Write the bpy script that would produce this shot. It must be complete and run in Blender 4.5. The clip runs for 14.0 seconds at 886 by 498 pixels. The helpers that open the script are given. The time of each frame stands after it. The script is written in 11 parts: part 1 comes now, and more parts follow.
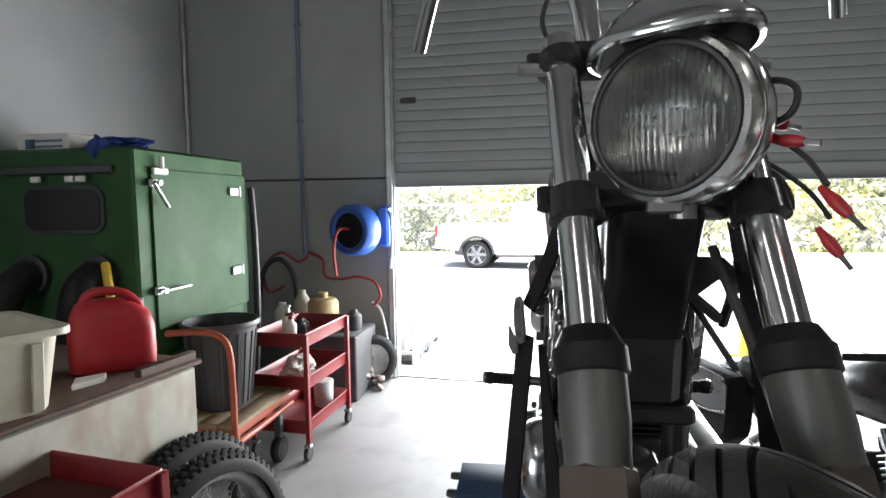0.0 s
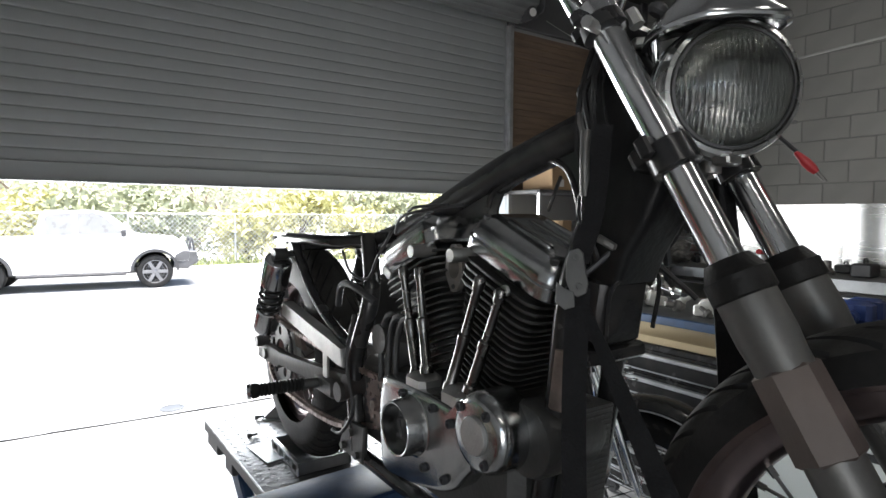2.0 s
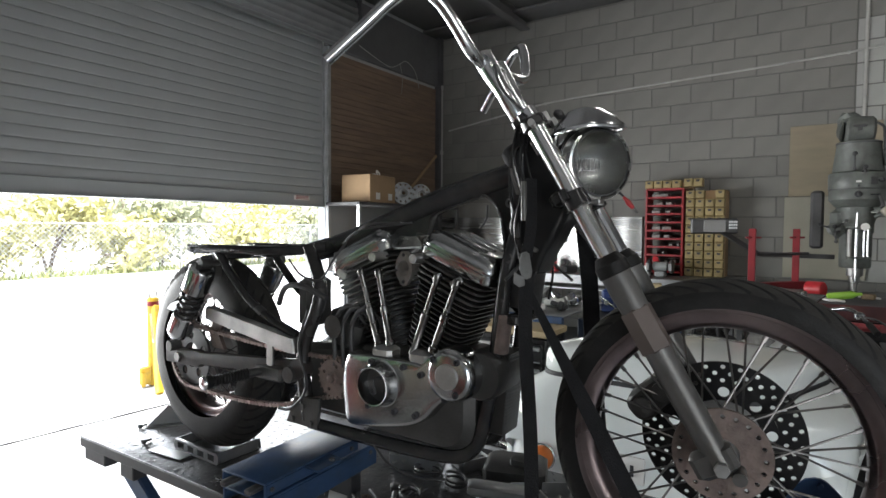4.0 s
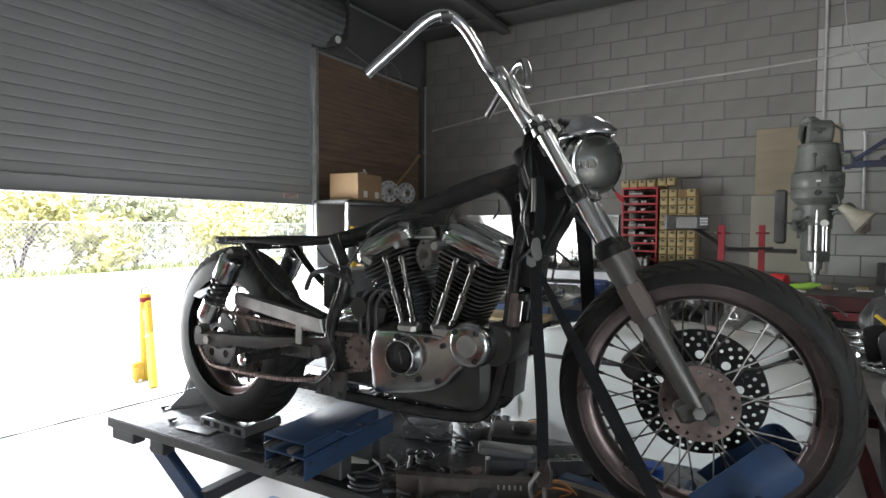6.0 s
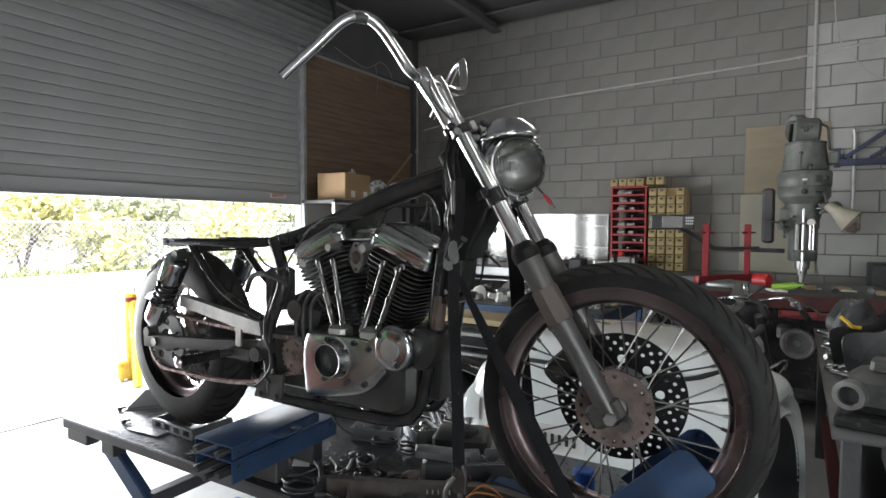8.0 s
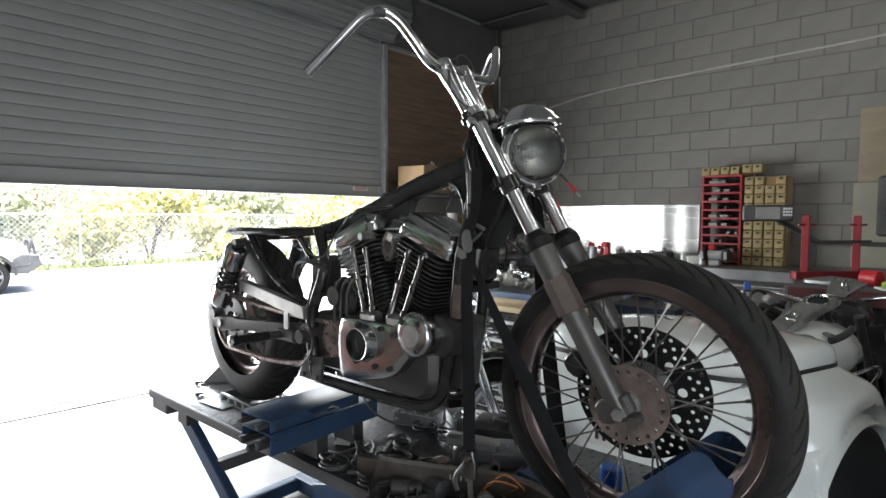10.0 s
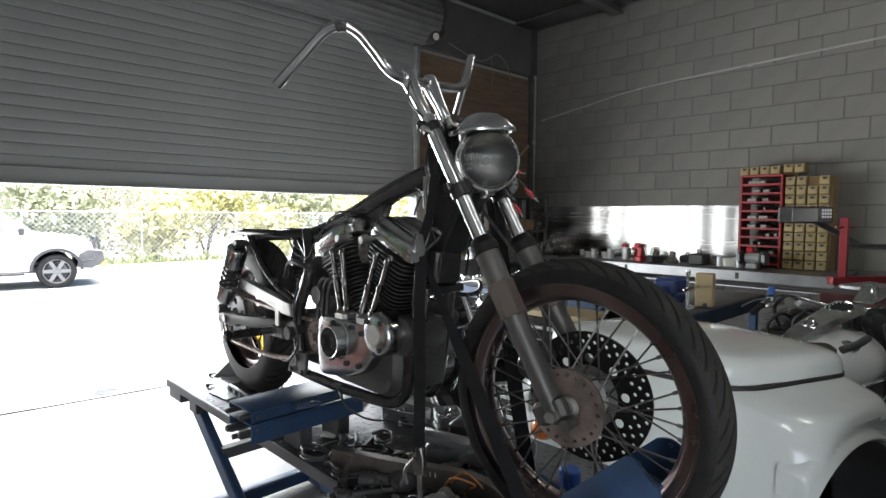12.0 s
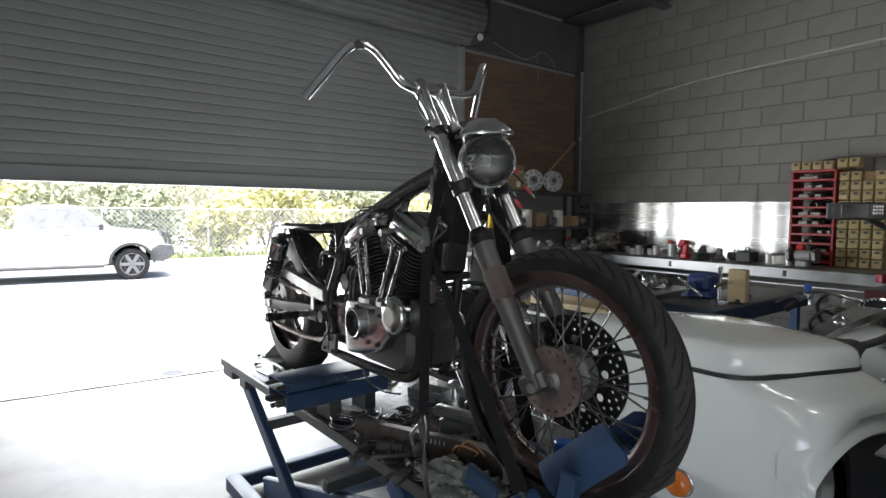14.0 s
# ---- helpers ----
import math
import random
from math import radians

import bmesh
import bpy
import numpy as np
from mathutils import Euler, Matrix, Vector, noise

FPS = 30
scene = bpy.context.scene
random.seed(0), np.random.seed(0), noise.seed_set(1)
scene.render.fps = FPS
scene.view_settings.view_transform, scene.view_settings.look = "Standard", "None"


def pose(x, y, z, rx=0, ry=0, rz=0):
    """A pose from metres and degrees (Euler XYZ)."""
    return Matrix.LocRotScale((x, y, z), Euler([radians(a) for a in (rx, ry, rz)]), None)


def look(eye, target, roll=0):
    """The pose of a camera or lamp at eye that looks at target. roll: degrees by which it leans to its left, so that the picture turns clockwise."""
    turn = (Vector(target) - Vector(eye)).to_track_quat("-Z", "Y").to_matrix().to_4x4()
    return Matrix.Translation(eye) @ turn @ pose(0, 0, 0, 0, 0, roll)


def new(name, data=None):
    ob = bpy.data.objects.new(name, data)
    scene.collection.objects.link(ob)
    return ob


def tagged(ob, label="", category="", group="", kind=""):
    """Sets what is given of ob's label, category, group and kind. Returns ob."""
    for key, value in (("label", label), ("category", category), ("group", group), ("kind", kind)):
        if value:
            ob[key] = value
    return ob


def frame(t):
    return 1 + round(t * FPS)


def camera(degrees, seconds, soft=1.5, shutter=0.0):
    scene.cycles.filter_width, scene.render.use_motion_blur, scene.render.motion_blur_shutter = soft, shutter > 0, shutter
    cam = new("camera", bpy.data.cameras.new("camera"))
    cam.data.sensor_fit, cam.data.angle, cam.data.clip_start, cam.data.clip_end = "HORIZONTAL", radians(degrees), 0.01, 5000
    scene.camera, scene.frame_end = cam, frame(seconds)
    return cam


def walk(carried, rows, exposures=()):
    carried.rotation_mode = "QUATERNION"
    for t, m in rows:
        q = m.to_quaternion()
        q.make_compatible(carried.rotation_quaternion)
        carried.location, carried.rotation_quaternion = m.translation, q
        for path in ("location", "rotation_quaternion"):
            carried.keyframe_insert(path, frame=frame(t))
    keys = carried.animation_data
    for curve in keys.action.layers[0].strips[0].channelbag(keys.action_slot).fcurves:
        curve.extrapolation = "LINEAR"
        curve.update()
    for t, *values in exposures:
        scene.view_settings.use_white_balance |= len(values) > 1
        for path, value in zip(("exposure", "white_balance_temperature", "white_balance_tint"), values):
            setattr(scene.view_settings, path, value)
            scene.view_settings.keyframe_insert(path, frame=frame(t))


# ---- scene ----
cam = camera(76.8, 14.0)
PATH = [
    (0, (-0.094, -1.358, 1.479), (-0.461, 0.601, 1.318), -0.8),
    (0.5, (-0.284, -1.398, 1.461), (-0.196, 0.597, 1.343), -0.5),
    (1, (-0.381, -1.366, 1.422), (0.131, 0.564, 1.304), -0.4),
    (1.5, (-0.464, -1.240, 1.408), (0.370, 0.574, 1.291), 0.1),
    (2, (-0.601, -1.162, 1.410), (0.525, 0.487, 1.293), 0.3),
    (2.5, (-0.799, -1.115, 1.409), (0.612, 0.299, 1.303), 0.8),
    (3, (-0.904, -1.148, 1.423), (0.682, 0.067, 1.32), 0.6),
    (5.5, (-1.325, -1.217, 1.408), (0.36, -0.142, 1.33), 0.3),
    (6, (-1.329, -1.218, 1.4), (0.374, -0.173, 1.317), 0.3),
    (6.5, (-1.327, -1.215, 1.399), (0.386, -0.185, 1.314), 0.3),
    (7, (-1.305, -1.23, 1.401), (0.411, -0.206, 1.315), 0.3),
    (7.5, (-1.252, -1.296, 1.41), (0.462, -0.269, 1.321), 0.3),
    (8, (-1.21, -1.387, 1.411), (0.48, -0.321, 1.323), 0.2),
    (8.5, (-1.206, -1.456, 1.4), (0.418, -0.292, 1.316), 0.1),
    (11, (-1.034, -1.589, 1.416), (0.404, -0.205, 1.288), 0.3),
    (11.5, (-1.009, -1.64, 1.427), (0.4, -0.225, 1.303), 0.4),
    (12, (-0.988, -1.738, 1.42), (0.372, -0.277, 1.298), 0.4),
    (12.5, (-0.989, -1.87, 1.409), (0.306, -0.352, 1.286), 0.2),
    (13, (-0.992, -1.932, 1.409), (0.251, -0.371, 1.28), 0.4),
    (13.5, (-0.995, -1.946, 1.411), (0.225, -0.367, 1.278), 0.4),
    (14, (-0.997, -1.952, 1.415), (0.212, -0.364, 1.281), 0.4),
]
walk(cam, [(t, look(eye, target, roll)) for t, eye, target, roll in PATH],
     [(0, 2.5), (0.5, 2.3), (1, 2.15), (2, 2.2), (3, 2.37), (5.5, 2.46), (8.5, 2.57), (11, 2.41), (12, 2.33), (13, 2.25), (14, 2.16)])

# ---- daylight: bright overcast sky outside the roller door, tube lights under the roof ----
world = bpy.data.worlds.new("overcast")
scene.world = world
world.use_nodes = True
wn, wl = world.node_tree.nodes, world.node_tree.links
sky = wn.new("ShaderNodeTexSky")
sky.sky_type = "NISHITA"
sky.sun_disc = False
sky.sun_elevation, sky.sun_rotation = radians(80), radians(215)
sky.dust_density, sky.air_density = 3.0, 1.2
wl.new(sky.outputs[0], wn["Background"].inputs[0])
wn["Background"].inputs[1].default_value = 0.15
sun = new("sun", bpy.data.lights.new("sun", "SUN"))
sun.data.energy, sun.data.angle, sun.data.color = 5.0, radians(60), (1.0, 0.97, 0.93)
sun.matrix_world = look((0, 0, 20), (1.5, 2.6, 0))


def area(name, eye, target, wide, high, watts, colour=(1, 1, 1)):
    ob = new(name, bpy.data.lights.new(name, "AREA"))
    ob.data.shape, ob.data.size, ob.data.size_y = "RECTANGLE", wide, high
    ob.data.energy, ob.data.color = watts, colour
    ob.matrix_world = look(eye, target)
    return ob


area("door_sky_light", (0.9, 3.42, 1.0), (0.6, -0.2, 0.0), 4.3, 1.2, 60, (0.97, 0.99, 1.0))
# added fill lamp, set in an unseen opening made for it in the west wall
area("side_door_sky_light", (-3.3, -4.7, 1.3), (0.4, -1.0, 0.1), 2.7, 2.4, 7, (0.98, 0.99, 1.0))
for n, (lx, ly) in enumerate(((-1.6, -3.2), (1.6, -3.2), (3.2, -0.6))):
    area("tube_light", (lx, ly, 3.83), (lx, ly, 0), 0.12, 1.2, 1.6, (1.0, 0.97, 0.92))

# ---- materials ----


def mat(name, col, rough=0.5, metal=0.0, vary=0.25, scale=6.0, bump=0.1, fine=60.0, coat=0.0, dirt=None, dirt_amt=0.0, rvar=0.15, stretch=(1, 1, 1), per_object=0.0, spec=0.5):
    """A Principled surface with variation at two scales, dirt in blotches, and a fine relief."""
    m = bpy.data.materials.new(name)
    m.use_nodes = True
    nt = m.node_tree
    N, L = nt.nodes, nt.links
    b = N["Principled BSDF"]
    tc = N.new("ShaderNodeTexCoord")
    mp = N.new("ShaderNodeMapping")
    mp.inputs["Scale"].default_value = stretch
    L.new(tc.outputs["Object"], mp.inputs[0])
    big = N.new("ShaderNodeTexNoise")
    big.inputs["Scale"].default_value, big.inputs["Detail"].default_value = scale, 5
    small = N.new("ShaderNodeTexNoise")
    small.inputs["Scale"].default_value, small.inputs["Detail"].default_value = fine, 4
    L.new(mp.outputs[0], big.inputs[0]); L.new(mp.outputs[0], small.inputs[0])
    mix = N.new("ShaderNodeMix"); mix.data_type = "RGBA"
    ramp = N.new("ShaderNodeMapRange")
    ramp.inputs[1].default_value, ramp.inputs[2].default_value = 0.3, 0.7
    L.new(big.outputs[0], ramp.inputs[0]); L.new(ramp.outputs[0], mix.inputs[0])
    lo = [c * (1 - vary) for c in col]; hi = [min(1, c * (1 + vary)) for c in col]
    mix.inputs[6].default_value, mix.inputs[7].default_value = (*lo, 1), (*hi, 1)
    mix2 = N.new("ShaderNodeMix"); mix2.data_type = "RGBA"; mix2.blend_type = "MULTIPLY"
    mix2.inputs[0].default_value = 0.5
    sr = N.new("ShaderNodeMapRange")
    sr.inputs[3].default_value, sr.inputs[4].default_value = 1 - vary, 1 + vary * 0.6
    L.new(small.outputs[0], sr.inputs[0]); L.new(mix.outputs[2], mix2.inputs[6]); L.new(sr.outputs[0], mix2.inputs[7])
    out = mix2.outputs[2]
    if dirt:
        dn = N.new("ShaderNodeTexNoise")
        dn.inputs["Scale"].default_value, dn.inputs["Detail"].default_value = scale * 2.3, 7
        L.new(mp.outputs[0], dn.inputs[0])
        dr = N.new("ShaderNodeMapRange")
        dr.inputs[1].default_value, dr.inputs[2].default_value, dr.inputs[4].default_value = 0.48, 0.68, dirt_amt
        L.new(dn.outputs[0], dr.inputs[0])
        dm = N.new("ShaderNodeMix"); dm.data_type = "RGBA"
        L.new(dr.outputs[0], dm.inputs[0]); L.new(out, dm.inputs[6]); dm.inputs[7].default_value = (*dirt, 1)
        out = dm.outputs[2]
    if per_object:
        oi = N.new("ShaderNodeObjectInfo")
        pr = N.new("ShaderNodeMapRange")
        pr.inputs[3].default_value, pr.inputs[4].default_value = 1 - per_object, 1 + per_object
        L.new(oi.outputs["Random"], pr.inputs[0])
        pm = N.new("ShaderNodeMix"); pm.data_type = "RGBA"; pm.blend_type = "MULTIPLY"; pm.inputs[0].default_value = 1
        L.new(out, pm.inputs[6]); L.new(pr.outputs[0], pm.inputs[7])
        out = pm.outputs[2]
    L.new(out, b.inputs["Base Color"])
    rr = N.new("ShaderNodeMapRange")
    rr.inputs[3].default_value, rr.inputs[4].default_value = max(0.02, rough - rvar), min(1, rough + rvar)
    L.new(big.outputs[0], rr.inputs[0]); L.new(rr.outputs[0], b.inputs["Roughness"])
    b.inputs["Metallic"].default_value = metal
    b.inputs["Specular IOR Level"].default_value = spec
    if coat:
        b.inputs["Coat Weight"].default_value, b.inputs["Coat Roughness"].default_value = coat, 0.06
    if bump:
        bp = N.new("ShaderNodeBump")
        bp.inputs["Strength"].default_value, bp.inputs["Distance"].default_value = bump, 0.01
        L.new(small.outputs[0], bp.inputs["Height"]); L.new(bp.outputs[0], b.inputs["Normal"])
    return m


def glass(name, tint=(1, 1, 1), rough=0.02):
    m = bpy.data.materials.new(name)
    m.use_nodes = True
    b = m.node_tree.nodes["Principled BSDF"]
    b.inputs["Base Color"].default_value = (*tint, 1)
    b.inputs["Transmission Weight"].default_value, b.inputs["Roughness"].default_value, b.inputs["IOR"].default_value = 1.0, rough, 1.45
    return m


def glow(name, col, strength):
    m = bpy.data.materials.new(name)
    m.use_nodes = True
    b = m.node_tree.nodes["Principled BSDF"]
    b.inputs["Emission Color"].default_value, b.inputs["Emission Strength"].default_value = (*col, 1), strength
    return m


CONCRETE = mat("floor_concrete", (0.36, 0.35, 0.335), 0.62, vary=0.14, scale=1.6, bump=0.08, fine=90, dirt=(0.22, 0.21, 0.2), dirt_amt=0.45)
APRON = mat("apron_concrete", (0.46, 0.455, 0.44), 0.85, vary=0.12, scale=0.8, bump=0.1, fine=60)
ASPHALT = mat("asphalt", (0.26, 0.26, 0.26), 0.9, vary=0.2, scale=1.0, bump=0.3, fine=120)
PRECAST = mat("precast_wall", (0.37, 0.375, 0.38), 0.8, vary=0.06, scale=1.2, bump=0.05, fine=50, dirt=(0.45, 0.45, 0.44), dirt_amt=0.3)
BLOCK = mat("concrete_block", (0.165, 0.163, 0.15), 0.9, vary=0.1, scale=3.0, bump=0.35, fine=130, per_object=0.07)
BLOCKW = mat("painted_block", (0.30, 0.305, 0.29), 0.8, vary=0.08, scale=3.0, bump=0.25, fine=130, per_object=0.03)
MORTAR = mat("mortar", (0.13, 0.128, 0.12), 0.95, vary=0.12, scale=4, bump=0.3, fine=140)
CURTAIN = mat("door_curtain_steel", (0.305, 0.32, 0.32), 0.42, 0.0, vary=0.05, scale=2.0, bump=0.02, fine=30, dirt=(0.3, 0.3, 0.29), dirt_amt=0.25)
DARKSTEEL = mat("dark_steel", (0.08, 0.08, 0.082), 0.5, 0.3, vary=0.3, scale=5, bump=0.05)
GALV = mat("galvanised_steel", (0.5, 0.51, 0.52), 0.45, 0.8, vary=0.2, scale=9, bump=0.03)
SOFFIT = mat("roof_lining", (0.10, 0.10, 0.10), 0.8, vary=0.2, scale=2, bump=0.05, fine=20)
BROWN = mat("brown_wall_board", (0.19, 0.13, 0.088), 0.8, vary=0.22, scale=2.5, bump=0.3, fine=14, stretch=(0.5, 1, 6), dirt=(0.10, 0.075, 0.055), dirt_amt=0.5)
CHROME = mat("chrome", (0.70, 0.71, 0.72), 0.165, 1.0, vary=0.05, scale=12, bump=0.0, rvar=0.07)
POLISHED = mat("polished_alloy", (0.55, 0.56, 0.56), 0.21, 1.0, vary=0.15, scale=14, bump=0.04, fine=160, rvar=0.12, dirt=(0.27, 0.27, 0.265), dirt_amt=0.35)
ALLOY = mat("cast_alloy", (0.42, 0.42, 0.41), 0.42, 0.9, vary=0.2, scale=18, bump=0.15, fine=200)
FORKGREY = mat("fork_lower_alloy", (0.135, 0.132, 0.126), 0.42, 0.55, vary=0.15, scale=10, bump=0.05, fine=160)
BLACKPAINT = mat("black_frame_paint", (0.024, 0.024, 0.025), 0.24, vary=0.3, scale=9, bump=0.04, fine=80, dirt=(0.05, 0.046, 0.042), dirt_amt=0.4)
BLACKENG = mat("black_engine_paint", (0.045, 0.0445, 0.043), 0.42, vary=0.3, scale=14, bump=0.12, fine=120)
GROOVE = mat("tyre_groove_rubber", (0.011, 0.011, 0.011), 0.85, vary=0.2, bump=0.0)
TREAD = mat("worn_tread_rubber", (0.036, 0.035, 0.033), 0.8, spec=0.2, vary=0.25, scale=11, bump=0.15, fine=170, dirt=(0.065, 0.062, 0.057), dirt_amt=0.4)
RUBBER = mat("tyre_rubber", (0.0145, 0.0142, 0.014), 0.5, spec=0.22, vary=0.25, scale=9, bump=0.12, fine=150, dirt=(0.032, 0.030, 0.029), dirt_amt=0.35)
STRAP = mat("black_webbing", (0.016, 0.016, 0.017), 0.9, spec=0.15, vary=0.2, scale=20, bump=0.3, fine=260)
RUST = mat("rusty_steel", (0.24, 0.19, 0.17), 0.55, 0.6, vary=0.35, scale=22, bump=0.2, fine=180)
CHAIN = mat("worn_chain", (0.38, 0.31, 0.29), 0.36, 0.8, vary=0.3, scale=30, bump=0.1)
# the reddish tint puts reflections into the rim's own colour
RIM = mat("bare_rim_steel", (0.26, 0.21, 0.21), 0.30, 1.0, vary=0.25, scale=8, bump=0.03, rvar=0.12)
BLUE = mat("blue_lift_paint", (0.026, 0.062, 0.142), 0.55, vary=0.25, scale=9, bump=0.08, fine=70, dirt=(0.035, 0.055, 0.085), dirt_amt=0.5)
BLUEBRIGHT = mat("bright_blue_plastic", (0.04, 0.14, 0.55), 0.35, vary=0.1, scale=6, bump=0.02)
PLATE = mat("oily_tread_plate", (0.10, 0.10, 0.105), 0.36, 0.8, vary=0.35, scale=5, bump=0.25, fine=55, dirt=(0.02, 0.02, 0.02), dirt_amt=0.6)
GREEN = mat("green_enamel", (0.025, 0.078, 0.028), 0.62, spec=0.25, vary=0.1, scale=3, bump=0.05, fine=40, dirt=(0.05, 0.13, 0.05), dirt_amt=0.4)
PALEGREY = mat("dusty_grey_conduit", (0.34, 0.34, 0.32), 0.6, vary=0.15)
RED = mat("red_enamel", (0.25, 0.018, 0.023), 0.38, vary=0.12, scale=6, bump=0.03, dirt=(0.2, 0.03, 0.03), dirt_amt=0.3)
REDPLASTIC = mat("red_plastic", (0.46, 0.02, 0.028), 0.45, vary=0.12, scale=7, bump=0.06, fine=50, dirt=(0.3, 0.04, 0.04), dirt_amt=0.3)
TROLLEYRED = mat("orange_red_paint", (0.36, 0.07, 0.03), 0.45, vary=0.15, scale=8, bump=0.04)
WHITEPAINT = mat("white_gloss_body", (0.82, 0.86, 0.84), 0.22, vary=0.03, scale=3, bump=0.0, coat=0.8, rvar=0.05)
UTEWHITE = mat("white_car_paint", (0.8, 0.8, 0.8), 0.3, vary=0.02, bump=0.0, coat=0.6)
BLACKPLASTIC = mat("black_plastic", (0.04, 0.04, 0.042), 0.5, vary=0.2, scale=9, bump=0.08, fine=70)
CREAM = mat("cream_plastic", (0.58, 0.55, 0.45), 0.5, vary=0.08, scale=5, bump=0.03, dirt=(0.4, 0.36, 0.27), dirt_amt=0.4)
GALVPANEL = mat("stained_galvanised_panel", (0.42, 0.41, 0.36), 0.55, 0.2, vary=0.12, scale=3.5, bump=0.05, dirt=(0.22, 0.13, 0.08), dirt_amt=0.5, stretch=(1, 1, 0.5))
WOOD = mat("rough_timber", (0.24, 0.175, 0.105), 0.7, vary=0.2, scale=4, bump=0.2, fine=40, stretch=(1, 9, 9))
PLY = mat("plywood", (0.46, 0.36, 0.21), 0.7, vary=0.1, scale=3, bump=0.05, stretch=(1, 1, 4))
WALLPLY = mat("aged_ply_board", (0.24, 0.205, 0.145), 0.8, vary=0.1, scale=3, bump=0.05, stretch=(1, 1, 4))
WALLCREAM = mat("aged_cream_board", (0.27, 0.26, 0.21), 0.8, vary=0.1, scale=3, bump=0.03)
CARD = mat("cardboard", (0.34, 0.23, 0.13), 0.85, vary=0.08, scale=6, bump=0.08, fine=40)
YELLOW = mat("yellow_paint", (0.62, 0.40, 0.03), 0.5, vary=0.12, scale=10, bump=0.04, dirt=(0.3, 0.22, 0.08), dirt_amt=0.4)
BINYELLOW = mat("yellow_bin_plastic", (0.28, 0.215, 0.095), 0.5, vary=0.1, scale=20, bump=0.03, per_object=0.1)
STAINLESS = mat("brushed_stainless", (0.44, 0.44, 0.43), 0.26, 1.0, vary=0.06, scale=2.0, bump=0.05, fine=90, stretch=(1, 1, 14), rvar=0.08)
BENCHSTEEL = mat("bench_steel", (0.27, 0.275, 0.28), 0.4, 0.7, vary=0.2, scale=5, bump=0.05)
MILLGREY = mat("machine_grey_paint", (0.12, 0.131, 0.121), 0.5, vary=0.25, scale=7, bump=0.12, dirt=(0.06, 0.06, 0.05), dirt_amt=0.5)
CLOTH = mat("grey_rag", (0.20, 0.21, 0.195), 0.9, vary=0.2, scale=12, bump=0.4, fine=180)
WHITEPLASTIC = mat("white_plastic", (0.75, 0.74, 0.70), 0.5, vary=0.06, scale=9, bump=0.03)
REDHOSE = mat("red_hose_rubber", (0.35, 0.05, 0.045), 0.5, vary=0.15, scale=9, bump=0.05)
AMBER = mat("amber_lens", (0.75, 0.20, 0.03), 0.25, vary=0.05, bump=0.02, coat=0.5)
REFLECTOR = mat("lamp_reflector", (0.40, 0.40, 0.38), 0.25, 1.0, vary=0.25, scale=30, bump=0.0, rvar=0.08, dirt=(0.16, 0.15, 0.14), dirt_amt=0.5)
SPOKE = mat("dull_spoke_steel", (0.22, 0.215, 0.21), 0.38, 1.0, vary=0.25, scale=14, bump=0.0)
LENS = glass("lamp_glass", (0.93, 0.95, 0.94), 0.03)
BEZEL = mat("satin_chrome_bezel", (0.70, 0.70, 0.68), 0.27, 1.0, vary=0.1, scale=20, bump=0.0, rvar=0.08)


def fluted(m, turn, scale):
    """Adds upright moulded flutes to a glass."""
    N, L = m.node_tree.nodes, m.node_tree.links
    tc, mp, wv, bp = N.new("ShaderNodeTexCoord"), N.new("ShaderNodeMapping"), N.new("ShaderNodeTexWave"), N.new("ShaderNodeBump")
    mp.inputs["Rotation"].default_value[2] = radians(turn)
    wv.inputs["Scale"].default_value, wv.inputs["Distortion"].default_value = scale, 0.4
    bp.inputs["Strength"].default_value, bp.inputs["Distance"].default_value = 0.5, 0.0008
    L.new(tc.outputs["Object"], mp.inputs[0]); L.new(mp.outputs[0], wv.inputs[0]); L.new(wv.outputs[1], bp.inputs["Height"])
    L.new(bp.outputs[0], N["Principled BSDF"].inputs["Normal"])
    return m


LENS = fluted(LENS, 36, 55)
SMOKED = mat("dark_window_glass", (0.02, 0.022, 0.024), 0.15, vary=0.1, bump=0.0)
PAPER = mat("white_paper", (0.72, 0.71, 0.68), 0.8, vary=0.05, bump=0.02)
DARKINK = mat("dark_print", (0.03, 0.03, 0.035), 0.7, vary=0.1, bump=0.0)
LEAF = mat("bush_leaf", (0.27, 0.285, 0.18), 0.6, vary=0.4, scale=2.0, bump=0.0, fine=12)
LEAFY = mat("wattle_leaf", (0.45, 0.43, 0.20), 0.6, vary=0.35, scale=2.0, bump=0.0, fine=12)
GRASS = mat("verge_grass", (0.24, 0.27, 0.11), 0.8, vary=0.4, scale=3.0, bump=0.3, fine=40)
BARK = mat("bark", (0.16, 0.12, 0.09), 0.9, vary=0.3, scale=9, bump=0.5)
LUMP = mat("mixed_metal_clutter", (0.22, 0.21, 0.20), 0.45, 0.6, vary=0.4, scale=25, bump=0.1)
UTEGLASS = mat("tinted_car_window", (0.15, 0.15, 0.145), 0.3, vary=0.1, bump=0.0)
TABLESTEEL = mat("dark_table_steel", (0.15, 0.15, 0.152), 0.45, 0.5, vary=0.25, scale=4, bump=0.05, dirt=(0.06, 0.055, 0.05), dirt_amt=0.5)
PUSHROD = mat("dull_chrome_tube", (0.22, 0.215, 0.21), 0.28, 1.0, vary=0.15, scale=20, bump=0.0)
TUBE = glow("fluorescent_tube", (1.0, 0.97, 0.92), 6.0)

# ---- mesh helpers: everything is shaped in world metres, then handed to its thing ----
WM = {}


def thing(name, m, label, category, group="", kind=""):
    ob = new(name)
    ob.matrix_world = m
    ob.empty_display_size = 0.1
    WM[ob] = m.copy()
    return tagged(ob, label, category, group, kind)


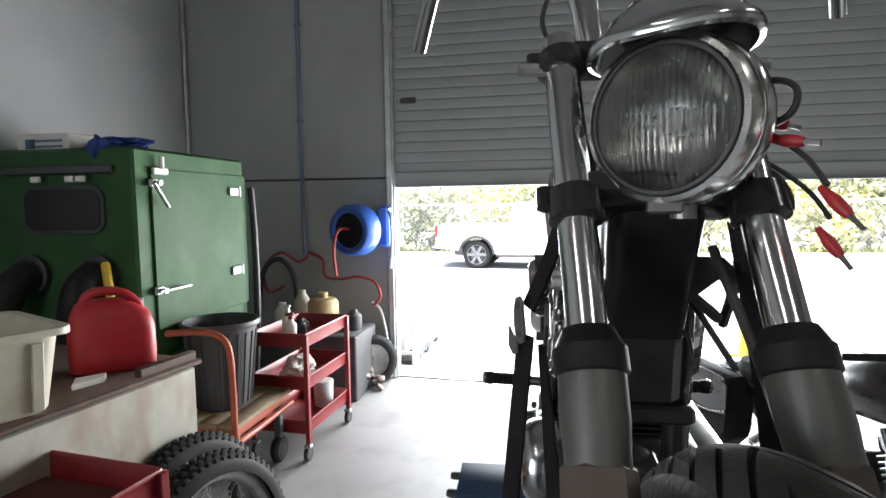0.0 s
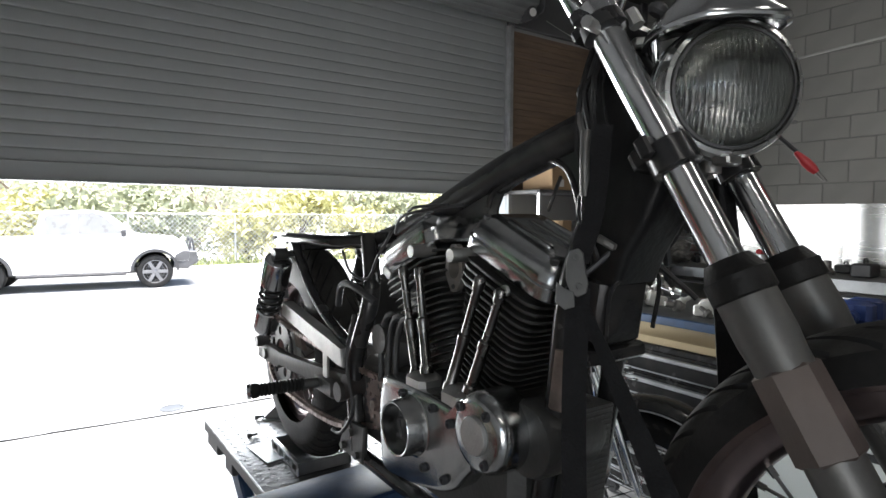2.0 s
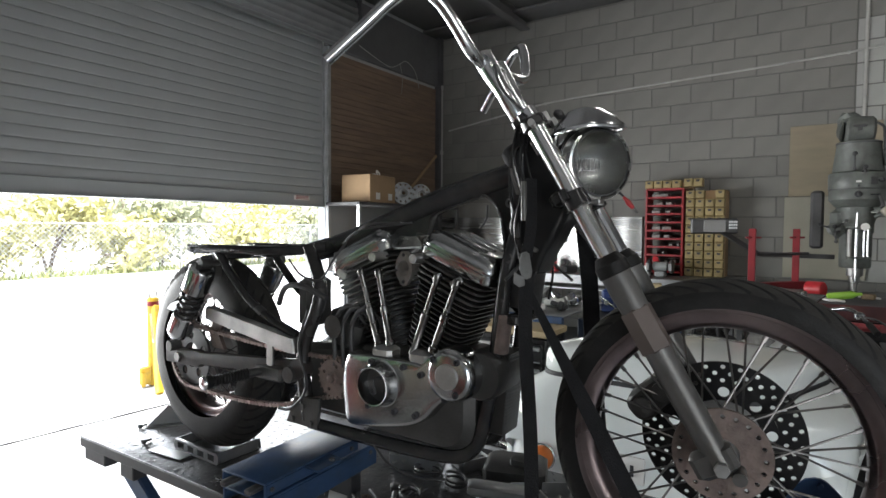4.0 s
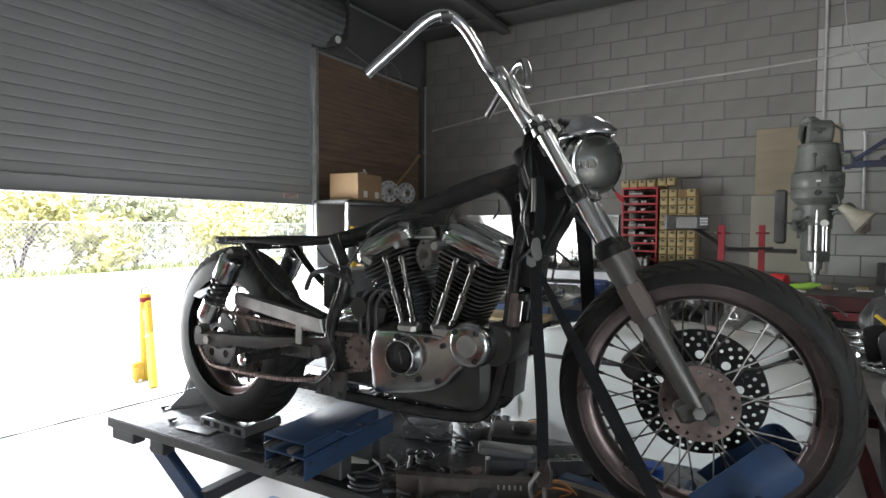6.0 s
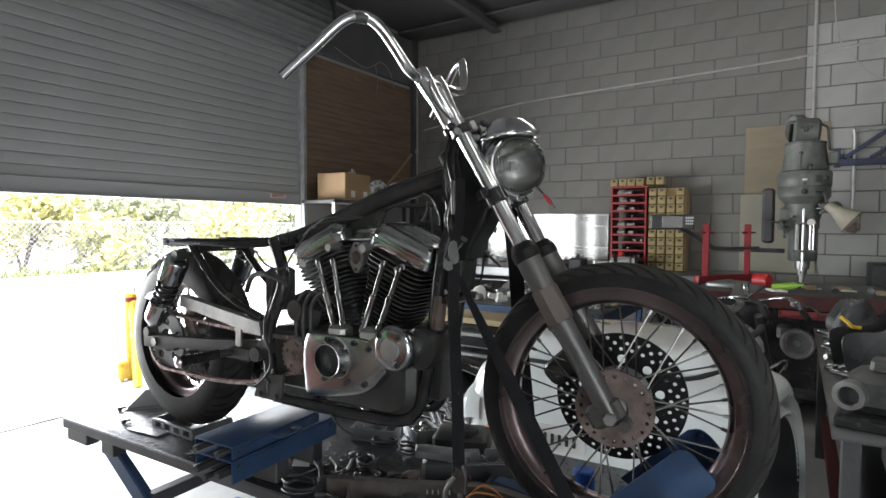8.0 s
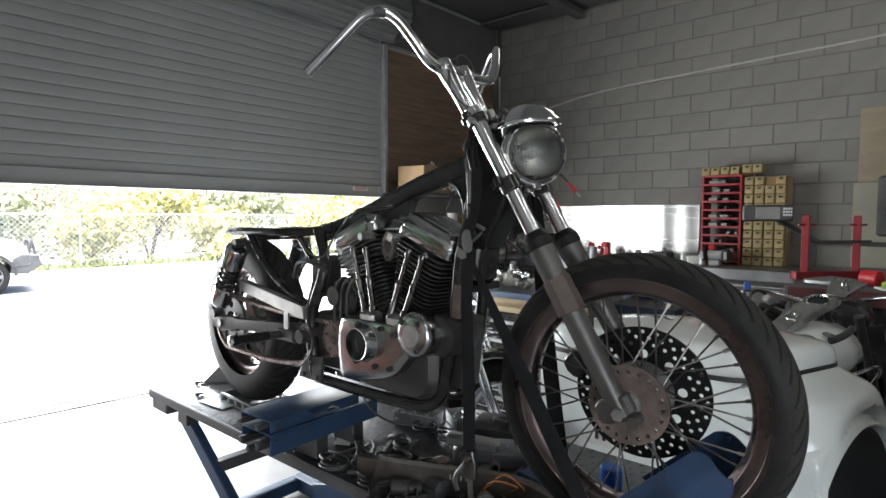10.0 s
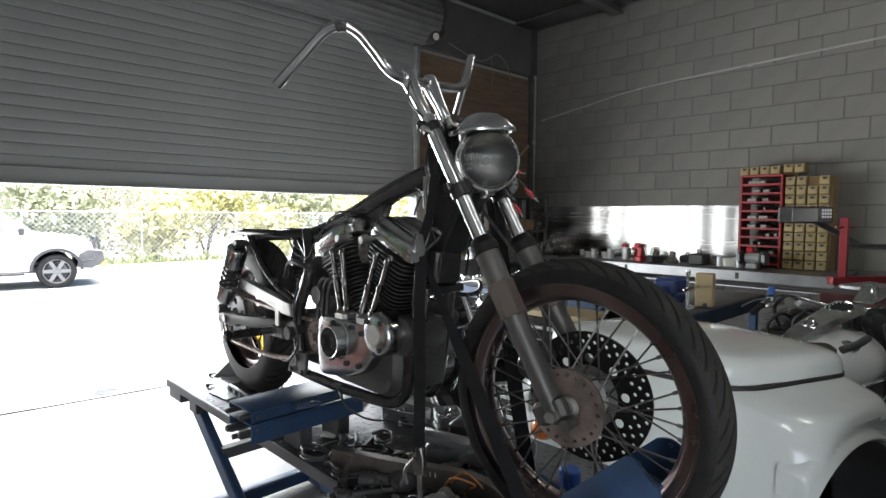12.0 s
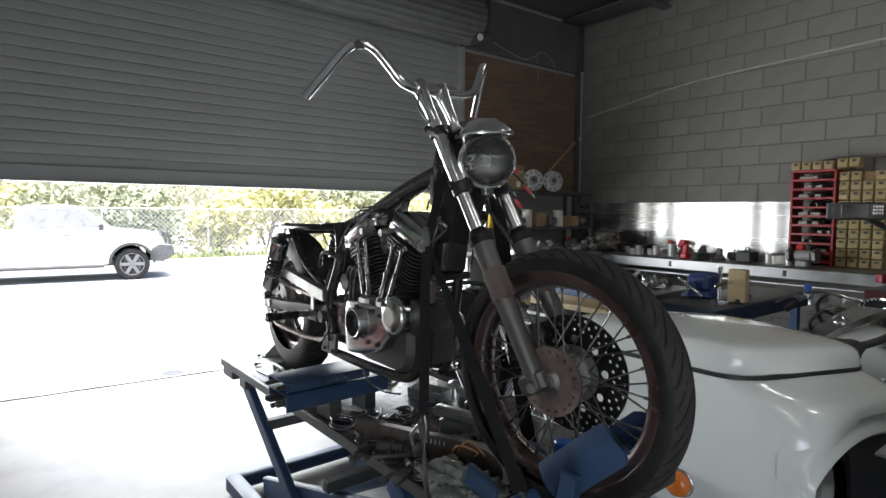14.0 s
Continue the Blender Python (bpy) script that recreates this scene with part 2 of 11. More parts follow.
def mesh_of(name, bm, material, angle=38):
    bmesh.ops.recalc_face_normals(bm, faces=bm.faces)
    me = bpy.data.meshes.new(name)
    bm.to_mesh(me)
    bm.free()
    me.materials.append(material)
    if material.name == "tyre_rubber":
        me.materials.append(GROOVE)
        me.materials.append(TREAD)
    me.shade_smooth()
    me.set_sharp_from_angle(angle=radians(angle))
    return me


def part(name, bm, material, parent, label="", angle=38):
    m = WM[parent]
    bm.transform(m.inverted())
    ob = new(name, mesh_of(name, bm, material, angle))
    ob.parent = parent
    WM[ob] = m
    return tagged(ob, label)


def solo(name, bm, material, label, category, group="", kind="", base=None, angle=38):
    """A top-level thing that is one mesh; its origin at base."""
    m = Matrix.Translation(base or (0, 0, 0))
    bm.transform(m.inverted())
    ob = new(name, mesh_of(name, bm, material, angle))
    ob.matrix_world = m
    WM[ob] = m
    return tagged(ob, label, category, group, kind)


def B():
    return bmesh.new()


def quads(bm, rings, closed_ring=True, closed_path=False, cap=True):
    """Joins rings of points with quads."""
    vs = [[bm.verts.new(p) for p in r] for r in rings]
    n = len(vs[0])
    for a, b in zip(vs, vs[1:] + ([vs[0]] if closed_path else [])):
        for i in range(n if closed_ring else n - 1):
            j = (i + 1) % n
            bm.faces.new((a[i], a[j], b[j], b[i]))
    if cap and closed_ring and not closed_path:
        bm.faces.new(vs[0][::-1])
        bm.faces.new(vs[-1])
    return vs


def box(bm, c, s, rot=None, ch=0.004):
    """A box with chamfered edges. c: centre, s: full sizes."""
    c = Vector(c)
    h = [v / 2 for v in s]
    ch = min(ch, min(h) * 0.45)
    R = rot.to_3x3() if rot else Matrix.Identity(3)
    ins = [h[0] - ch, h[1] - ch]
    def ring(ax, ay, z):
        a, b = ax, ay
        return [c + R @ Vector(p) for p in ((a, ay - ch, z), (ax - ch, b, z), (-(ax - ch), b, z), (-a, ay - ch, z), (-a, -(ay - ch), z), (-(ax - ch), -b, z), (ax - ch, -b, z), (a, -(ay - ch), z))]
    quads(bm, [ring(h[0] - ch, h[1] - ch, -h[2]), ring(h[0], h[1], -h[2] + ch), ring(h[0], h[1], h[2] - ch), ring(h[0] - ch, h[1] - ch, h[2])])


def bar(bm, p, q, wide, thick, up=(0, 0, 1), ch=0.003):
    """A box from p to q."""
    p, q = Vector(p), Vector(q)
    d = q - p
    z = d.normalized()
    x = Vector(up).cross(z)
    if x.length < 1e-4:
        x = Vector((1, 0, 0)).cross(z)
    x.normalize()
    y = z.cross(x)
    R = Matrix((x, y, z)).transposed()
    box(bm, (p + q) / 2, (wide, thick, d.length), R, ch)


def frame_of(d):
    z = Vector(d).normalized()
    x = (Vector((0, 0, 1)) if abs(z.z) < 0.9 else Vector((1, 0, 0))).cross(z).normalized()
    return x, z.cross(x), z


def lathe(bm, o, d, prof, n=24, cap=True):
    """Turns a profile of (radius, height) about the axis d through o."""
    x, y, z = frame_of(d)
    o = Vector(o)
    quads(bm, [[o + z * h + (x * math.cos(2 * math.pi * i / n) + y * math.sin(2 * math.pi * i / n)) * max(r, 1e-4) for i in range(n)] for r, h in prof], cap=cap)


def cyl(bm, p, q, r, r2=None, n=14, ch=0.0):
    p, q = Vector(p), Vector(q)
    L = (q - p).length
    r2 = r if r2 is None else r2
    prof = [(r, 0), (r2, L)] if not ch else [(r - ch, 0), (r, ch), (r2, L - ch), (r2 - ch, L)]
    lathe(bm, p, q - p, prof, n)


def smooth_line(pts, k=6, closed=False):
    pts = [Vector(p) for p in pts]
    out, n = [], len(pts)
    for i in range(n if closed else n - 1):
        a, b, c, d = (pts[(i + j) % n] if closed else pts[min(max(i + j, 0), n - 1)] for j in (-1, 0, 1, 2))
        for s in range(k):
            t = s / k
            out.append(0.5 * (2 * b + (c - a) * t + (2 * a - 5 * b + 4 * c - d) * t * t + (3 * b - a - 3 * c + d) * t ** 3))
    if not closed:
        out.append(pts[-1])
    return out


def tube(bm, pts, r, n=10, k=6, closed=False, flat=None, radii=None, hollow=False):
    """A round tube along a smooth line; flat=(wide, thick, up) makes a band."""
    line = smooth_line(pts, k, closed) if k > 1 else [Vector(p) for p in pts]
    m = len(line)
    rings, prev = [], None
    for i, p in enumerate(line):
        d = (line[(i + 1) % m] - line[i - 1]) if closed else (line[min(i + 1, m - 1)] - line[max(i - 1, 0)])
        d.normalize()
        if flat:
            x = Vector(flat[2]); x = (x - d * x.dot(d)).normalized(); y = d.cross(x)
            w, t = flat[0] / 2, flat[1] / 2
            rings.append([p + x * a * w + y * b * t for a, b in ((1, 1), (-1, 1), (-1, -1), (1, -1))])
            continue
        if prev is None:
            x, y, _ = frame_of(d)
        else:
            x = (prev - d * prev.dot(d)).normalized(); y = d.cross(x)
        prev = x
        rr = r if radii is None else radii[0] + (radii[1] - radii[0]) * i / (m - 1)
        rings.append([p + (x * math.cos(2 * math.pi * j / n) + y * math.sin(2 * math.pi * j / n)) * rr for j in range(n)])
    if hollow:
        for e, i in ((0, 3), (-1, -4)):
            lip = [line[e] + (q - line[e]) * 0.8 for q in rings[e]]
            deep = [q + (line[i] - line[e]) for q in lip]
            rings = [deep, lip] + rings if e == 0 else rings + [lip, deep]
    quads(bm, rings, closed_path=closed)


def slab(bm, outline, o, u, v, thick, ch=0.004):
    """A plate with the given outline (in u, v from o), as thick as told along u x v, with chamfered rims."""
    o, u, v = Vector(o), Vector(u).normalized(), Vector(v).normalized()
    w = u.cross(v)
    n = len(outline)
    cx, cy = sum(a for a, b in outline) / n, sum(b for a, b in outline) / n
    def ring(s, h):
        out = []
        for a, b in outline:
            da, db = a - cx, b - cy
            L = math.hypot(da, db) or 1
            f = (L - s) / L
            out.append(o + u * (cx + da * f) + v * (cy + db * f) + w * h)
        return out
    quads(bm, [ring(ch, 0), ring(0, ch), ring(0, thick - ch), ring(ch, thick)])


def rounded(w, h, r, k=5, cx=0.0, cy=0.0):
    """The outline of a rounded rectangle."""
    out = []
    for sx, sy, a0 in ((1, 1, 0), (-1, 1, 90), (-1, -1, 180), (1, -1, 270)):
        for i in range(k + 1):
            a = radians(a0 + 90 * i / k)
            out.append((cx + sx * (w / 2 - r) + r * math.cos(a), cy + sy * (h / 2 - r) + r * math.sin(a)))
    return out


def lump(bm, c, s, seed, k=2, rough=0.35):
    """An uneven blob, for rags and heaps."""
    start = len(bm.verts)
    r = bmesh.ops.create_icosphere(bm, subdivisions=k, radius=1)
    for vtx in r["verts"]:
        p = vtx.co.copy()
        q = 1 + rough * noise.noise(p * 1.7 + Vector((seed * 7.1, seed * 3.3, 0))) + rough * 0.5 * noise.noise(p * 4.1 + Vector((seed, 0, seed)))
        vtx.co = Vector(c) + Vector((p.x * s[0] * q, p.y * s[1] * q, p.z * s[2] * q))

# ---- the workshop: floor, walls, roller door, roof ----
XL, XR, YD, YB, ZC = -3.25, 5.3, 3.2, -6.5, 4.0
DL, DR, DB = -1.345, 3.14, 1.62      # the opening's sides, and the lower edge of the half-open curtain


def ground_z(y):
    return 0.0 if y < 3.4 else (-0.028 * (y - 3.4) if y < 13.0 else -0.27)


def slabbed(name, lo, hi, material, label, category="wall"):
    bm = B()
    c = [(a + b) / 2 for a, b in zip(lo, hi)]
    box(bm, c, [b - a for a, b in zip(lo, hi)], ch=0.003)
    return solo(name, bm, material, label, category, kind="structure")


slabbed("floor", (XL - 0.2, YB - 0.2, -0.15), (XR + 0.2, YD + 0.14, 0.0), CONCRETE, "worn grey concrete workshop floor with oil stains", "floor")
# the gap in these panels is added out of view, for the fill lamp
ww = thing("wall_west", Matrix.Translation((XL, 0, 0)), "pale grey precast wall panels with an added, unseen side opening", "wall", kind="structure")
for y0, y1, z0, z1 in ((YB, -6.1, 0, ZC), (-3.3, YD + 0.2, 0, ZC), (-6.1, -3.3, 2.6, ZC)):
    bm = B(); box(bm, (XL - 0.1, (y0 + y1) / 2, (z0 + z1) / 2), (0.2, y1 - y0, z1 - z0), ch=0.004); part("panel", bm, PRECAST, ww)
slabbed("wall_south", (XL - 0.2, YB - 0.2, 0.0), (XR + 0.2, YB, ZC), PRECAST, "pale grey precast concrete wall panel", "wall")
# unseen ground slab, added outside the west gap to close off the horizon
slabbed("pavement", (-40, -30, -0.15), (XL - 0.2, 3.3, -0.01), APRON, "unseen pale slab added outside the side opening", "pavement")
slabbed("ceiling", (XL - 0.2, YB - 0.2, ZC), (XR + 0.4, YD + 0.4, ZC + 0.1), SOFFIT, "dark grey metal roof lining", "ceiling")
# the wall beside the door: two panels with a recessed horizontal joint, and the header above
wn_ = thing("wall_north", Matrix.Translation((XL, YD, 0)), "grey precast panels round the roller door", "wall", kind="structure")
for x0, x1, z0, z1 in ((XL, DL - 0.085, 0, 1.695), (XL, DL - 0.085, 1.71, ZC), (DR + 0.06, XR, 0, ZC), (DL - 0.085, DR + 0.06, 3.36, ZC)):
    bm = B()
    box(bm, ((x0 + x1) / 2, YD + 0.08, (z0 + z1) / 2), (x1 - x0, 0.16, z1 - z0), ch=0.004)
    part("panel", bm, PRECAST, wn_)
bm = B()
box(bm, ((XL + DL) / 2 - 0.05, YD + 0.1, 1.7), (DL - XL - 0.1, 0.1, 0.03), ch=0.001)
part("joint_filler", bm, DARKSTEEL, wn_)
# the brown boarding between door and corner
bm = B()
for k in range(25):
    z0 = 1.67 + k * 0.0641
    box(bm, (4.2, YD - 0.012 + 0.0015 * math.sin(k * 2.3), z0 + 0.032), (2.0, 0.02, 0.0625), ch=0.002)
solo("trim", bm, BROWN, "brown boarding fixed above the shelf beside the roller door", "wall board", kind="structure", base=(4.2, YD, 1.67))
# dark steel post in the corner, and the roof beams
bm = B()
box(bm, (5.22, YD - 0.045, 2.0), (0.1, 0.08, 4.0), ch=0.006)
solo("corner_post", bm, DARKSTEEL, "dark painted steel column in the corner", "post", kind="structure", base=(5.22, YD, 0))
bm = B()
box(bm, (4.2, YD - 0.03, 3.62), (2.15, 0.05, 0.62), ch=0.006)
solo("trim", bm, SOFFIT, "dark sheet lining above the boarding", "lining", kind="structure", base=(4.2, YD, 3.3))
for by, bz in ((1.9, 3.86), (-0.6, 3.86), (-3.1, 3.86)):
    bm = B()
    box(bm, (1.0, by, bz), (8.6, 0.12, 0.02), ch=0.002); box(bm, (1.0, by, bz + 0.13), (8.6, 0.12, 0.02), ch=0.002); box(bm, (1.0, by, bz + 0.065), (8.6, 0.02, 0.12), ch=0.002)
    solo("roof_beam", bm, SOFFIT, "dark painted steel roof beam", "beam", "roof beams", "structure", base=(1.0, by, bz))
# soffit strip along the block wall
bm = B()
box(bm, (5.1, 0.5, 3.97), (0.4, 5.4, 0.03), ch=0.003)
solo("trim", bm, SOFFIT, "dark steel flashing along the top of the block wall", "flashing", kind="structure", base=(5.1, 0.5, 3.95))

# door jambs and guides
door = thing("door_1", Matrix.Translation((DL, YD, 0)), "half-open grey steel roller door with horizontal slats", "roller door", kind="structure")
for x, name in ((DL - 0.04, "guide"), (DR + 0.03, "guide")):
    bm = B()
    box(bm, (x, YD + 0.03, 1.68), (0.075, 0.11, 3.36), ch=0.006)
    box(bm, (x, YD - 0.035, 1.68), (0.045, 0.03, 3.36), ch=0.004)
    part("guide", bm, GALV, door, "galvanised door guide")
slat_bm = B()
prof = []
P_ = 0.0855
for i in range(17):
    t = i / 16
    prof.append((0.0045 * max(0.0, math.sin(math.pi * min(1, t / 0.93))) ** 0.35 if t < 0.93 else -0.003, t * P_))
vs = [[slat_bm.verts.new((x, -d, z)) for d, z in prof] + [slat_bm.verts.new((x, 0.012, z)) for d, z in prof[::-1]] for x in (DL - 0.02, DR + 0.02)]
n_ = len(vs[0])
for i in range(n_):
    slat_bm.faces.new((vs[0][i], vs[0][(i + 1) % n_], vs[1][(i + 1) % n_], vs[1][i]))
slat_bm.faces.new(vs[0]); slat_bm.faces.new(vs[1][::-1])
slat_me = mesh_of("slat", slat_bm, CURTAIN, 30)
z = DB + 0.125
while z < 3.42:
    s_ = new("slat", slat_me)
    s_.parent = door
    s_.matrix_basis = WM[door].inverted() @ Matrix.Translation((0, YD + 0.02, z))
    z += P_
bm = B()
box(bm, ((DL + DR) / 2, YD + 0.015, DB + 0.068), (DR - DL, 0.02, 0.116), ch=0.004)
box(bm, ((DL + DR) / 2, YD + 0.015, DB + 0.006), (DR - DL, 0.05, 0.014), ch=0.004)
part("bottom_rail", bm, CURTAIN, door, "flat steel bottom rail")
bm = B()
box(bm, (2.83, YD + 0.002, DB + 0.085), (0.2, 0.004, 0.045), ch=0.001)
part("warning_label", bm, PAPER, door, "small white and red warning label")
bm = B()
for dz in (0.1, 0.086, 0.072):
    box(bm, (2.83, YD - 0.003, DB + dz), (0.17, 0.004, 0.007), ch=0.001)
part("label_print", bm, RED, door, "bars of red print")
bm = B()
box(bm, (DL + 0.12, YD - 0.005, 2.33), (0.13, 0.03, 0.045), ch=0.008); cyl(bm, (DL + 0.1, YD - 0.03, 2.33), (DL + 0.1, YD + 0.01, 2.33), 0.012)
part("latch", bm, DARKSTEEL, door, "dark slide latch")
# the coil of curtain above; its shade is put into a darker steel colour
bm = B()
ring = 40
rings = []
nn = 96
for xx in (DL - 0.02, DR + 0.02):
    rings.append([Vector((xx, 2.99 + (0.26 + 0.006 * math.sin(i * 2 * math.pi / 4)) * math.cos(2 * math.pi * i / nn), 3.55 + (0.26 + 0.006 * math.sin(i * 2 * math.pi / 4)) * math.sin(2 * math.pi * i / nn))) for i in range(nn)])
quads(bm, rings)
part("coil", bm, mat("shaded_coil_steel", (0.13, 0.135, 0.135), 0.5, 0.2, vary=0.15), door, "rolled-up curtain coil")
bm = B()
slab(bm, rounded(0.5, 0.46, 0.06), (DR + 0.06, 2.98, 3.56), (0, 1, 0), (0, 0, 1), 0.02)
box(bm, (DR + 0.06, 3.1, 3.4), (0.05, 0.22, 0.06)); box(bm, (DR + 0.02, 2.86, 3.335), (0.1, 0.1, 0.07), ch=0.02)
part("bracket", bm, DARKSTEEL, door, "dark steel coil bracket")
bm = B()
cyl(bm, (DR + 0.0, 2.96, 3.35), (DR - 0.03, 2.80, 3.325), 0.07, 0.06, 20, 0.008)
part("end_cap", bm, BLACKPLASTIC, door, "round black drive cap")
bm = B()
lathe(bm, (DR - 0.0305, 2.797, 3.3245), (-0.025, -0.16, -0.025), [(0.012, 0), (0.038, 0.001), (0.038, 0.004), (0.012, 0.005)], 18)
part("cap_ring", bm, PAPER, door, "pale ring on the drive cap")
bm = B()
tube(bm, [(DR + 0.06, 2.8, 3.42), (DR + 0.08, 2.78, 3.6), (DR + 0.04, 2.76, 3.76), (DR + 0.1, 2.8, 3.95)], 0.008, 8)
part("cable", bm, BLACKPLASTIC, door, "loose black cable")
bm = B(); tube(bm, [(3.62, YD - 0.06, 3.44), (3.82, YD - 0.06, 3.39), (4.13, YD - 0.06, 3.33), (4.30, YD - 0.06, 3.38), (4.46, YD - 0.06, 3.47), (4.62, YD - 0.06, 3.42), (4.70, YD - 0.06, 3.32), (4.74, YD - 0.06, 3.20)], 0.004, 6); tube(bm, [(4.35, YD - 0.06, 3.42), (4.40, YD - 0.06, 3.25), (4.38, YD - 0.06, 3.05)], 0.003, 6)
solo("loose_wire", bm, PALEGREY, "tangled pale wire hanging from the lining", "wire", base=(4.2, YD - 0.06, 3.2))
bm = B(); bar(bm, (4.62, YD - 0.05, 1.93), (5.16, YD - 0.05, 2.38), 0.035, 0.02, (0, 1, 0)); solo("timber_batten", bm, CARD, "brown timber batten leaning on the boarding", "batten", base=(4.62, YD - 0.05, 1.67))
bm = B(); tube(bm, [(5.22, YD - 0.10, 1.7), (5.22, YD - 0.10, 3.3)], 0.012, 8, 1); box(bm, (5.22, YD - 0.10, 3.3), (0.03, 0.03, 0.05), ch=0.006); box(bm, (5.20, YD - 0.11, 2.42), (0.05, 0.03, 0.05), ch=0.006); solo("conduit", bm, PALEGREY, "slim pale conduit on the corner column", "conduit", kind="structure", base=(5.22, YD - 0.1, 1.7))
# threshold strip
bm = B()
rr = random.Random(6)
xa, ya = DL, YD
while xa < DR:
    xb = min(DR, xa + rr.uniform(0.12, 0.3)); yb = YD - 0.062 * (xb - DL) + rr.uniform(-0.006, 0.006)
    bar(bm, (xa, ya, 0.001), (xb + 0.004, yb, 0.001), 0.006, rr.uniform(0.010, 0.022), (0, 0, 1), 0.001)
    xa, ya = xb, yb
solo("threshold", bm, DARKSTEEL, "dark ragged joint across the doorway floor", "threshold", kind="structure", base=(DL, YD, 0))

# conduits on the walls
bm = B()
tube(bm, [(XR - 0.03, 3.02, 2.715), (XR - 0.03, 2.3, 2.82), (XR - 0.03, 1.62, 2.92), (XR - 0.03, 0.4, 2.975), (XR - 0.03, -1.37, 3.04), (XR - 0.03, -2.3, 3.15)], 0.0115, 8, 3)
for y, z in ((2.3, 2.82), (1.62, 2.92), (0.4, 2.975), (-1.37, 3.04)):
    box(bm, (XR - 0.02, y, z), (0.03, 0.03, 0.03))
solo("conduit", bm, PALEGREY, "thin pale conduit running up along the block wall", "conduit", kind="structure", base=(XR, 0, 2.9))
bm = B()
tube(bm, [(XR - 0.025, -1.5, 2.42), (XR - 0.025, -1.5, 3.98)], 0.016, 10, 1)
solo("conduit", bm, PALEGREY, "upright white conduit on the block wall", "conduit", kind="structure", base=(XR, -1.5, 2.4))
bm = B()
tube(bm, [(XR - 0.02, -1.62, 3.9), (XR - 0.02, -1.66, 3.3), (XR - 0.02, -1.72, 3.1), (XR - 0.02, -1.95, 2.8), (XR - 0.02, -2.2, 2.72)], 0.006, 6)
solo("cable", bm, PALEGREY, "loose white cable hanging down the painted wall", "cable", base=(XR, -1.7, 2.7))
bm = B()
tube(bm, [(-2.17, YD - 0.02, 1.05), (-2.17, YD - 0.02, 3.98)], 0.016, 10, 1)
for zc in (1.71, 2.20, 3.0):
    box(bm, (-2.17, YD - 0.015, zc), (0.06, 0.03, 0.03), ch=0.006)
solo("conduit", bm, mat("blue_grey_pipe", (0.16, 0.21, 0.30), 0.5, vary=0.1), "blue-grey air pipe clipped upright to the wall", "pipe", kind="structure", base=(-2.12, YD, 1.0))
bm = B()
tube(bm, [(XL + 0.02, YD - 0.03, 0.0), (XL + 0.02, YD - 0.03, 3.98)], 0.02, 8, 1)
solo("conduit", bm, GALV, "grey pipe in the wall corner", "pipe", kind="structure", base=(XL, YD, 0))
# steel splashback behind the bench
sb = thing("splashback", Matrix.Translation((XR - 0.02, 1.8, 1.0)), "two brushed stainless sheets fixed behind the bench", "splashback", kind="structure")
for y0, y1 in ((0.98, 3.12), (0.44, 0.975)):
    bm = B()
    N_ = 40
    pts = []
    for i in range(N_ + 1):
        y = y0 + (y1 - y0) * i / N_
        pts.append((XR - 0.05 - 0.0035 * math.sin(y * 9.0) - 0.002 * math.sin(y * 23 + 1), y))
    quads(bm, [[(x, y, 0.93), (x, y, 1.54), (x + 0.006, y, 1.54), (x + 0.006, y, 0.93)] for x, y in pts])
    part("sheet", bm, STAINLESS, sb)
# tube light fittings under the roof
for lx, ly in ((-1.6, -3.2), (1.6, -3.2), (3.2, -0.6)):
    tl = thing("tube_light_fitting", Matrix.Translation((lx, ly, 3.95)), "white fluorescent batten under the roof", "light fitting", "tube lights")
    bm = B(); box(bm, (lx, ly, 3.94), (0.14, 1.3, 0.07), ch=0.01); part("batten", bm, WHITEPLASTIC, tl)
    bm = B(); cyl(bm, (lx, ly - 0.6, 3.885), (lx, ly + 0.6, 3.885), 0.015); part("tube", bm, TUBE, tl, "lit tube")

# ---- the stripped motorcycle on the lift; its nose points to -y, its right side to -x ----
BX = 0.025
FA, RA = Vector((BX, -1.060, 1.011)), Vector((BX + 0.005, 0.495, 0.997))    # wheel centres
bike = thing("motorcycle", Matrix.Translation((BX, -0.29, 0.67)), "stripped-down black V-twin motorcycle with high chrome handlebar, no tank or seat", "motorcycle")
STEER = Matrix.Translation((BX - 0.022, -0.70, 0)) @ pose(0, 0, 0, 0, 0, 8) @ Matrix.Translation((-BX, 0.70, 0))


def fpart(name, bm, material, parent=None, label="", turn=True, angle=38):
    """A part of the front end, which is turned a little to the left."""
    if turn:
        bm.transform(STEER)
    return part(name, bm, material, parent or bike, label, angle)


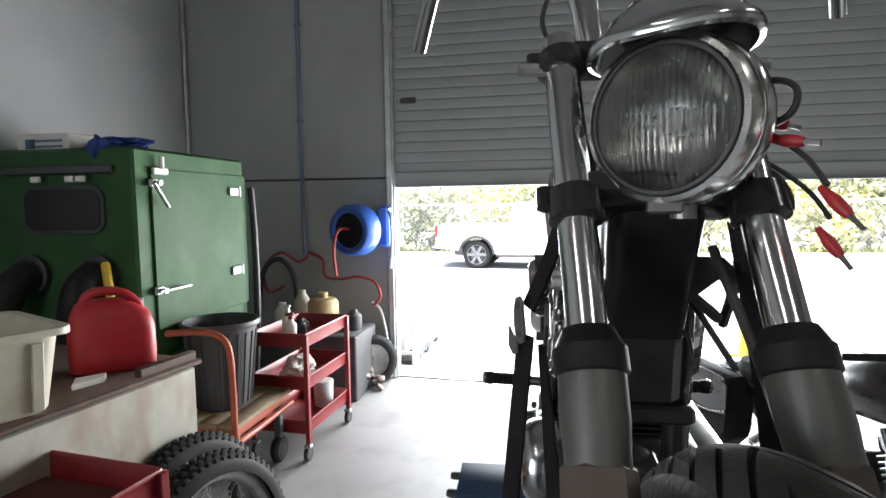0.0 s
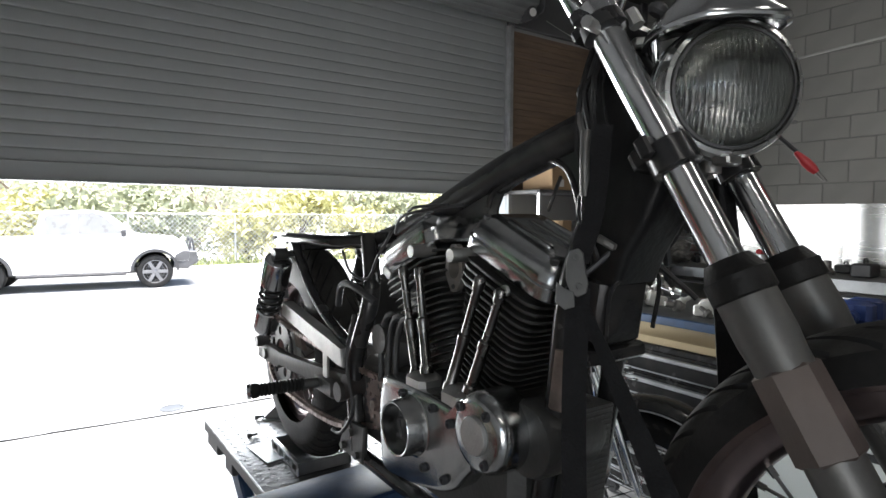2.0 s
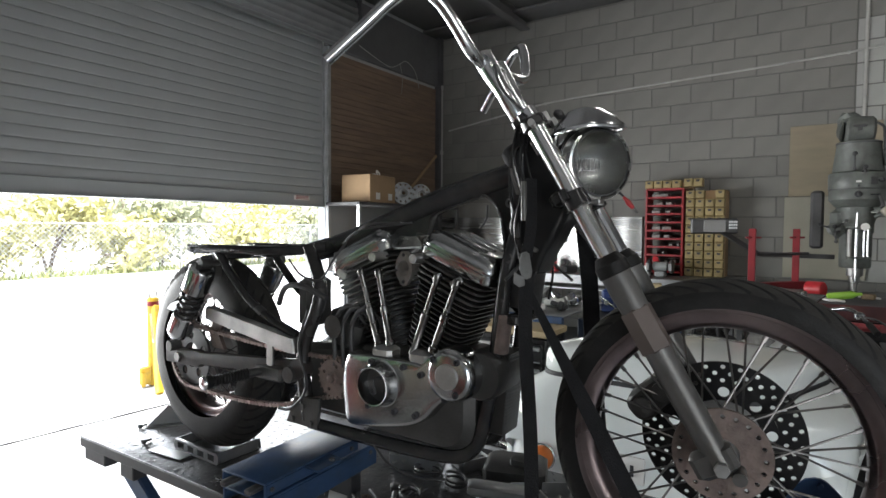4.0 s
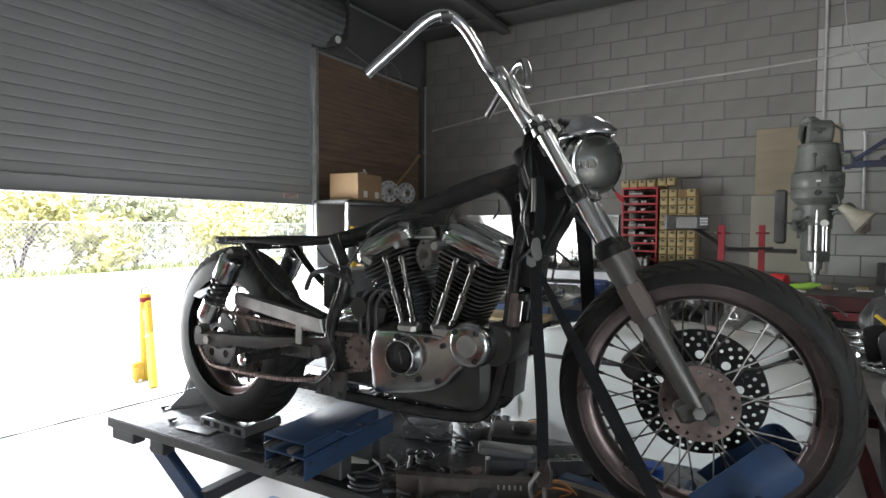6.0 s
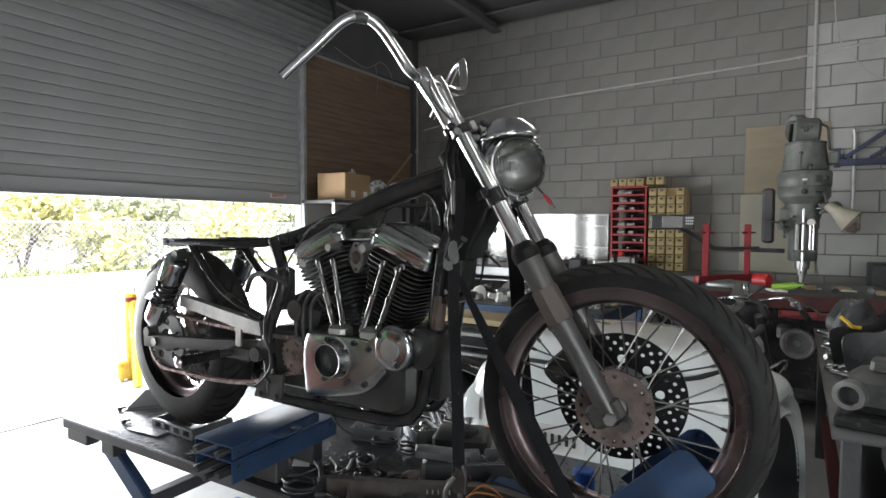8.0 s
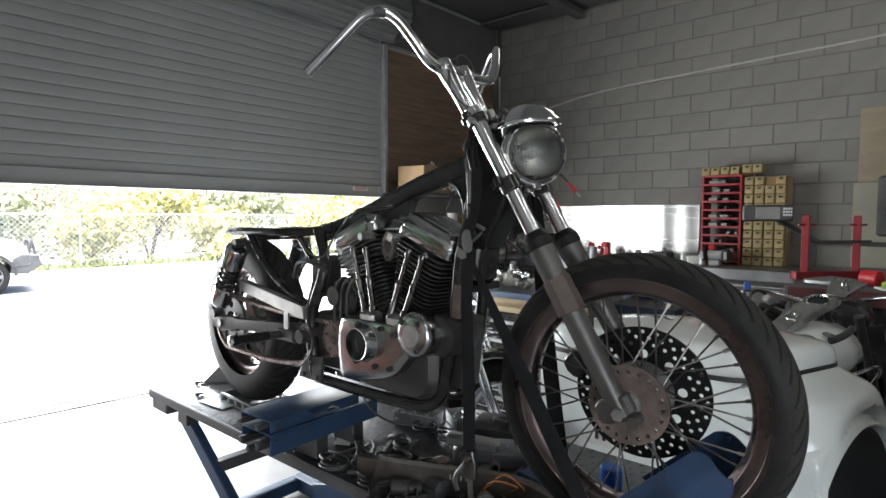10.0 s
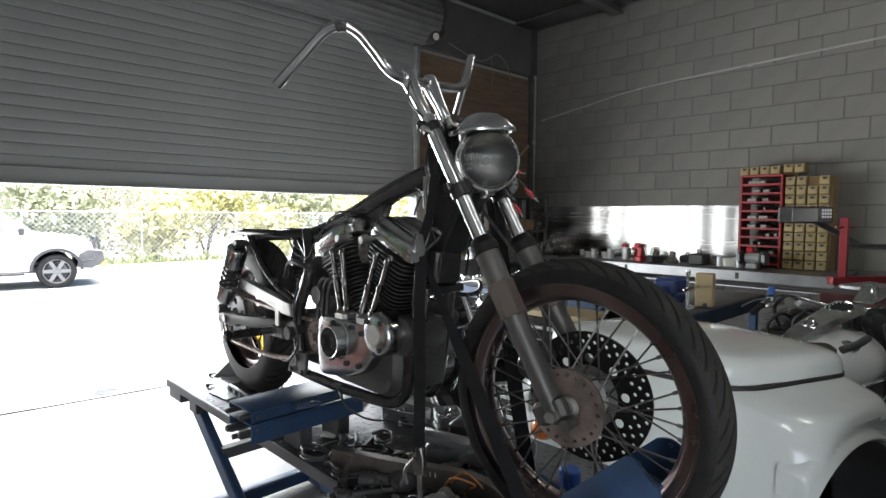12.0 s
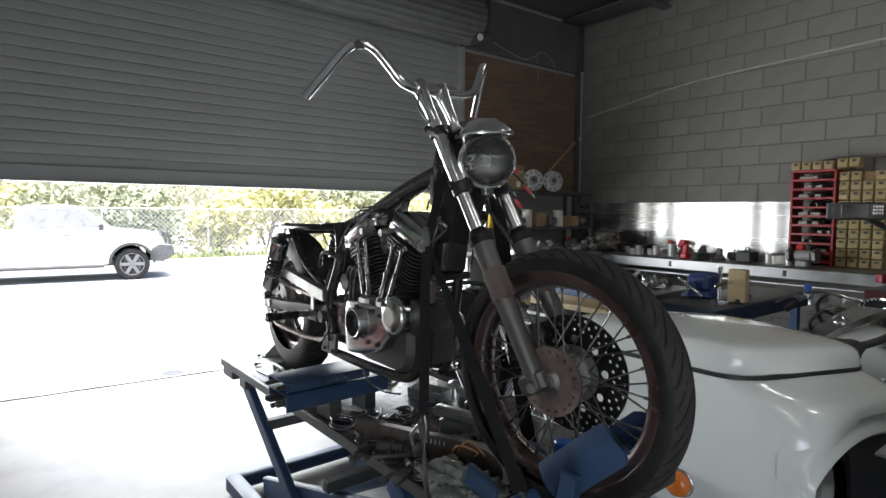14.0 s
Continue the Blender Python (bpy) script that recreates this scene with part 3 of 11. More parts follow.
def tyre(bm, c, R, W, rim, ax=Vector((1, 0, 0)), tread=0.0055, n=660, m=30, pattern=1):
    """A tyre with cut grooves. R: outer radius, W: width, rim: bead radius."""
    x_ = ax.normalized()
    u = Vector((0, 0, 1)); u = (u - x_ * u.dot(x_)).normalized()
    v = x_.cross(u)
    H = R - rim
    rings, flag = [], set()
    per = n // 22
    for i in range(n):
        ring = []
        for j in range(m + 1):
            a = math.pi * (j / m) * 1.12 - math.pi * 0.06   # from bead over the crown to bead
            lat = -math.cos(a) * W / 2
            rad = rim + H * max(0.0, math.sin(max(0.02, min(math.pi - 0.02, a)))) ** 0.7
            s = abs(lat) / (W / 2)
            th = 2 * math.pi * i / n
            g = 0
            if pattern == 1:      # slanting cuts that sweep back towards the shoulders
                th += 2 * math.pi / 22 * 1.15 * min(s, 0.9) ** 1.25 + (math.pi / 22 if lat > 0 else 0) * min(1.0, s * 4)
                if tread and 0.10 < s < 0.84:
                    g = i % per < 3 or (s > 0.42 and per // 2 <= i % per < per // 2 + 3)
            elif s < 0.86:
                g = 0 if ((th * 30 / math.pi + (0.5 if int((lat / W + 0.5) * 5) % 2 else 0)) % 1.0) < 0.52 and abs(((lat / W + 0.5) * 5) % 1 - 0.5) < 0.36 else 1
            if g:
                rad -= tread
                flag.add((i, j))
            ring.append(c + x_ * lat + (u * math.cos(th) + v * math.sin(th)) * rad)
        rings.append(ring)
    vs = [[bm.verts.new(p) for p in r] for r in rings]
    for i in range(n):
        a, b, k = vs[i], vs[(i + 1) % n], (i + 1) % n
        for j in range(m):
            f = bm.faces.new((a[j], a[j + 1], b[j + 1], b[j]))
            lat = abs(-math.cos(math.pi * ((j + 0.5) / m) * 1.12 - math.pi * 0.06))
            f.material_index = 1 if sum(q in flag for q in ((i, j), (i, j + 1), (k, j), (k, j + 1))) >= 2 else 2 if lat < 0.86 else 0


def rim_mesh(bm, c, r, w, ax=Vector((1, 0, 0)), n=96, deep=0.036):
    half_ = [(r - deep + 0.010, 0.36), (r - deep + 0.013, 0.40), (r - deep + 0.0145, 0.405), (r - deep + 0.017, 0.43), (r - 0.020, 0.44), (r - 0.0185, 0.445), (r - 0.0135, 0.455), (r - 0.0125, 0.47), (r - 0.006, 0.475), (r - 0.002, 0.485), (r + 0.001, 0.5), (r + 0.006, 0.48), (r + 0.004, 0.42), (r - 0.006, 0.36), (r - 0.016, 0.28), (r - 0.019, 0.0)]
    prof = [(a, -b * w) for a, b in half_] + [(a, b * w) for a, b in half_[-2::-1]] + [(r - deep + 0.003, 0.22 * w), (r - deep, 0.0), (r - deep + 0.003, -0.22 * w), (r - deep + 0.010, -0.36 * w)]
    lathe(bm, c, ax, prof, n, cap=False)


def spokes(c, r_hub, w_hub, r_rim, count, ax=Vector((1, 0, 0)), thick=0.0022):
    x_ = ax.normalized(); u = Vector((0, 1, 0)); v = x_.cross(u)
    for k in range(count):
        side = 1 if k % 2 else -1
        cross = 0.75 if (k // 2) % 2 else -0.75
        a = 2 * math.pi * k / count
        h = a + cross
        p = c + x_ * side * w_hub / 2 + (u * math.cos(h) + v * math.sin(h)) * r_hub
        q = c + x_ * side * 0.006 + (u * math.cos(a) + v * math.sin(a)) * r_rim
        bm = B()
        cyl(bm, p, q, thick, n=5)
        d = (q - p).normalized()
        cyl(bm, q - d * 0.02, q, thick * 1.9, n=5)
        yield bm


def holed_disc(bm, o, ax, r0, r1, thick, rows, n_sides=8):
    """A flat ring with round holes right through it, as two faces and walls. rows: (radius, count, hole radius, phase)."""
    x_, y_, z_ = frame_of(ax)
    o = Vector(o)
    n = 96
    def pt(r, a, h):
        return o + x_ * r * math.cos(a) + y_ * r * math.sin(a) + z_ * h
    bounds = sorted({r0, r1} | {b for r, c, h, p in rows for b in (r - h * 1.25, r + h * 1.25)})
    for lo, hi in zip(bounds, bounds[1:]):
        row = [q for q in rows if abs((lo + hi) / 2 - q[0]) < q[2]]
        if not row:
            for h in (-thick / 2, thick / 2):
                vs = [[bm.verts.new(pt(r, 2 * math.pi * i / n, h)) for i in range(n)] for r in (lo, hi)]
                for i in range(n):
                    bm.faces.new((vs[0][i], vs[0][(i + 1) % n], vs[1][(i + 1) % n], vs[1][i]))
            continue
        r, cnt, hr, ph = row[0]
        step = 2 * math.pi / cnt
        for k in range(cnt):
            a0 = ph + k * step
            ca, cb = a0 - step / 2, a0 + step / 2
            inner, outer = [], []
            for i in range(16):
                t = 2 * math.pi * i / 16
                inner.append((r + hr * math.cos(t), a0 + hr * math.sin(t) / r))
                s = max(abs(math.cos(t)), abs(math.sin(t)))
                outer.append((r + (hi - lo) / 2 * math.cos(t) / s, a0 + step / 2 * math.sin(t) / s))
            faces = []
            for h in (-thick / 2, thick / 2):
                vi = [bm.verts.new(pt(a, b, h)) for a, b in inner]
                vo = [bm.verts.new(pt(a, b, h)) for a, b in outer]
                for i in range(16):
                    bm.faces.new((vi[i], vi[(i + 1) % 16], vo[(i + 1) % 16], vo[i]))
                faces.append(vi)
            for i in range(16):
                bm.faces.new((faces[0][i], faces[0][(i + 1) % 16], faces[1][(i + 1) % 16], faces[1][i]))
    for r in (r0, r1):
        vs = [[bm.verts.new(pt(r, 2 * math.pi * i / n, h)) for i in range(n)] for h in (-thick / 2, thick / 2)]
        for i in range(n):
            bm.faces.new((vs[0][i], vs[0][(i + 1) % n], vs[1][(i + 1) % n], vs[1][i]))


X1 = Vector((1, 0, 0))
# front wheel
bm = B(); tyre(bm, FA, 0.317, 0.096, 0.262)
fw = fpart("front_wheel", bm, RUBBER, label="black treaded tyre on a bare wire-spoked wheel")
bm = B(); rim_mesh(bm, FA, 0.271, 0.072, deep=0.047); fpart("rim", bm, RIM, fw, "bare steel rim with reddish reflections put into its colour")
for bm in spokes(FA, 0.045, 0.075, 0.234, 40): fpart("spoke", bm, SPOKE, fw)
bm = B()
lathe(bm, FA - X1 * 0.06, X1, [(0.02, 0), (0.028, 0.012), (0.055, 0.018), (0.055, 0.026), (0.03, 0.034), (0.028, 0.086), (0.055, 0.094), (0.055, 0.102), (0.028, 0.11), (0.02, 0.12)], 28)
fpart("hub", bm, ALLOY, fw)
bm = B(); holed_disc(bm, FA - X1 * 0.048, X1, 0.03, 0.084, 0.008, [(0.071, 20, 0.0042, 0.0)])
fpart("hub_flange", bm, RUST, fw, "brown rust-stained hub flange with a ring of holes")
bm = B(); holed_disc(bm, FA + X1 * 0.055, X1, 0.07, 0.148, 0.006, [(0.088, 9, 0.0105, 0.2), (0.111, 28, 0.0046, 0.0), (0.125, 28, 0.0046, 0.11), (0.138, 28, 0.0046, 0.0)])
fpart("brake_disc", bm, mat("black_disc", (0.02, 0.02, 0.021), 0.4, 0.5, vary=0.2), fw, "black drilled brake disc")
bm = B(); lathe(bm, FA + X1 * 0.05, X1, [(0.03, 0), (0.072, 0.0), (0.074, 0.01), (0.03, 0.014)], 28); fpart("disc_carrier", bm, ALLOY, fw)
bm = B(); cyl(bm, FA - X1 * 0.122, FA + X1 * 0.122, 0.011, n=14); cyl(bm, FA - X1 * 0.128, FA - X1 * 0.118, 0.013, n=6); fpart("axle", bm, ALLOY, fw)

# brake caliper on its bracket behind the far fork leg
bm = B(); slab(bm, rounded(0.105, 0.062, 0.024, 5), FA + Vector((0.030, 0.128, 0.062)), (0, 0.72, -0.69), (0, 0.69, 0.72), 0.058, 0.008)
for e in (-0.026, 0.026): lathe(bm, FA + Vector((0.030, 0.128 + e * 0.72, 0.062 - e * 0.69)), (-1, 0, 0), [(0.02, 0), (0.02, 0.008), (0.015, 0.011), (0.001, 0.011)], 18)
cal = fpart("brake_caliper", bm, BLACKENG, None, "black two-piston brake caliper")
bm = B(); bar(bm, FA + Vector((0.082, 0.06, 0.12)), FA + Vector((0.082, 0.135, 0.07)), 0.035, 0.012, (1, 0, 0)); tube(bm, [FA + Vector((0.06, 0.12, 0.09)), FA + Vector((0.075, 0.13, 0.18)), FA + Vector((0.07, 0.20, 0.30)), FA + Vector((0.06, 0.30, 0.42))], 0.005, 8, 6); fpart("caliper_bracket", bm, BLACKENG, cal)

# fork: rake line through the clamps and the axle
RAKE = Vector((0, -0.485, -0.8745)).normalized()
TOP = Vector((BX, -0.700, 1.648))
SP = 0.085


def on_fork(s, side=0.0):
    return TOP + RAKE * s + Vector((side * SP, 0, 0))


for side in (-1, 1):
    bm = B(); cyl(bm, on_fork(-0.01, side), on_fork(0.40, side), 0.0185, n=22, ch=0.003)
    ft = fpart("fork_leg", bm, CHROME, label="bright chromed fork tube")
    bm = B()
    ax_ = FA + Vector((side * (SP + 0.012), 0, 0))
    d = ax_ - on_fork(0.345, side)
    L = d.length
    lathe(bm, on_fork(0.345, side), d, [(0.02, 0), (0.0285, 0.004), (0.0285, 0.055), (0.0265, 0.075), (0.026, L * 0.42), (0.0255, L * 0.43), (0.0245, L * 0.72), (0.023, L * 0.9), (0.021, L + 0.01), (0.012, L + 0.02)], 22)
    fpart("fork_lower", bm, FORKGREY, ft, "dull grey alloy fork lower")
    bm = B()
    q0, q1 = on_fork(0.345, side) + d * 0.22, on_fork(0.345, side) + d * 0.44
    lathe(bm, q0, q1 - q0, [(0.0265, 0), (0.0305, 0.003), (0.0305, (q1 - q0).length - 0.003), (0.0265, (q1 - q0).length)], 6)
    fpart("reflector_band", bm, mat("brown_grey_band" if side < 0 else "brown_grey_band_far", (0.105, 0.083, 0.074), 0.5, 0.3, vary=0.25), ft, "brownish band round the fork lower")
    bm = B(); lathe(bm, on_fork(0.318, side), RAKE, [(0.0195, 0.002), (0.0225, 0.002), (0.0300, 0.0185), (0.0315, 0.0195), (0.0315, 0.040), (0.029, 0.042)], 28)
    fpart("dust_seal", bm, RUBBER, ft)
    bm = B(); box(bm, ax_ + Vector((0, 0.012, 0.004)), (0.036, 0.075, 0.05), pose(0, 0, 0, -30), 0.012); cyl(bm, ax_ + Vector((-0.02 * side * -1, -0.028, -0.014)), ax_ + Vector((0.02 * side * -1, -0.028, -0.014)), 0.012); fpart("axle_clamp", bm, FORKGREY, ft)
# clamps
for name, s, w in (("top_clamp", 0.024, 0.024), ("lower_clamp", 0.199, 0.036)):
    bm = B()
    for side in (-1, 1):
        lathe(bm, on_fork(s - w / 2, side), RAKE, [(0.02, 0), (0.0255, 0.003), (0.0265, w - 0.003), (0.02, w)], 20)
    c0 = on_fork(s) + Vector((0, 0.025, 0.01))
    R_ = Matrix((Vector((1, 0, 0)), RAKE.cross(Vector((1, 0, 0))), RAKE)).transposed()
    box(bm, c0, (0.165, 0.05 if w < 0.03 else 0.062, w * 0.9), R_, 0.008)
    for side in (-1, 1):
        box(bm, on_fork(s, side * 1.3) + Vector((0, 0.015, 0.008)), (0.02, 0.016, w * 0.7), R_, 0.003)
    fpart(name, bm, BLACKPAINT)
# pinch bolts and lamp mount clutter round the top clamp
for side in (-1, 1):
    bm = B(); cyl(bm, on_fork(0.03, side * 1.55) + Vector((0, -0.005, 0)), on_fork(0.03, side * 1.2), 0.007, n=8); fpart("clamp_bolt", bm, ALLOY)
    bm = B(); cyl(bm, on_fork(0.012, side * 0.4) + Vector((0, -0.02, 0)), on_fork(-0.01, side * 0.4) + Vector((0, -0.02, 0)), 0.009, n=6); fpart("clamp_bolt", bm, ALLOY)
# risers and handlebar
RT = [Vector((BX + s * 0.044, -0.592, 1.770)) for s in (-1, 1)]
for s, rt in zip((-1, 1), RT):
    b0 = Vector((BX + s * 0.040, -0.665, 1.648))
    bm = B(); d = rt - b0
    lathe(bm, b0, d, [(0.014, 0), (0.016, 0.004), (0.0165, 0.07), (0.021, d.length - 0.03), (0.0225, d.length), (0.0225, d.length + 0.018), (0.018, d.length + 0.022)], 20)
    rs = fpart("riser", bm, CHROME, label="tapered chrome handlebar riser")
    bm = B(); cyl(bm, rt + Vector((-0.02, 0, 0)), rt + Vector((0.02, 0, 0)), 0.0185, n=18, ch=0.004); fpart("riser_cap", bm, CHROME, rs)
half = [(0.0, -0.592, 1.770), (0.06, -0.592, 1.770), (0.10, -0.594, 1.772), (0.14, -0.592, 1.787), (0.175, -0.576, 1.832), (0.205, -0.556, 1.872), (0.235, -0.535, 1.889), (0.262, -0.497, 1.878), (0.298, -0.435, 1.818), (0.333, -0.372, 1.757)]
pts = [(0.02 - x, y - 0.04 * x, z - 0.03 * x) for x, y, z in half[::-1]] + [(0.02 + x, y + 0.04 * x, z + 0.03 * x) for x, y, z in half[1:]]
bm = B(); tube(bm, pts, 0.0127, 16, 8, hollow=True); hb_ = fpart("handlebar", bm, CHROME, None, "bare high-rise chrome handlebar without grips", False)
bm = B(); tube(bm, [(0.02 - 0.228, -0.549, 1.8785), (0.02 - 0.238, -0.541, 1.880), (0.02 - 0.246, -0.531, 1.878)], 0.0138, 16, 2); fpart("tape_mark", bm, DARKSTEEL, hb_, "", False)
bm = B(); tube(bm, [(-0.02, -0.60, 1.77), (-0.075, -0.63, 1.755), (-0.100, -0.66, 1.70), (-0.088, -0.70, 1.655), (-0.062, -0.72, 1.64)], 0.003, 8); fpart("clutch_cable", bm, BLACKPLASTIC, None, "", False)

# headlamp: it sits askew, looking to the bike's right
LD = Vector((-math.sin(radians(36)), -math.cos(radians(36)), -0.02)).normalized()
LC = Vector((0.004, -0.832, 1.551))     # middle of the glass
bm = B()
lathe(bm, LC, -LD, [(0.060, 0.028), (0.0705, 0.0285), (0.0745, 0.030), (0.0735, 0.040), (0.068, 0.066), (0.052, 0.098), (0.030, 0.118), (0.004, 0.124)], 44, cap=False)
lamp = part("headlamp", bm, BLACKPAINT, bike, "round black headlamp bowl with a polished bezel")
bm = B()
lathe(bm, LC, -LD, [(0.0665, 0.004), (0.069, -0.002), (0.0735, 0.0), (0.0765, 0.008), (0.0765, 0.022), (0.0745, 0.031), (0.071, 0.031), (0.068, 0.02), (0.0665, 0.004)], 52, cap=False)
part("bezel", bm, BEZEL, lamp, "chrome bezel")
bm = B(); lathe(bm, LC, -LD, [(0.0722, 0.0335), (0.0768, 0.0335), (0.0785, 0.037), (0.0785, 0.046), (0.076, 0.0485), (0.0722, 0.0485)], 52, cap=False); part("rim_band", bm, CHROME, lamp, "second polished rim behind the bezel")
bm = B(); lathe(bm, LC, -LD, [(0.0672, 0.0025), (0.0665, -0.0015), (0.0635, -0.0025), (0.063, 0.001)], 52, cap=False); part("lens_gasket", bm, DARKSTEEL, lamp)
bm = B()
lathe(bm, LC, -LD, [(0.001, 0.062), (0.02, 0.060), (0.04, 0.049), (0.056, 0.030), (0.0665, 0.010)], 44, cap=False)
part("reflector", bm, REFLECTOR, lamp)
bm = B()
rx, ry, rz = frame_of(LD)
prof = [(0.0672, 0.004), (0.06, -0.003), (0.045, -0.008), (0.025, -0.011), (0.001, -0.012)]
lathe(bm, LC, -LD, prof + [(0.001, -0.0085), (0.025, -0.0075), (0.045, -0.0045), (0.06, 0.0005), (0.0672, 0.004)], 44, cap=False)
gl = part("lens", bm, LENS, lamp, "clear fluted lamp glass")
gl.visible_shadow = False
bm = B(); lathe(bm, LC, -LD, [(0.012, 0.058), (0.013, 0.03), (0.011, 0.025), (0.001, 0.024)], 16); part("bulb_shield", bm, DARKSTEEL, lamp)
bm = B(); cyl(bm, LC - LD * 0.05 + Vector((0, 0, -0.09)), LC - LD * 0.05 + Vector((0, 0, -0.065)), 0.012); box(bm, LC - LD * 0.01 + Vector((0.0, 0, -0.078)), (0.03, 0.02, 0.012)); part("mount_bolt", bm, ALLOY, lamp)
# chrome visor bracket over the lamp
bm = B()
VD = Vector((math.sin(radians(33)), -math.cos(radians(33)), 0)); VS = Vector((VD.y, -VD.x, 0)) * -1
VC = Vector((0.018, -0.787, 1.622))
def visor_ring(f, h, drop=0.0):
    out = []
    for k in range(40):
        a = 2 * math.pi * k / 40
        r_ = 0.076 * (1 + 0.16 * max(0.0, math.cos(a)) ** 6 - 0.12 * max(0.0, -math.cos(a)) ** 4)
        p = VC + (VD * math.cos(a) + VS * math.sin(a)) * (r_ * f)
        p.z += h + 0.006 * max(0.0, math.cos(a)) ** 4 * f - 0.012 * max(0.0, -math.cos(a)) * f - drop * f
        out.append(p)
    return out
quads(bm, [visor_ring(f, h) for f, h in ((0.94, -0.006), (1.0, -0.004), (1.01, 0.0), (0.98, 0.006), (0.86, 0.014), (0.80, 0.022), (0.62, 0.032), (0.52, 0.040), (0.3, 0.044), (0.05, 0.045))] + [visor_ring(0.05, 0.040), visor_ring(0.5, 0.035), visor_ring(0.8, 0.016), visor_ring(0.94, -0.002)], closed_path=True)
vz = part("visor", bm, CHROME, bike, "peaked chrome headlamp visor")
bm = B(); cyl(bm, VC + VD * -0.055 + VS * 0.01 + Vector((0, 0, 0.008)), VC + VD * -0.05 + VS * 0.02 + Vector((0, 0, -0.035)), 0.008, n=10); part("visor_stay", bm, CHROME, vz)
bm = B()
for s in (-1, 1):
    bar(bm, on_fork(0.03, s * 0.5), LC - LD * 0.06 + VS * (-0.03 * s) + Vector((0, 0, 0.075)), 0.02, 0.012)
box(bm, on_fork(0.05) + Vector((0, -0.03, 0)), (0.05, 0.04, 0.05), None, 0.012)
part("lamp_bracket", bm, ALLOY, bike)
bm = B(); cyl(bm, on_fork(0.0) + Vector((-0.04, -0.045, 0.0)), on_fork(0.0) + Vector((-0.035, -0.05, 0.012)), 0.012, n=14, ch=0.004); part("ignition_cap", bm, BLACKPLASTIC, bike)

# frame
bm = B()
tube(bm, [(BX, -0.655, 1.545), (BX, -0.44, 1.488), (BX, -0.24, 1.418), (BX, -0.10, 1.372), (BX, 0.02, 1.345)], 0.029, 14, 6)
fr = part("frame", bm, BLACKPAINT, bike, "gloss black tubular frame")
bm = B(); cyl(bm, (BX, -0.628, 1.60), (BX, -0.705, 1.455), 0.034, n=20, ch=0.006); part("steering_head", bm, STRAP, fr)
ARCH = [(-0.625, 1.30), (-0.613, 1.39), (-0.607, 1.429), (-0.60, 1.451), (-0.588, 1.474), (-0.568, 1.490), (-0.54, 1.497), (-0.499, 1.489), (-0.456, 1.469), (-0.413, 1.449), (-0.401, 1.425)]
bm = B()
slab(bm, [(-0.69, 1.49), (-0.665, 1.38)] + ARCH + [(-0.395, 1.40), (-0.33, 1.395), (-0.27, 1.40), (-0.20, 1.402), (-0.10, 1.375), (-0.24, 1.43), (-0.45, 1.50), (-0.64, 1.555)], (BX - 0.012, 0, 0), (0, 1, 0), (0, 0, 1), 0.024, 0.003)
gs = part("backbone_gusset", bm, BLACKPAINT, fr)
bm = B(); tube(bm, [(BX - 0.012, y, z) for y, z in ARCH], 0.005, 8, 3); part("gusset_edge", bm, BLACKPAINT, gs)
bm = B(); lathe(bm, (BX - 0.012, -0.625, 1.475), (-1, 0, 0), [(0.006, 0.003), (0.011, 0.003), (0.011, 0.0), (0.006, 0.0), (0.006, 0.003)], 18, cap=False); part("gusset_hole", bm, DARKSTEEL, gs)
for s in (-1, 1):
    bm = B()
    dx = BX - 0.015 + s * 0.055
    tube(bm, [(BX + s * 0.025, -0.69, 1.485), (BX - 0.006 + s * 0.042, -0.66, 1.40), (dx, -0.645, 1.30), (dx, -0.622, 1.12), (dx, -0.594, 0.98), (dx, -0.57, 0.925), (dx + s * 0.015, -0.52, 0.90), (BX + s * 0.095, -0.35, 0.893), (BX + s * 0.1, -0.08, 0.893)], 0.0165, 12, 6)
    part("cradle_tube", bm, BLACKPAINT, fr)
    bm = B(); tube(bm, [(BX + s * 0.05, -0.02, 1.36), (BX + s * 0.085, -0.10, 1.24), (BX + s * 0.1, -0.05, 1.08), (BX + s * 0.1, -0.07, 0.9)], 0.019, 12, 6); part("seat_post_tube", bm, BLACKPAINT, fr)
    bm = B(); tube(bm, [(BX + s * 0.02, -0.06, 1.362), (BX + s * 0.07, 0.06, 1.349), (BX + s * 0.098, 0.16, 1.348), (BX + s * 0.1, 0.40, 1.347)], 0.015, 12, 6)
    bar(bm, (BX + s * 0.1, 0.22, 1.352), (BX + s * 0.1, 0.47, 1.346), 0.012, 0.026, (1, 0, 0))
    part("seat_rail", bm, BLACKPAINT, fr)
    bm = B(); slab(bm, [(0.44, 1.332), (0.47, 1.336), (0.475, 1.36), (0.36, 1.362), (0.36, 1.332)], (BX + s * 0.112, 0, 0), (0, 1, 0), (0, 0, 1), 0.006, 0.002)
    tl = part("tail_plate", bm, BLACKPAINT, fr)
    bm = B()
    for y in (0.46,): cyl(bm, (BX + s * 0.111 - 0.008, y, 1.346), (BX + s * 0.111 + 0.008, y, 1.346), 0.005, n=10)
    part("tail_bolt", bm, PAPER, fr)
    bm = B(); tube(bm, [(BX + s * 0.1, 0.33, 1.34), (BX + s * 0.1, 0.20, 1.22), (BX + s * 0.1, 0.09, 1.16), (BX + s * 0.1, -0.03, 1.12)], 0.013, 10, 6); part("rear_strut", bm, BLACKPAINT, fr)
bm = B()
box(bm, (BX, 0.30, 1.352), (0.19, 0.2, 0.008)); box(bm, (BX, 0.12, 1.345), (0.16, 0.03, 0.02)); box(bm, (BX, 0.33, 1.33), (0.22, 0.03, 0.03))
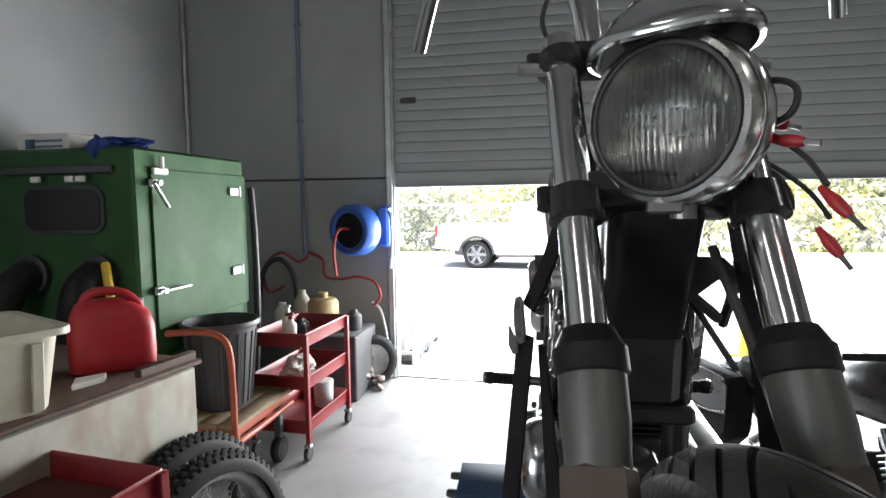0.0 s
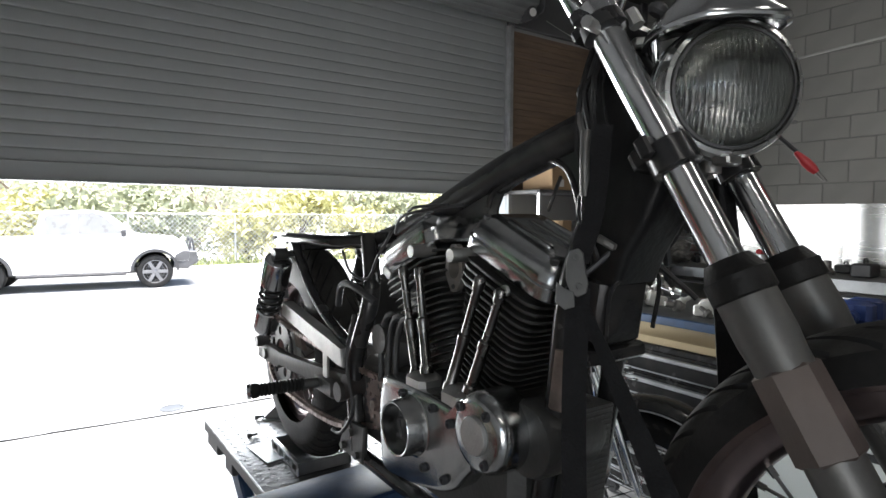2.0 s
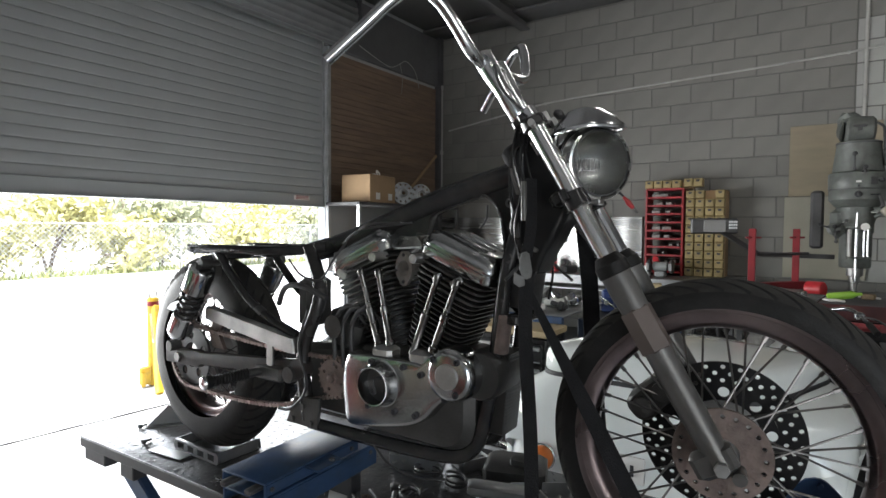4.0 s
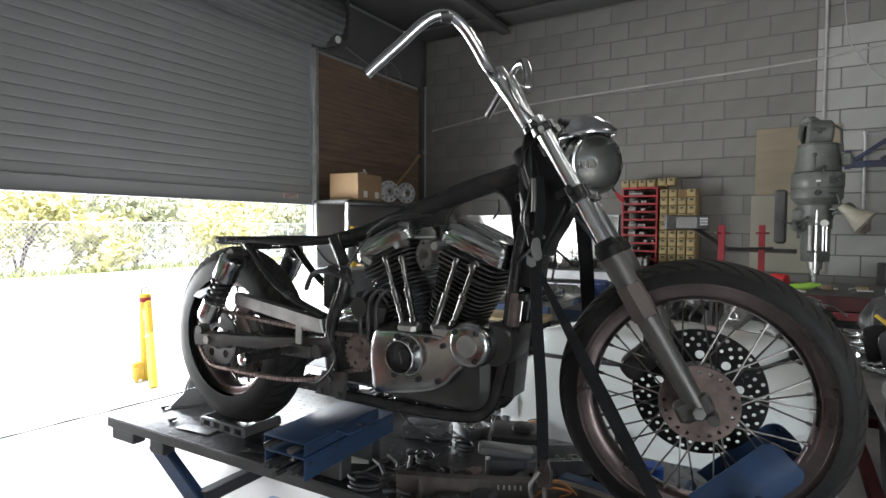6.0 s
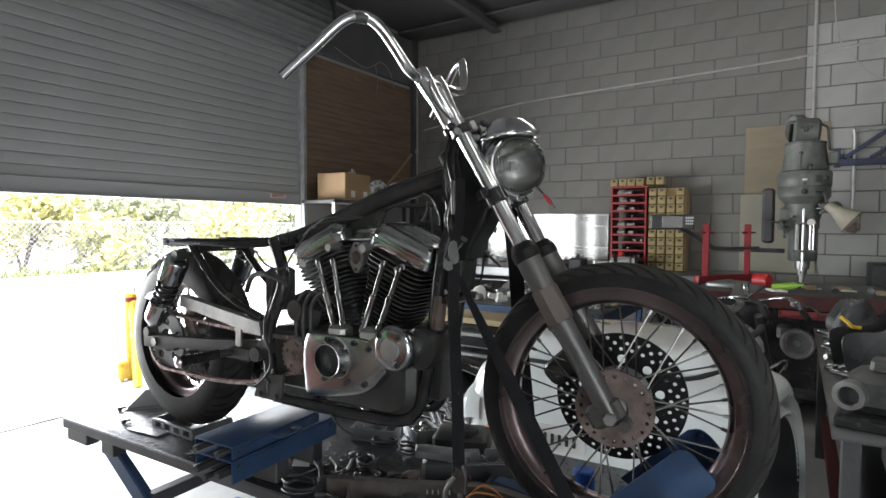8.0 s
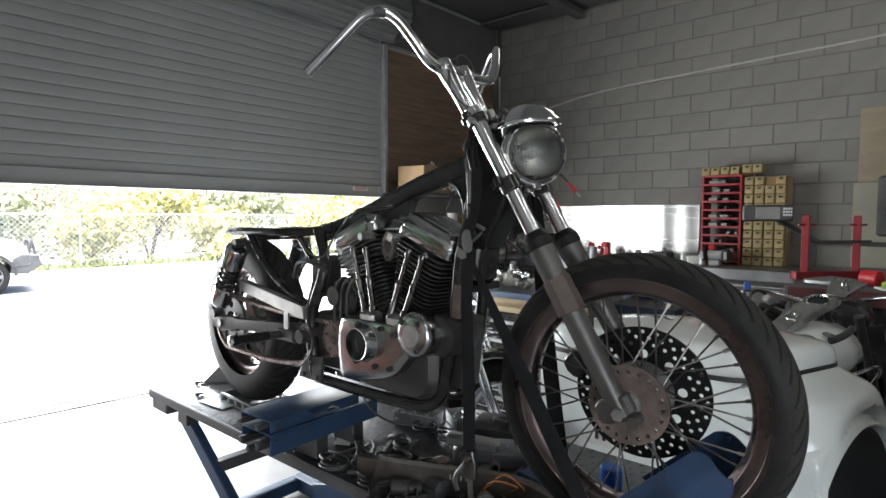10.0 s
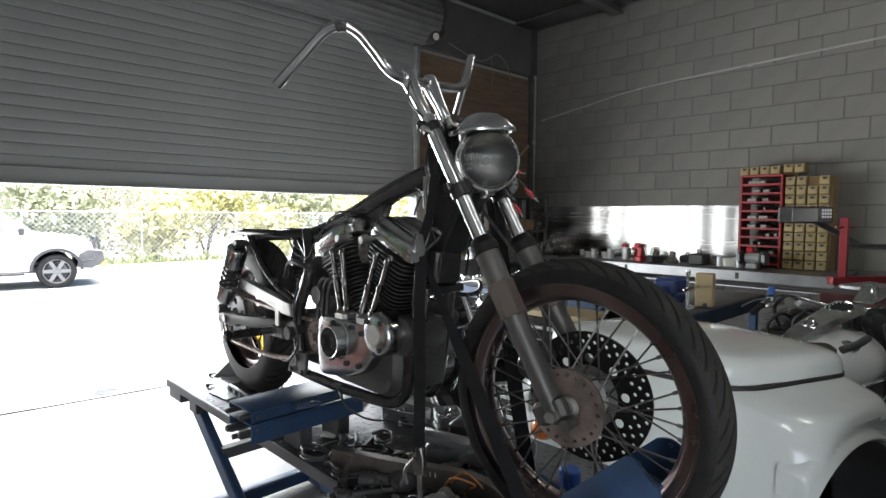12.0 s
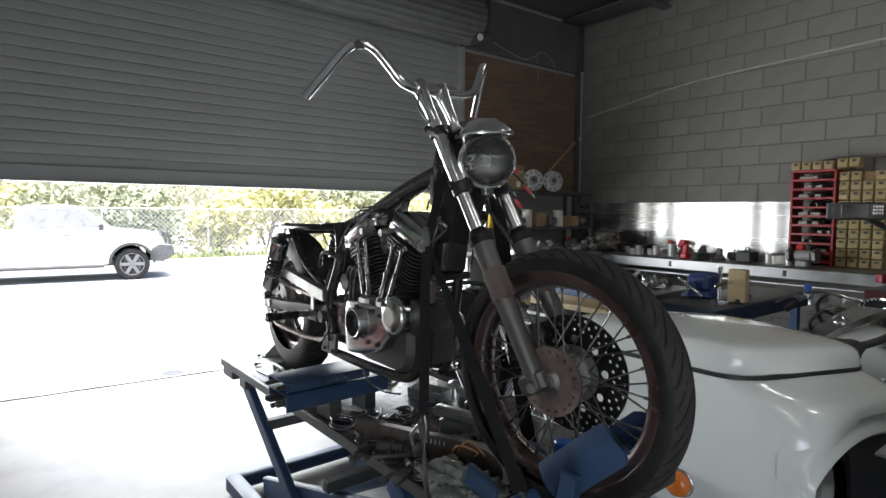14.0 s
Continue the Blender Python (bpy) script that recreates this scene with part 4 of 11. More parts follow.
part("cross_plate", bm, BLACKPAINT, fr)
bm = B()
slab(bm, [(0.0, 0.885), (-0.12, 0.885), (-0.13, 0.97), (-0.03, 0.96)], (BX - 0.118, 0, 0), (0, 1, 0), (0, 0, 1), 0.012)
for y, zz in ((-0.03, 0.9), (-0.1, 0.9), (-0.07, 0.94)): cyl(bm, (BX - 0.126, y, zz), (BX - 0.1, y, zz), 0.008, n=8)
part("foot_control_plate", bm, BLACKENG, fr)
# dark electrics packed round the steering head
bm = B()
quads(bm, [[Vector((BX - 0.012 + a, yc + b, z)) for a, b in rounded(w * 0.84, l, min(w, l) * 0.18, 6)] for z, yc, w, l in ((1.325, -0.685, 0.10, 0.05), (1.362, -0.69, 0.106, 0.07), (1.40, -0.70, 0.108, 0.10), (1.46, -0.712, 0.112, 0.14), (1.53, -0.703, 0.105, 0.135), (1.59, -0.69, 0.09, 0.10), (1.64, -0.672, 0.05, 0.055))])
part("wiring_cover", bm, mat("gloss_black_cover", (0.012, 0.012, 0.0125), 0.35, spec=0.3, vary=0.3, scale=20, bump=0.1, fine=90), bike, "black panel over the wiring behind the fork")
bm = B(); slab(bm, [(0.0, 0.02), (0.035, 0.018), (0.05, 0.004), (0.045, -0.012), (0.03, -0.006), (0.0, -0.03)], (0.055, -0.72, 1.40), (1, 0, 0), (0, 0, 1), 0.006, 0.0015); part("cover_tab", bm, BLACKPAINT, bike)
rr = random.Random(17)
for k in range(5):
    y0, x0 = -0.648 - 0.006 * k + rr.uniform(-0.004, 0.004), BX - 0.062 - 0.004 * (k % 2)
    bm = B(); tube(bm, [(x0 + 0.02, y0 - 0.01, 1.64 - 0.02 * (k % 3)), (x0, y0 - 0.012 + rr.uniform(-0.012, 0.012), 1.57), (x0 - 0.006, y0 - 0.02 + rr.uniform(-0.015, 0.015), 1.49), (x0 - 0.002, y0 - 0.018 + rr.uniform(-0.02, 0.02), 1.42), (x0 + 0.01, y0 - 0.005 + rr.uniform(-0.02, 0.02), 1.345 + rr.uniform(-0.02, 0.02))], rr.uniform(0.0022, 0.0045), 6, 5); part("loom_wire", bm, BLACKPAINT, bike)
# short grey bars, added to imitate highlights on the black wiring
for y, z, dy, dz in ((-0.652, 1.545, -0.022, -0.055), (-0.668, 1.45, -0.006, -0.05), (-0.69, 1.385, -0.03, -0.012), (-0.715, 1.372, 0.03, 0.014), (-0.70, 1.60, -0.02, -0.03), (-0.735, 1.585, -0.014, -0.02)):
    bm = B(); bar(bm, (BX - 0.066, y, z), (BX - 0.070, y + dy, z + dz), 0.008, 0.005, (1, 0, 0), 0.002); part("wire_clip", bm, FORKGREY, bike)
bm = B()
rr = random.Random(3)
for k in range(4):
    x0 = BX + rr.uniform(-0.07, 0.07)
    bm = B(); tube(bm, [(x0, -0.69 + rr.uniform(-0.03, 0.03), 1.62), (x0 + rr.uniform(-0.03, 0.03), -0.66, 1.52 + rr.uniform(-0.03, 0.03)), (x0 + rr.uniform(-0.05, 0.05), -0.68 + rr.uniform(-0.05, 0.05), 1.42), (x0 + rr.uniform(-0.06, 0.06), -0.70 + rr.uniform(-0.05, 0.06), 1.33 + rr.uniform(-0.04, 0.04))], rr.uniform(0.003, 0.007), 6, 5); part("wiring_lead", bm, BLACKPLASTIC, bike)
for pts in ([(0.07, -0.72, 1.53), (0.10, -0.77, 1.545), (0.125, -0.81, 1.52), (0.135, -0.84, 1.49)], [(0.07, -0.71, 1.51), (0.11, -0.74, 1.52), (0.15, -0.76, 1.49), (0.165, -0.78, 1.46)], [(0.08, -0.70, 1.50), (0.13, -0.72, 1.51), (0.14, -0.76, 1.47), (0.10, -0.76, 1.44)]):
    bm = B(); tube(bm, pts, 0.0026, 6, 5); part("loose_wire", bm, BLACKPLASTIC, bike)
bm = B(); tube(bm, [(0.07, -0.75, 1.58), (0.10, -0.80, 1.585), (0.118, -0.815, 1.575), (0.112, -0.82, 1.552), (0.09, -0.80, 1.54)], 0.0032, 8, 6); part("cable_loop", bm, BLACKPLASTIC, bike)
for p, q in (((0.128, -0.842, 1.489), (0.143, -0.858, 1.466)), ((0.152, -0.785, 1.452), (0.166, -0.797, 1.428)), ((0.098, -0.815, 1.532), (0.118, -0.832, 1.527)), ((0.10, -0.79, 1.552), (0.118, -0.80, 1.545))):
    p, q = Vector(p), Vector(q)
    L_ = (q - p).length * 1.05
    bm = B(); lathe(bm, p, q - p, [(0.0022, 0), (0.0032, 0.002), (0.0042, L_ * 0.25), (0.0058, L_ * 0.5), (0.0054, L_ * 0.8), (0.004, L_)], 10); wcn = part("battery_clip", bm, REDPLASTIC, bike, "red-booted crocodile clip")
    u_ = (q - p).normalized()
    for e in (-1, 1):
        bm = B(); bar(bm, p + u_ * L_ * 0.8 + Vector((0, 0.003 * e, 0)), p + u_ * L_ * 1.45 + Vector((0.001 * e, 0.0015 * e, 0)), 0.004, 0.0014, (0, 1, 0), 0.0004); part("clip_jaw", bm, SPOKE, wcn)
bm = B()
slab(bm, [(-0.595, 1.145), (-0.650, 1.145), (-0.632, 0.96), (-0.575, 0.96)], (BX - 0.053, 0, 0), (0, 1, 0), (0, 0, 1), 0.076)
oc = part("oil_cooler", bm, BLACKENG, bike, "black finned oil cooler between the downtubes")
for k in range(22):
    bm = B(); zz = 0.965 + k * 0.0083
    box(bm, (BX - 0.015, -0.643 + (1.15 - zz) * 0.105, zz), (0.074, 0.018, 0.003), ch=0.0005); part("cooler_fin", bm, BLACKENG, oc)
bm = B(); box(bm, (BX - 0.012, -0.668, 1.287), (0.092, 0.05, 0.10), pose(0, 0, 0, 8), 0.012); box(bm, (BX - 0.015, -0.665, 1.225), (0.135, 0.03, 0.022)); part("regulator_box", bm, BLACKPAINT, bike, "black box below the steering head")
bm = B(); tube(bm, [(BX - 0.06, -0.70, 1.26), (BX - 0.055, -0.708, 1.325), (BX + 0.03, -0.71, 1.333), (BX + 0.036, -0.70, 1.26)], 0.003, 8); part("regulator_guard", bm, BLACKPAINT, bike)
bm = B(); cyl(bm, (BX - 0.07, -0.645, 1.235), (BX - 0.07, -0.634, 1.15), 0.0185, n=14, ch=0.002); part("bare_patch", bm, RUST, fr, "downtube section with the paint worn to rust")

# engine
FINEDGE = mat("fin_black_with_bare_edge", (0.065, 0.065, 0.063), 0.38, 0.5, vary=0.35, scale=30, bump=0.1, fine=160)
CK = Vector((BX, -0.372, 0.985))
bm = B()
slab(bm, rounded(0.36, 0.22, 0.07, 6, -0.40, 1.02), (BX - 0.10, 0, 0), (0, 1, 0), (0, 0, 1), 0.20, 0.02)
slab(bm, [(-0.05, 0.92), (-0.05, 1.10), (-0.26, 1.12), (-0.26, 0.92)], (BX - 0.085, 0, 0), (0, 1, 0), (0, 0, 1), 0.18, 0.02)
eng = part("crankcase", bm, BLACKENG, bike, "dark engine cases")
for s, nm in ((1, "rear_cylinder"), (-1, "front_cylinder")):
    ax_ = Vector((0, s * math.sin(radians(22.5)), math.cos(radians(22.5))))
    bm = B()
    lathe(bm, CK + ax_ * 0.10, ax_, [(0.056, 0), (0.056, 0.24)], 24)
    R_ = Matrix((X1, ax_.cross(X1) * 1.0, ax_)).transposed()
    cy = part(nm, bm, BLACKENG, bike, "black finned cylinder")
    for k in range(15):
        bm = B(); h = 0.125 + k * 0.0125
        w = 0.132 + 0.033 * (k / 14)
        o_ = CK + ax_ * h
        slab(bm, rounded(w, w, 0.03, 3), o_, X1, ax_.cross(X1), 0.0035, 0.0008); part("cooling_fin", bm, FINEDGE, cy)
    for k in range(4):
        bm = B(); o_ = CK + ax_ * (0.315 + k * 0.013)
        slab(bm, rounded(0.175, 0.185, 0.03, 3), o_, X1, ax_.cross(X1), 0.005, 0.001); part("head_fin", bm, FINEDGE, cy)
    bm = B(); lathe(bm, CK + ax_ * 0.30, ax_, [(0.07, 0), (0.07, 0.07)], 24)
    part("cylinder_head", bm, BLACKENG, cy)
    bm = B()
    cc = CK + ax_ * 0.368
    def rk(w, l, h, r, off=0.0):
        return [cc + X1 * a + (ax_.cross(X1)) * (b + off) + ax_ * h for a, b in rounded(w, l, r, 5)]
    quads(bm, [rk(0.158, 0.205, 0.0, 0.03), rk(0.164, 0.212, 0.004, 0.03), rk(0.164, 0.212, 0.022, 0.03), rk(0.158, 0.206, 0.024, 0.03), rk(0.158, 0.206, 0.027, 0.03), rk(0.160, 0.208, 0.03, 0.03), rk(0.148, 0.20, 0.05, 0.03), rk(0.12, 0.17, 0.062, 0.025), rk(0.06, 0.11, 0.064, 0.02)])
    rb = part("rocker_box", bm, POLISHED, cy, "polished alloy rocker cover")
    for a in (-0.04, 0.0, 0.04):
        bm = B(); box(bm, cc + X1 * a + ax_ * 0.064, (0.012, 0.10, 0.008), R_, 0.003); part("cover_rib", bm, POLISHED, cy)
    for a, b in ((-0.06, -0.08), (-0.06, 0.08), (0.06, -0.08), (0.06, 0.08)):
        bm = B(); cyl(bm, cc + X1 * a + ax_.cross(X1) * b + ax_ * 0.04, cc + X1 * a + ax_.cross(X1) * b + ax_ * 0.06, 0.007, n=6); part("cover_bolt", bm, DARKSTEEL, cy)
# mounting bosses and inlet flange between the cylinders
for y, zz in ((-0.305, 1.347), (-0.428, 1.347)):
    bm = B(); lathe(bm, (BX - 0.112, y, zz), X1, [(0.005, 0.0), (0.011, 0.0), (0.012, 0.012), (0.012, 0.05)], 14); part("head_boss", bm, ALLOY, eng)
bm = B()
x_, y_, z_ = Vector((0, 1, 0)), Vector((0, 0, 1)), X1
half_o = [(0.0, 0.043), (0.009, 0.040), (0.015, 0.030), (0.023, 0.016), (0.026, 0.0), (0.023, -0.016), (0.015, -0.030), (0.009, -0.040)]
fl = smooth_line([(p, q, 0) for p, q in half_o + [(-p, -q) for p, q in half_o]], 3, True)
ring_o = [(p.x, p.y) for p in fl]
ring_i = [(0.016 * p.x / math.hypot(p.x, p.y), 0.019 * p.y / math.hypot(p.x, p.y)) for p in fl]
o_ = Vector((BX - 0.04, -0.355, 1.318))
quads(bm, [[o_ + x_ * a + y_ * b for a, b in ring_o], [o_ + x_ * a + y_ * b - X1 * 0.012 for a, b in ring_o], [o_ + x_ * a + y_ * b - X1 * 0.012 for a, b in ring_i], [o_ + x_ * a + y_ * b + X1 * 0.04 for a, b in ring_i]], cap=False)
part("inlet_flange", bm, mat("stained_flange_alloy", (0.27, 0.25, 0.235), 0.5, 0.6, vary=0.3, scale=30, bump=0.1), eng, "stained alloy inlet manifold flange")
# near-black plugs stand in for the dark of the two bolt holes
for e in (-1, 1):
    bm = B(); cyl(bm, o_ + y_ * 0.033 * e - X1 * 0.0135, o_ + y_ * 0.033 * e, 0.0042, n=12); part("flange_stud", bm, DARKINK, eng)
for y, a in ((-0.188, 24), (-0.536, -24)):
    bm = B(); slab(bm, rounded(0.034, 0.017, 0.006, 3), (BX - 0.097, y, 1.298), (0, math.cos(radians(a)), math.sin(radians(a))), (0, -math.sin(radians(a)), math.cos(radians(a))), 0.006, 0.001); part("head_tag", bm, ALLOY, eng, "small oval cast tag on the fins")
# polished gear cover on the right
bm = B()
prof_c = [(-0.245, 1.108), (-0.27, 1.114), (-0.33, 1.118), (-0.45, 1.118), (-0.49, 1.115), (-0.505, 1.142), (-0.545, 1.152), (-0.585, 1.142), (-0.61, 1.10), (-0.588, 1.068), (-0.54, 1.045), (-0.51, 1.02), (-0.48, 0.988), (-0.44, 0.967), (-0.38, 0.951), (-0.317, 0.940), (-0.248, 0.936), (-0.234, 0.978), (-0.229, 1.027), (-0.232, 1.07)]
pc = [sum(a) / len(prof_c) for a in zip(*prof_c)]
fine_c = smooth_line([(0, y, z) for y, z in prof_c], 5, True)
quads(bm, [[Vector((BX - 0.10 - h, pc[0] + (p.y - pc[0]) * f, pc[1] + (p.z - pc[1]) * f)) for p in fine_c] for f, h in ((1.0, 0.0), (1.0, 0.024), (0.995, 0.030), (0.98, 0.0345), (0.95, 0.0375), (0.88, 0.0395), (0.7, 0.0405), (0.3, 0.041))])
gc = part("gear_cover", bm, POLISHED, bike, "polished alloy gear cover with a round opening")
bm = B()
lathe(bm, (BX - 0.138, -0.36, 1.054), -X1, [(0.060, 0), (0.052, 0.004), (0.0485, 0.012), (0.0465, 0.036), (0.045, 0.038), (0.042, 0.037), (0.0415, 0.002)], 40, cap=False)
part("pulley_opening", bm, POLISHED, gc)
bm = B(); lathe(bm, (BX - 0.1425, -0.36, 1.054), -X1, [(0.002, 0.0), (0.0425, 0.001)], 30, cap=False); lathe(bm, (BX - 0.143, -0.36, 1.054), -X1, [(0.02, 0.0), (0.02, 0.008), (0.01, 0.01), (0.002, 0.01)], 12); part("opening_floor", bm, BLACKENG, gc)
bm = B(); tube(bm, [(BX - 0.157, -0.375, 1.071), (BX - 0.16, -0.35, 1.066), (BX - 0.158, -0.355, 1.036), (BX - 0.157, -0.34, 1.036)], 0.0035, 6); part("opening_spring", bm, BLACKPLASTIC, gc)
bm = B()
lathe(bm, (BX - 0.12, -0.552, 1.102), -X1, [(0.060, -0.03), (0.060, 0.012), (0.057, 0.024), (0.050, 0.032), (0.044, 0.034)], 40)
part("timer_housing", bm, POLISHED, gc)
bm = B(); lathe(bm, (BX - 0.1535, -0.552, 1.102), -X1, [(0.028, 0), (0.028, 0.004), (0.0265, 0.006), (0.001, 0.006)], 36); part("timer_cap", bm, ALLOY, gc, "plain round timer cap")
for y, zz in ((-0.33, 1.102), (-0.305, 1.075), (-0.425, 1.102), (-0.475, 1.092), (-0.32, 0.995), (-0.40, 0.995), (-0.46, 0.998), (-0.517, 1.134), (-0.577, 1.136), (-0.574, 1.066), (-0.54, 1.048)):
    bm = B(); lathe(bm, (BX - (0.150 if y < -0.5 and zz > 1.06 else 0.1395), y, zz), -X1, [(0.0075, 0), (0.0075, 0.006), (0.0065, 0.008), (0.004, 0.008), (0.004, 0.004), (0.001, 0.004)], 12); part("cover_screw", bm, DARKINK, gc)
bm = B()
lathe(bm, (BX - 0.105, -0.60, 1.10), X1, [(0.05, 0), (0.055, 0.01), (0.055, 0.10), (0.045, 0.12)], 24)
part("generator", bm, BLACKENG, eng)
# pushrod tubes
for (y0, z0), (y1, z1) in (((-0.255, 1.295), (-0.335, 1.125)), ((-0.312, 1.298), (-0.367, 1.14)), ((-0.492, 1.298), (-0.433, 1.128)), ((-0.543, 1.285), (-0.488, 1.14))):
    p, q = Vector((BX - 0.098, y0, z0 + 0.02)), Vector((BX - 0.115, y1, z1))
    L = (q - p).length
    bm = B(); lathe(bm, p, q - p, [(0.007, 0), (0.0095, 0.004), (0.0095, 0.02), (0.007, 0.024), (0.007, L * 0.48), (0.0105, L * 0.5), (0.0105, L * 0.56), (0.0092, L * 0.58), (0.0092, L * 0.92), (0.012, L * 0.94), (0.012, L)], 16)
    part("pushrod_tube", bm, PUSHROD, eng, "chromed pushrod tube")
for y, zz in ((-0.35, 1.118), (-0.46, 1.12)):
    bm = B(); box(bm, (BX - 0.11, y, zz), (0.05, 0.06, 0.045), None, 0.012); part("tappet_block", bm, ALLOY, eng)
hoses = [([(BX - 0.06, y, 1.16), (BX - 0.1, y + 0.03, 1.22), (BX - 0.09, y + 0.09, 1.17), (BX - 0.1, y + 0.08, 1.06)], 0.006) for y in (-0.25, -0.28, -0.31)]
hoses += [([(BX - 0.09, -0.13, 1.23), (BX - 0.11, -0.06, 1.26), (BX - 0.10, 0.02, 1.25), (BX - 0.09, 0.06, 1.20)], 0.008),
          ([(BX - 0.12, -0.09, 1.2), (BX - 0.125, -0.06, 1.1), (BX - 0.125, -0.09, 1.0), (BX - 0.125, -0.03, 0.93), (BX - 0.125, 0.02, 0.92)], 0.004),
          ([(BX - 0.06, -0.20, 1.40), (BX - 0.085, -0.27, 1.425), (BX - 0.06, -0.35, 1.43)], 0.003), ([(BX - 0.06, -0.16, 1.375), (BX - 0.09, -0.25, 1.412), (BX - 0.05, -0.38, 1.43)], 0.003),
          ([(BX - 0.105, 0.0, 1.33), (BX - 0.115, -0.06, 1.29), (BX - 0.105, -0.12, 1.28), (BX - 0.10, -0.16, 1.33), (BX - 0.09, -0.2, 1.38)], 0.003),
          ([(BX - 0.10, -0.28, 0.905), (BX - 0.12, -0.36, 0.86), (BX - 0.11, -0.44, 0.84), (BX - 0.08, -0.50, 0.84)], 0.003),
          ([(BX, -0.56, 1.47), (BX - 0.03, -0.575, 1.44), (BX - 0.02, -0.555, 1.42)], 0.003)]
for pts, r_ in hoses:
    bm = B(); tube(bm, pts, r_, 8); part("hose", bm, BLACKPLASTIC, bike)
bm = B(); box(bm, (BX - 0.04, -0.17, 1.15), (0.09, 0.12, 0.10), pose(0, 0, 0, 20), 0.025); cyl(bm, (BX - 0.1, -0.16, 1.16), (BX - 0.06, -0.16, 1.16), 0.03); part("starter_motor", bm, BLACKENG, eng)
bm = B(); box(bm, (BX + 0.02, 0.03, 1.2), (0.10, 0.05, 0.14), None, 0.012); part("battery_tray", bm, BLACKENG, bike)
# primary side bulk seen between the tubes
bm = B(); slab(bm, rounded(0.44, 0.19, 0.08, 6, -0.33, 1.0), (BX + 0.10, 0, 0), (0, 1, 0), (0, 0, 1), 0.06, 0.015); part("primary_cover", bm, POLISHED, eng)

# chain drive
SFc, SRc, XC = Vector((BX - 0.095, -0.165, 1.028)), Vector((BX - 0.085, 0.495, 0.997)), BX - 0.09
bm = B(); holed_disc(bm, SRc, X1, 0.04, 0.099, 0.006, [(0.066, 5, 0.014, 0.3)])
for k in range(46):
    a = 2 * math.pi * k / 46
    cyl(bm, SRc + Vector((-0.003, 0.097 * math.cos(a), 0.097 * math.sin(a))), SRc + Vector((0.003, 0.097 * math.cos(a), 0.097 * math.sin(a))), 0.0045, n=5)
part("rear_sprocket", bm, DARKSTEEL, bike, "drilled steel rear sprocket")
bm = B(); holed_disc(bm, SFc - X1 * 0.006, X1, 0.016, 0.048, 0.007, [(0.033, 4, 0.005, 0.4)])
for k in range(21):
    a = 2 * math.pi * k / 21
    o_, d_ = SFc - X1 * 0.006, Vector((0, math.cos(a), math.sin(a)))
    bar(bm, o_ + d_ * 0.046, o_ + d_ * 0.0565, 0.006, 0.0055, X1, 0.0015)
lathe(bm, SFc - X1 * 0.008, -X1, [(0.018, -0.004), (0.018, 0.004), (0.013, 0.006), (0.012, 0.014), (0.004, 0.016)], 6)
part("front_sprocket", bm, RUST, bike, "rusty front sprocket")
# chain links along the loop
loop = []
Rr, Rf = 0.101, 0.052
for i in range(20):
    a = radians(-95 + 190 * i / 19); loop.append(Vector((XC, SRc.y + Rr * math.cos(a), SRc.z + Rr * math.sin(a))))
loop += [Vector((XC, y, zz)) for y, zz in ((0.34, 1.088), (0.1, 1.076), (-0.1, 1.075))]
for i in range(10):
    a = radians(85 + 190 * i / 9); loop.append(Vector((XC, SFc.y + Rf * math.cos(a), SFc.z + Rf * math.sin(a))))
loop += [Vector((XC, y, zz)) for y, zz in ((-0.08, 0.955), (0.05, 0.915), (0.2, 0.898), (0.35, 0.895))]
line = smooth_line(loop, 12, True)
acc, links, last = 0.0, [], line[0]
link_bm = B()
dist = [0.0]
for a, b in zip(line, line[1:] + line[:1]): dist.append(dist[-1] + (b - a).length)
pitch, k, s_at = 0.0159, 0, 0.0
def at_len(s):
    s %= dist[-1]
    lo = 0
    while dist[lo + 1] < s: lo += 1
    a, b = line[lo % len(line)], line[(lo + 1) % len(line)]
    return a.lerp(b, (s - dist[lo]) / max(1e-9, dist[lo + 1] - dist[lo]))
nl = int(dist[-1] / pitch) // 2 * 2
for k in range(nl):
    p, q = at_len(k * dist[-1] / nl), at_len((k + 1) * dist[-1] / nl)
    off = 0.0085 if k % 2 else 0.006
    d = (q - p).normalized()
    for s in (-1, 1):
        bar(link_bm, p + X1 * off * s, q + X1 * off * s, 0.0075, 0.0016, X1, 0.0004)
        for e in (p, q): cyl(link_bm, e + X1 * (off * s - 0.0009), e + X1 * (off * s + 0.0009), 0.0066, n=8)
    cyl(link_bm, p - X1 * 0.0095, p + X1 * 0.0095, 0.0042, n=6)
part("drive_chain", link_bm, CHAIN, bike, "worn bare roller chain")
bm = B()
slab(bm, [(0.36, 1.135), (0.355, 1.172), (-0.035, 1.118), (-0.045, 1.078), (-0.02, 1.078)], (BX - 0.128, 0, 0), (0, 1, 0), (0, 0, 1), 0.03, 0.004)
slab(bm, [(0.045, 1.10), (0.07, 1.10), (0.072, 1.035), (0.06, 1.025), (0.045, 1.035)], (BX - 0.126, 0, 0), (0, 1, 0), (0, 0, 1), 0.006, 0.002)
part("chain_guard", bm, ALLOY, bike, "plain aluminium chain guard with a slotted tab")
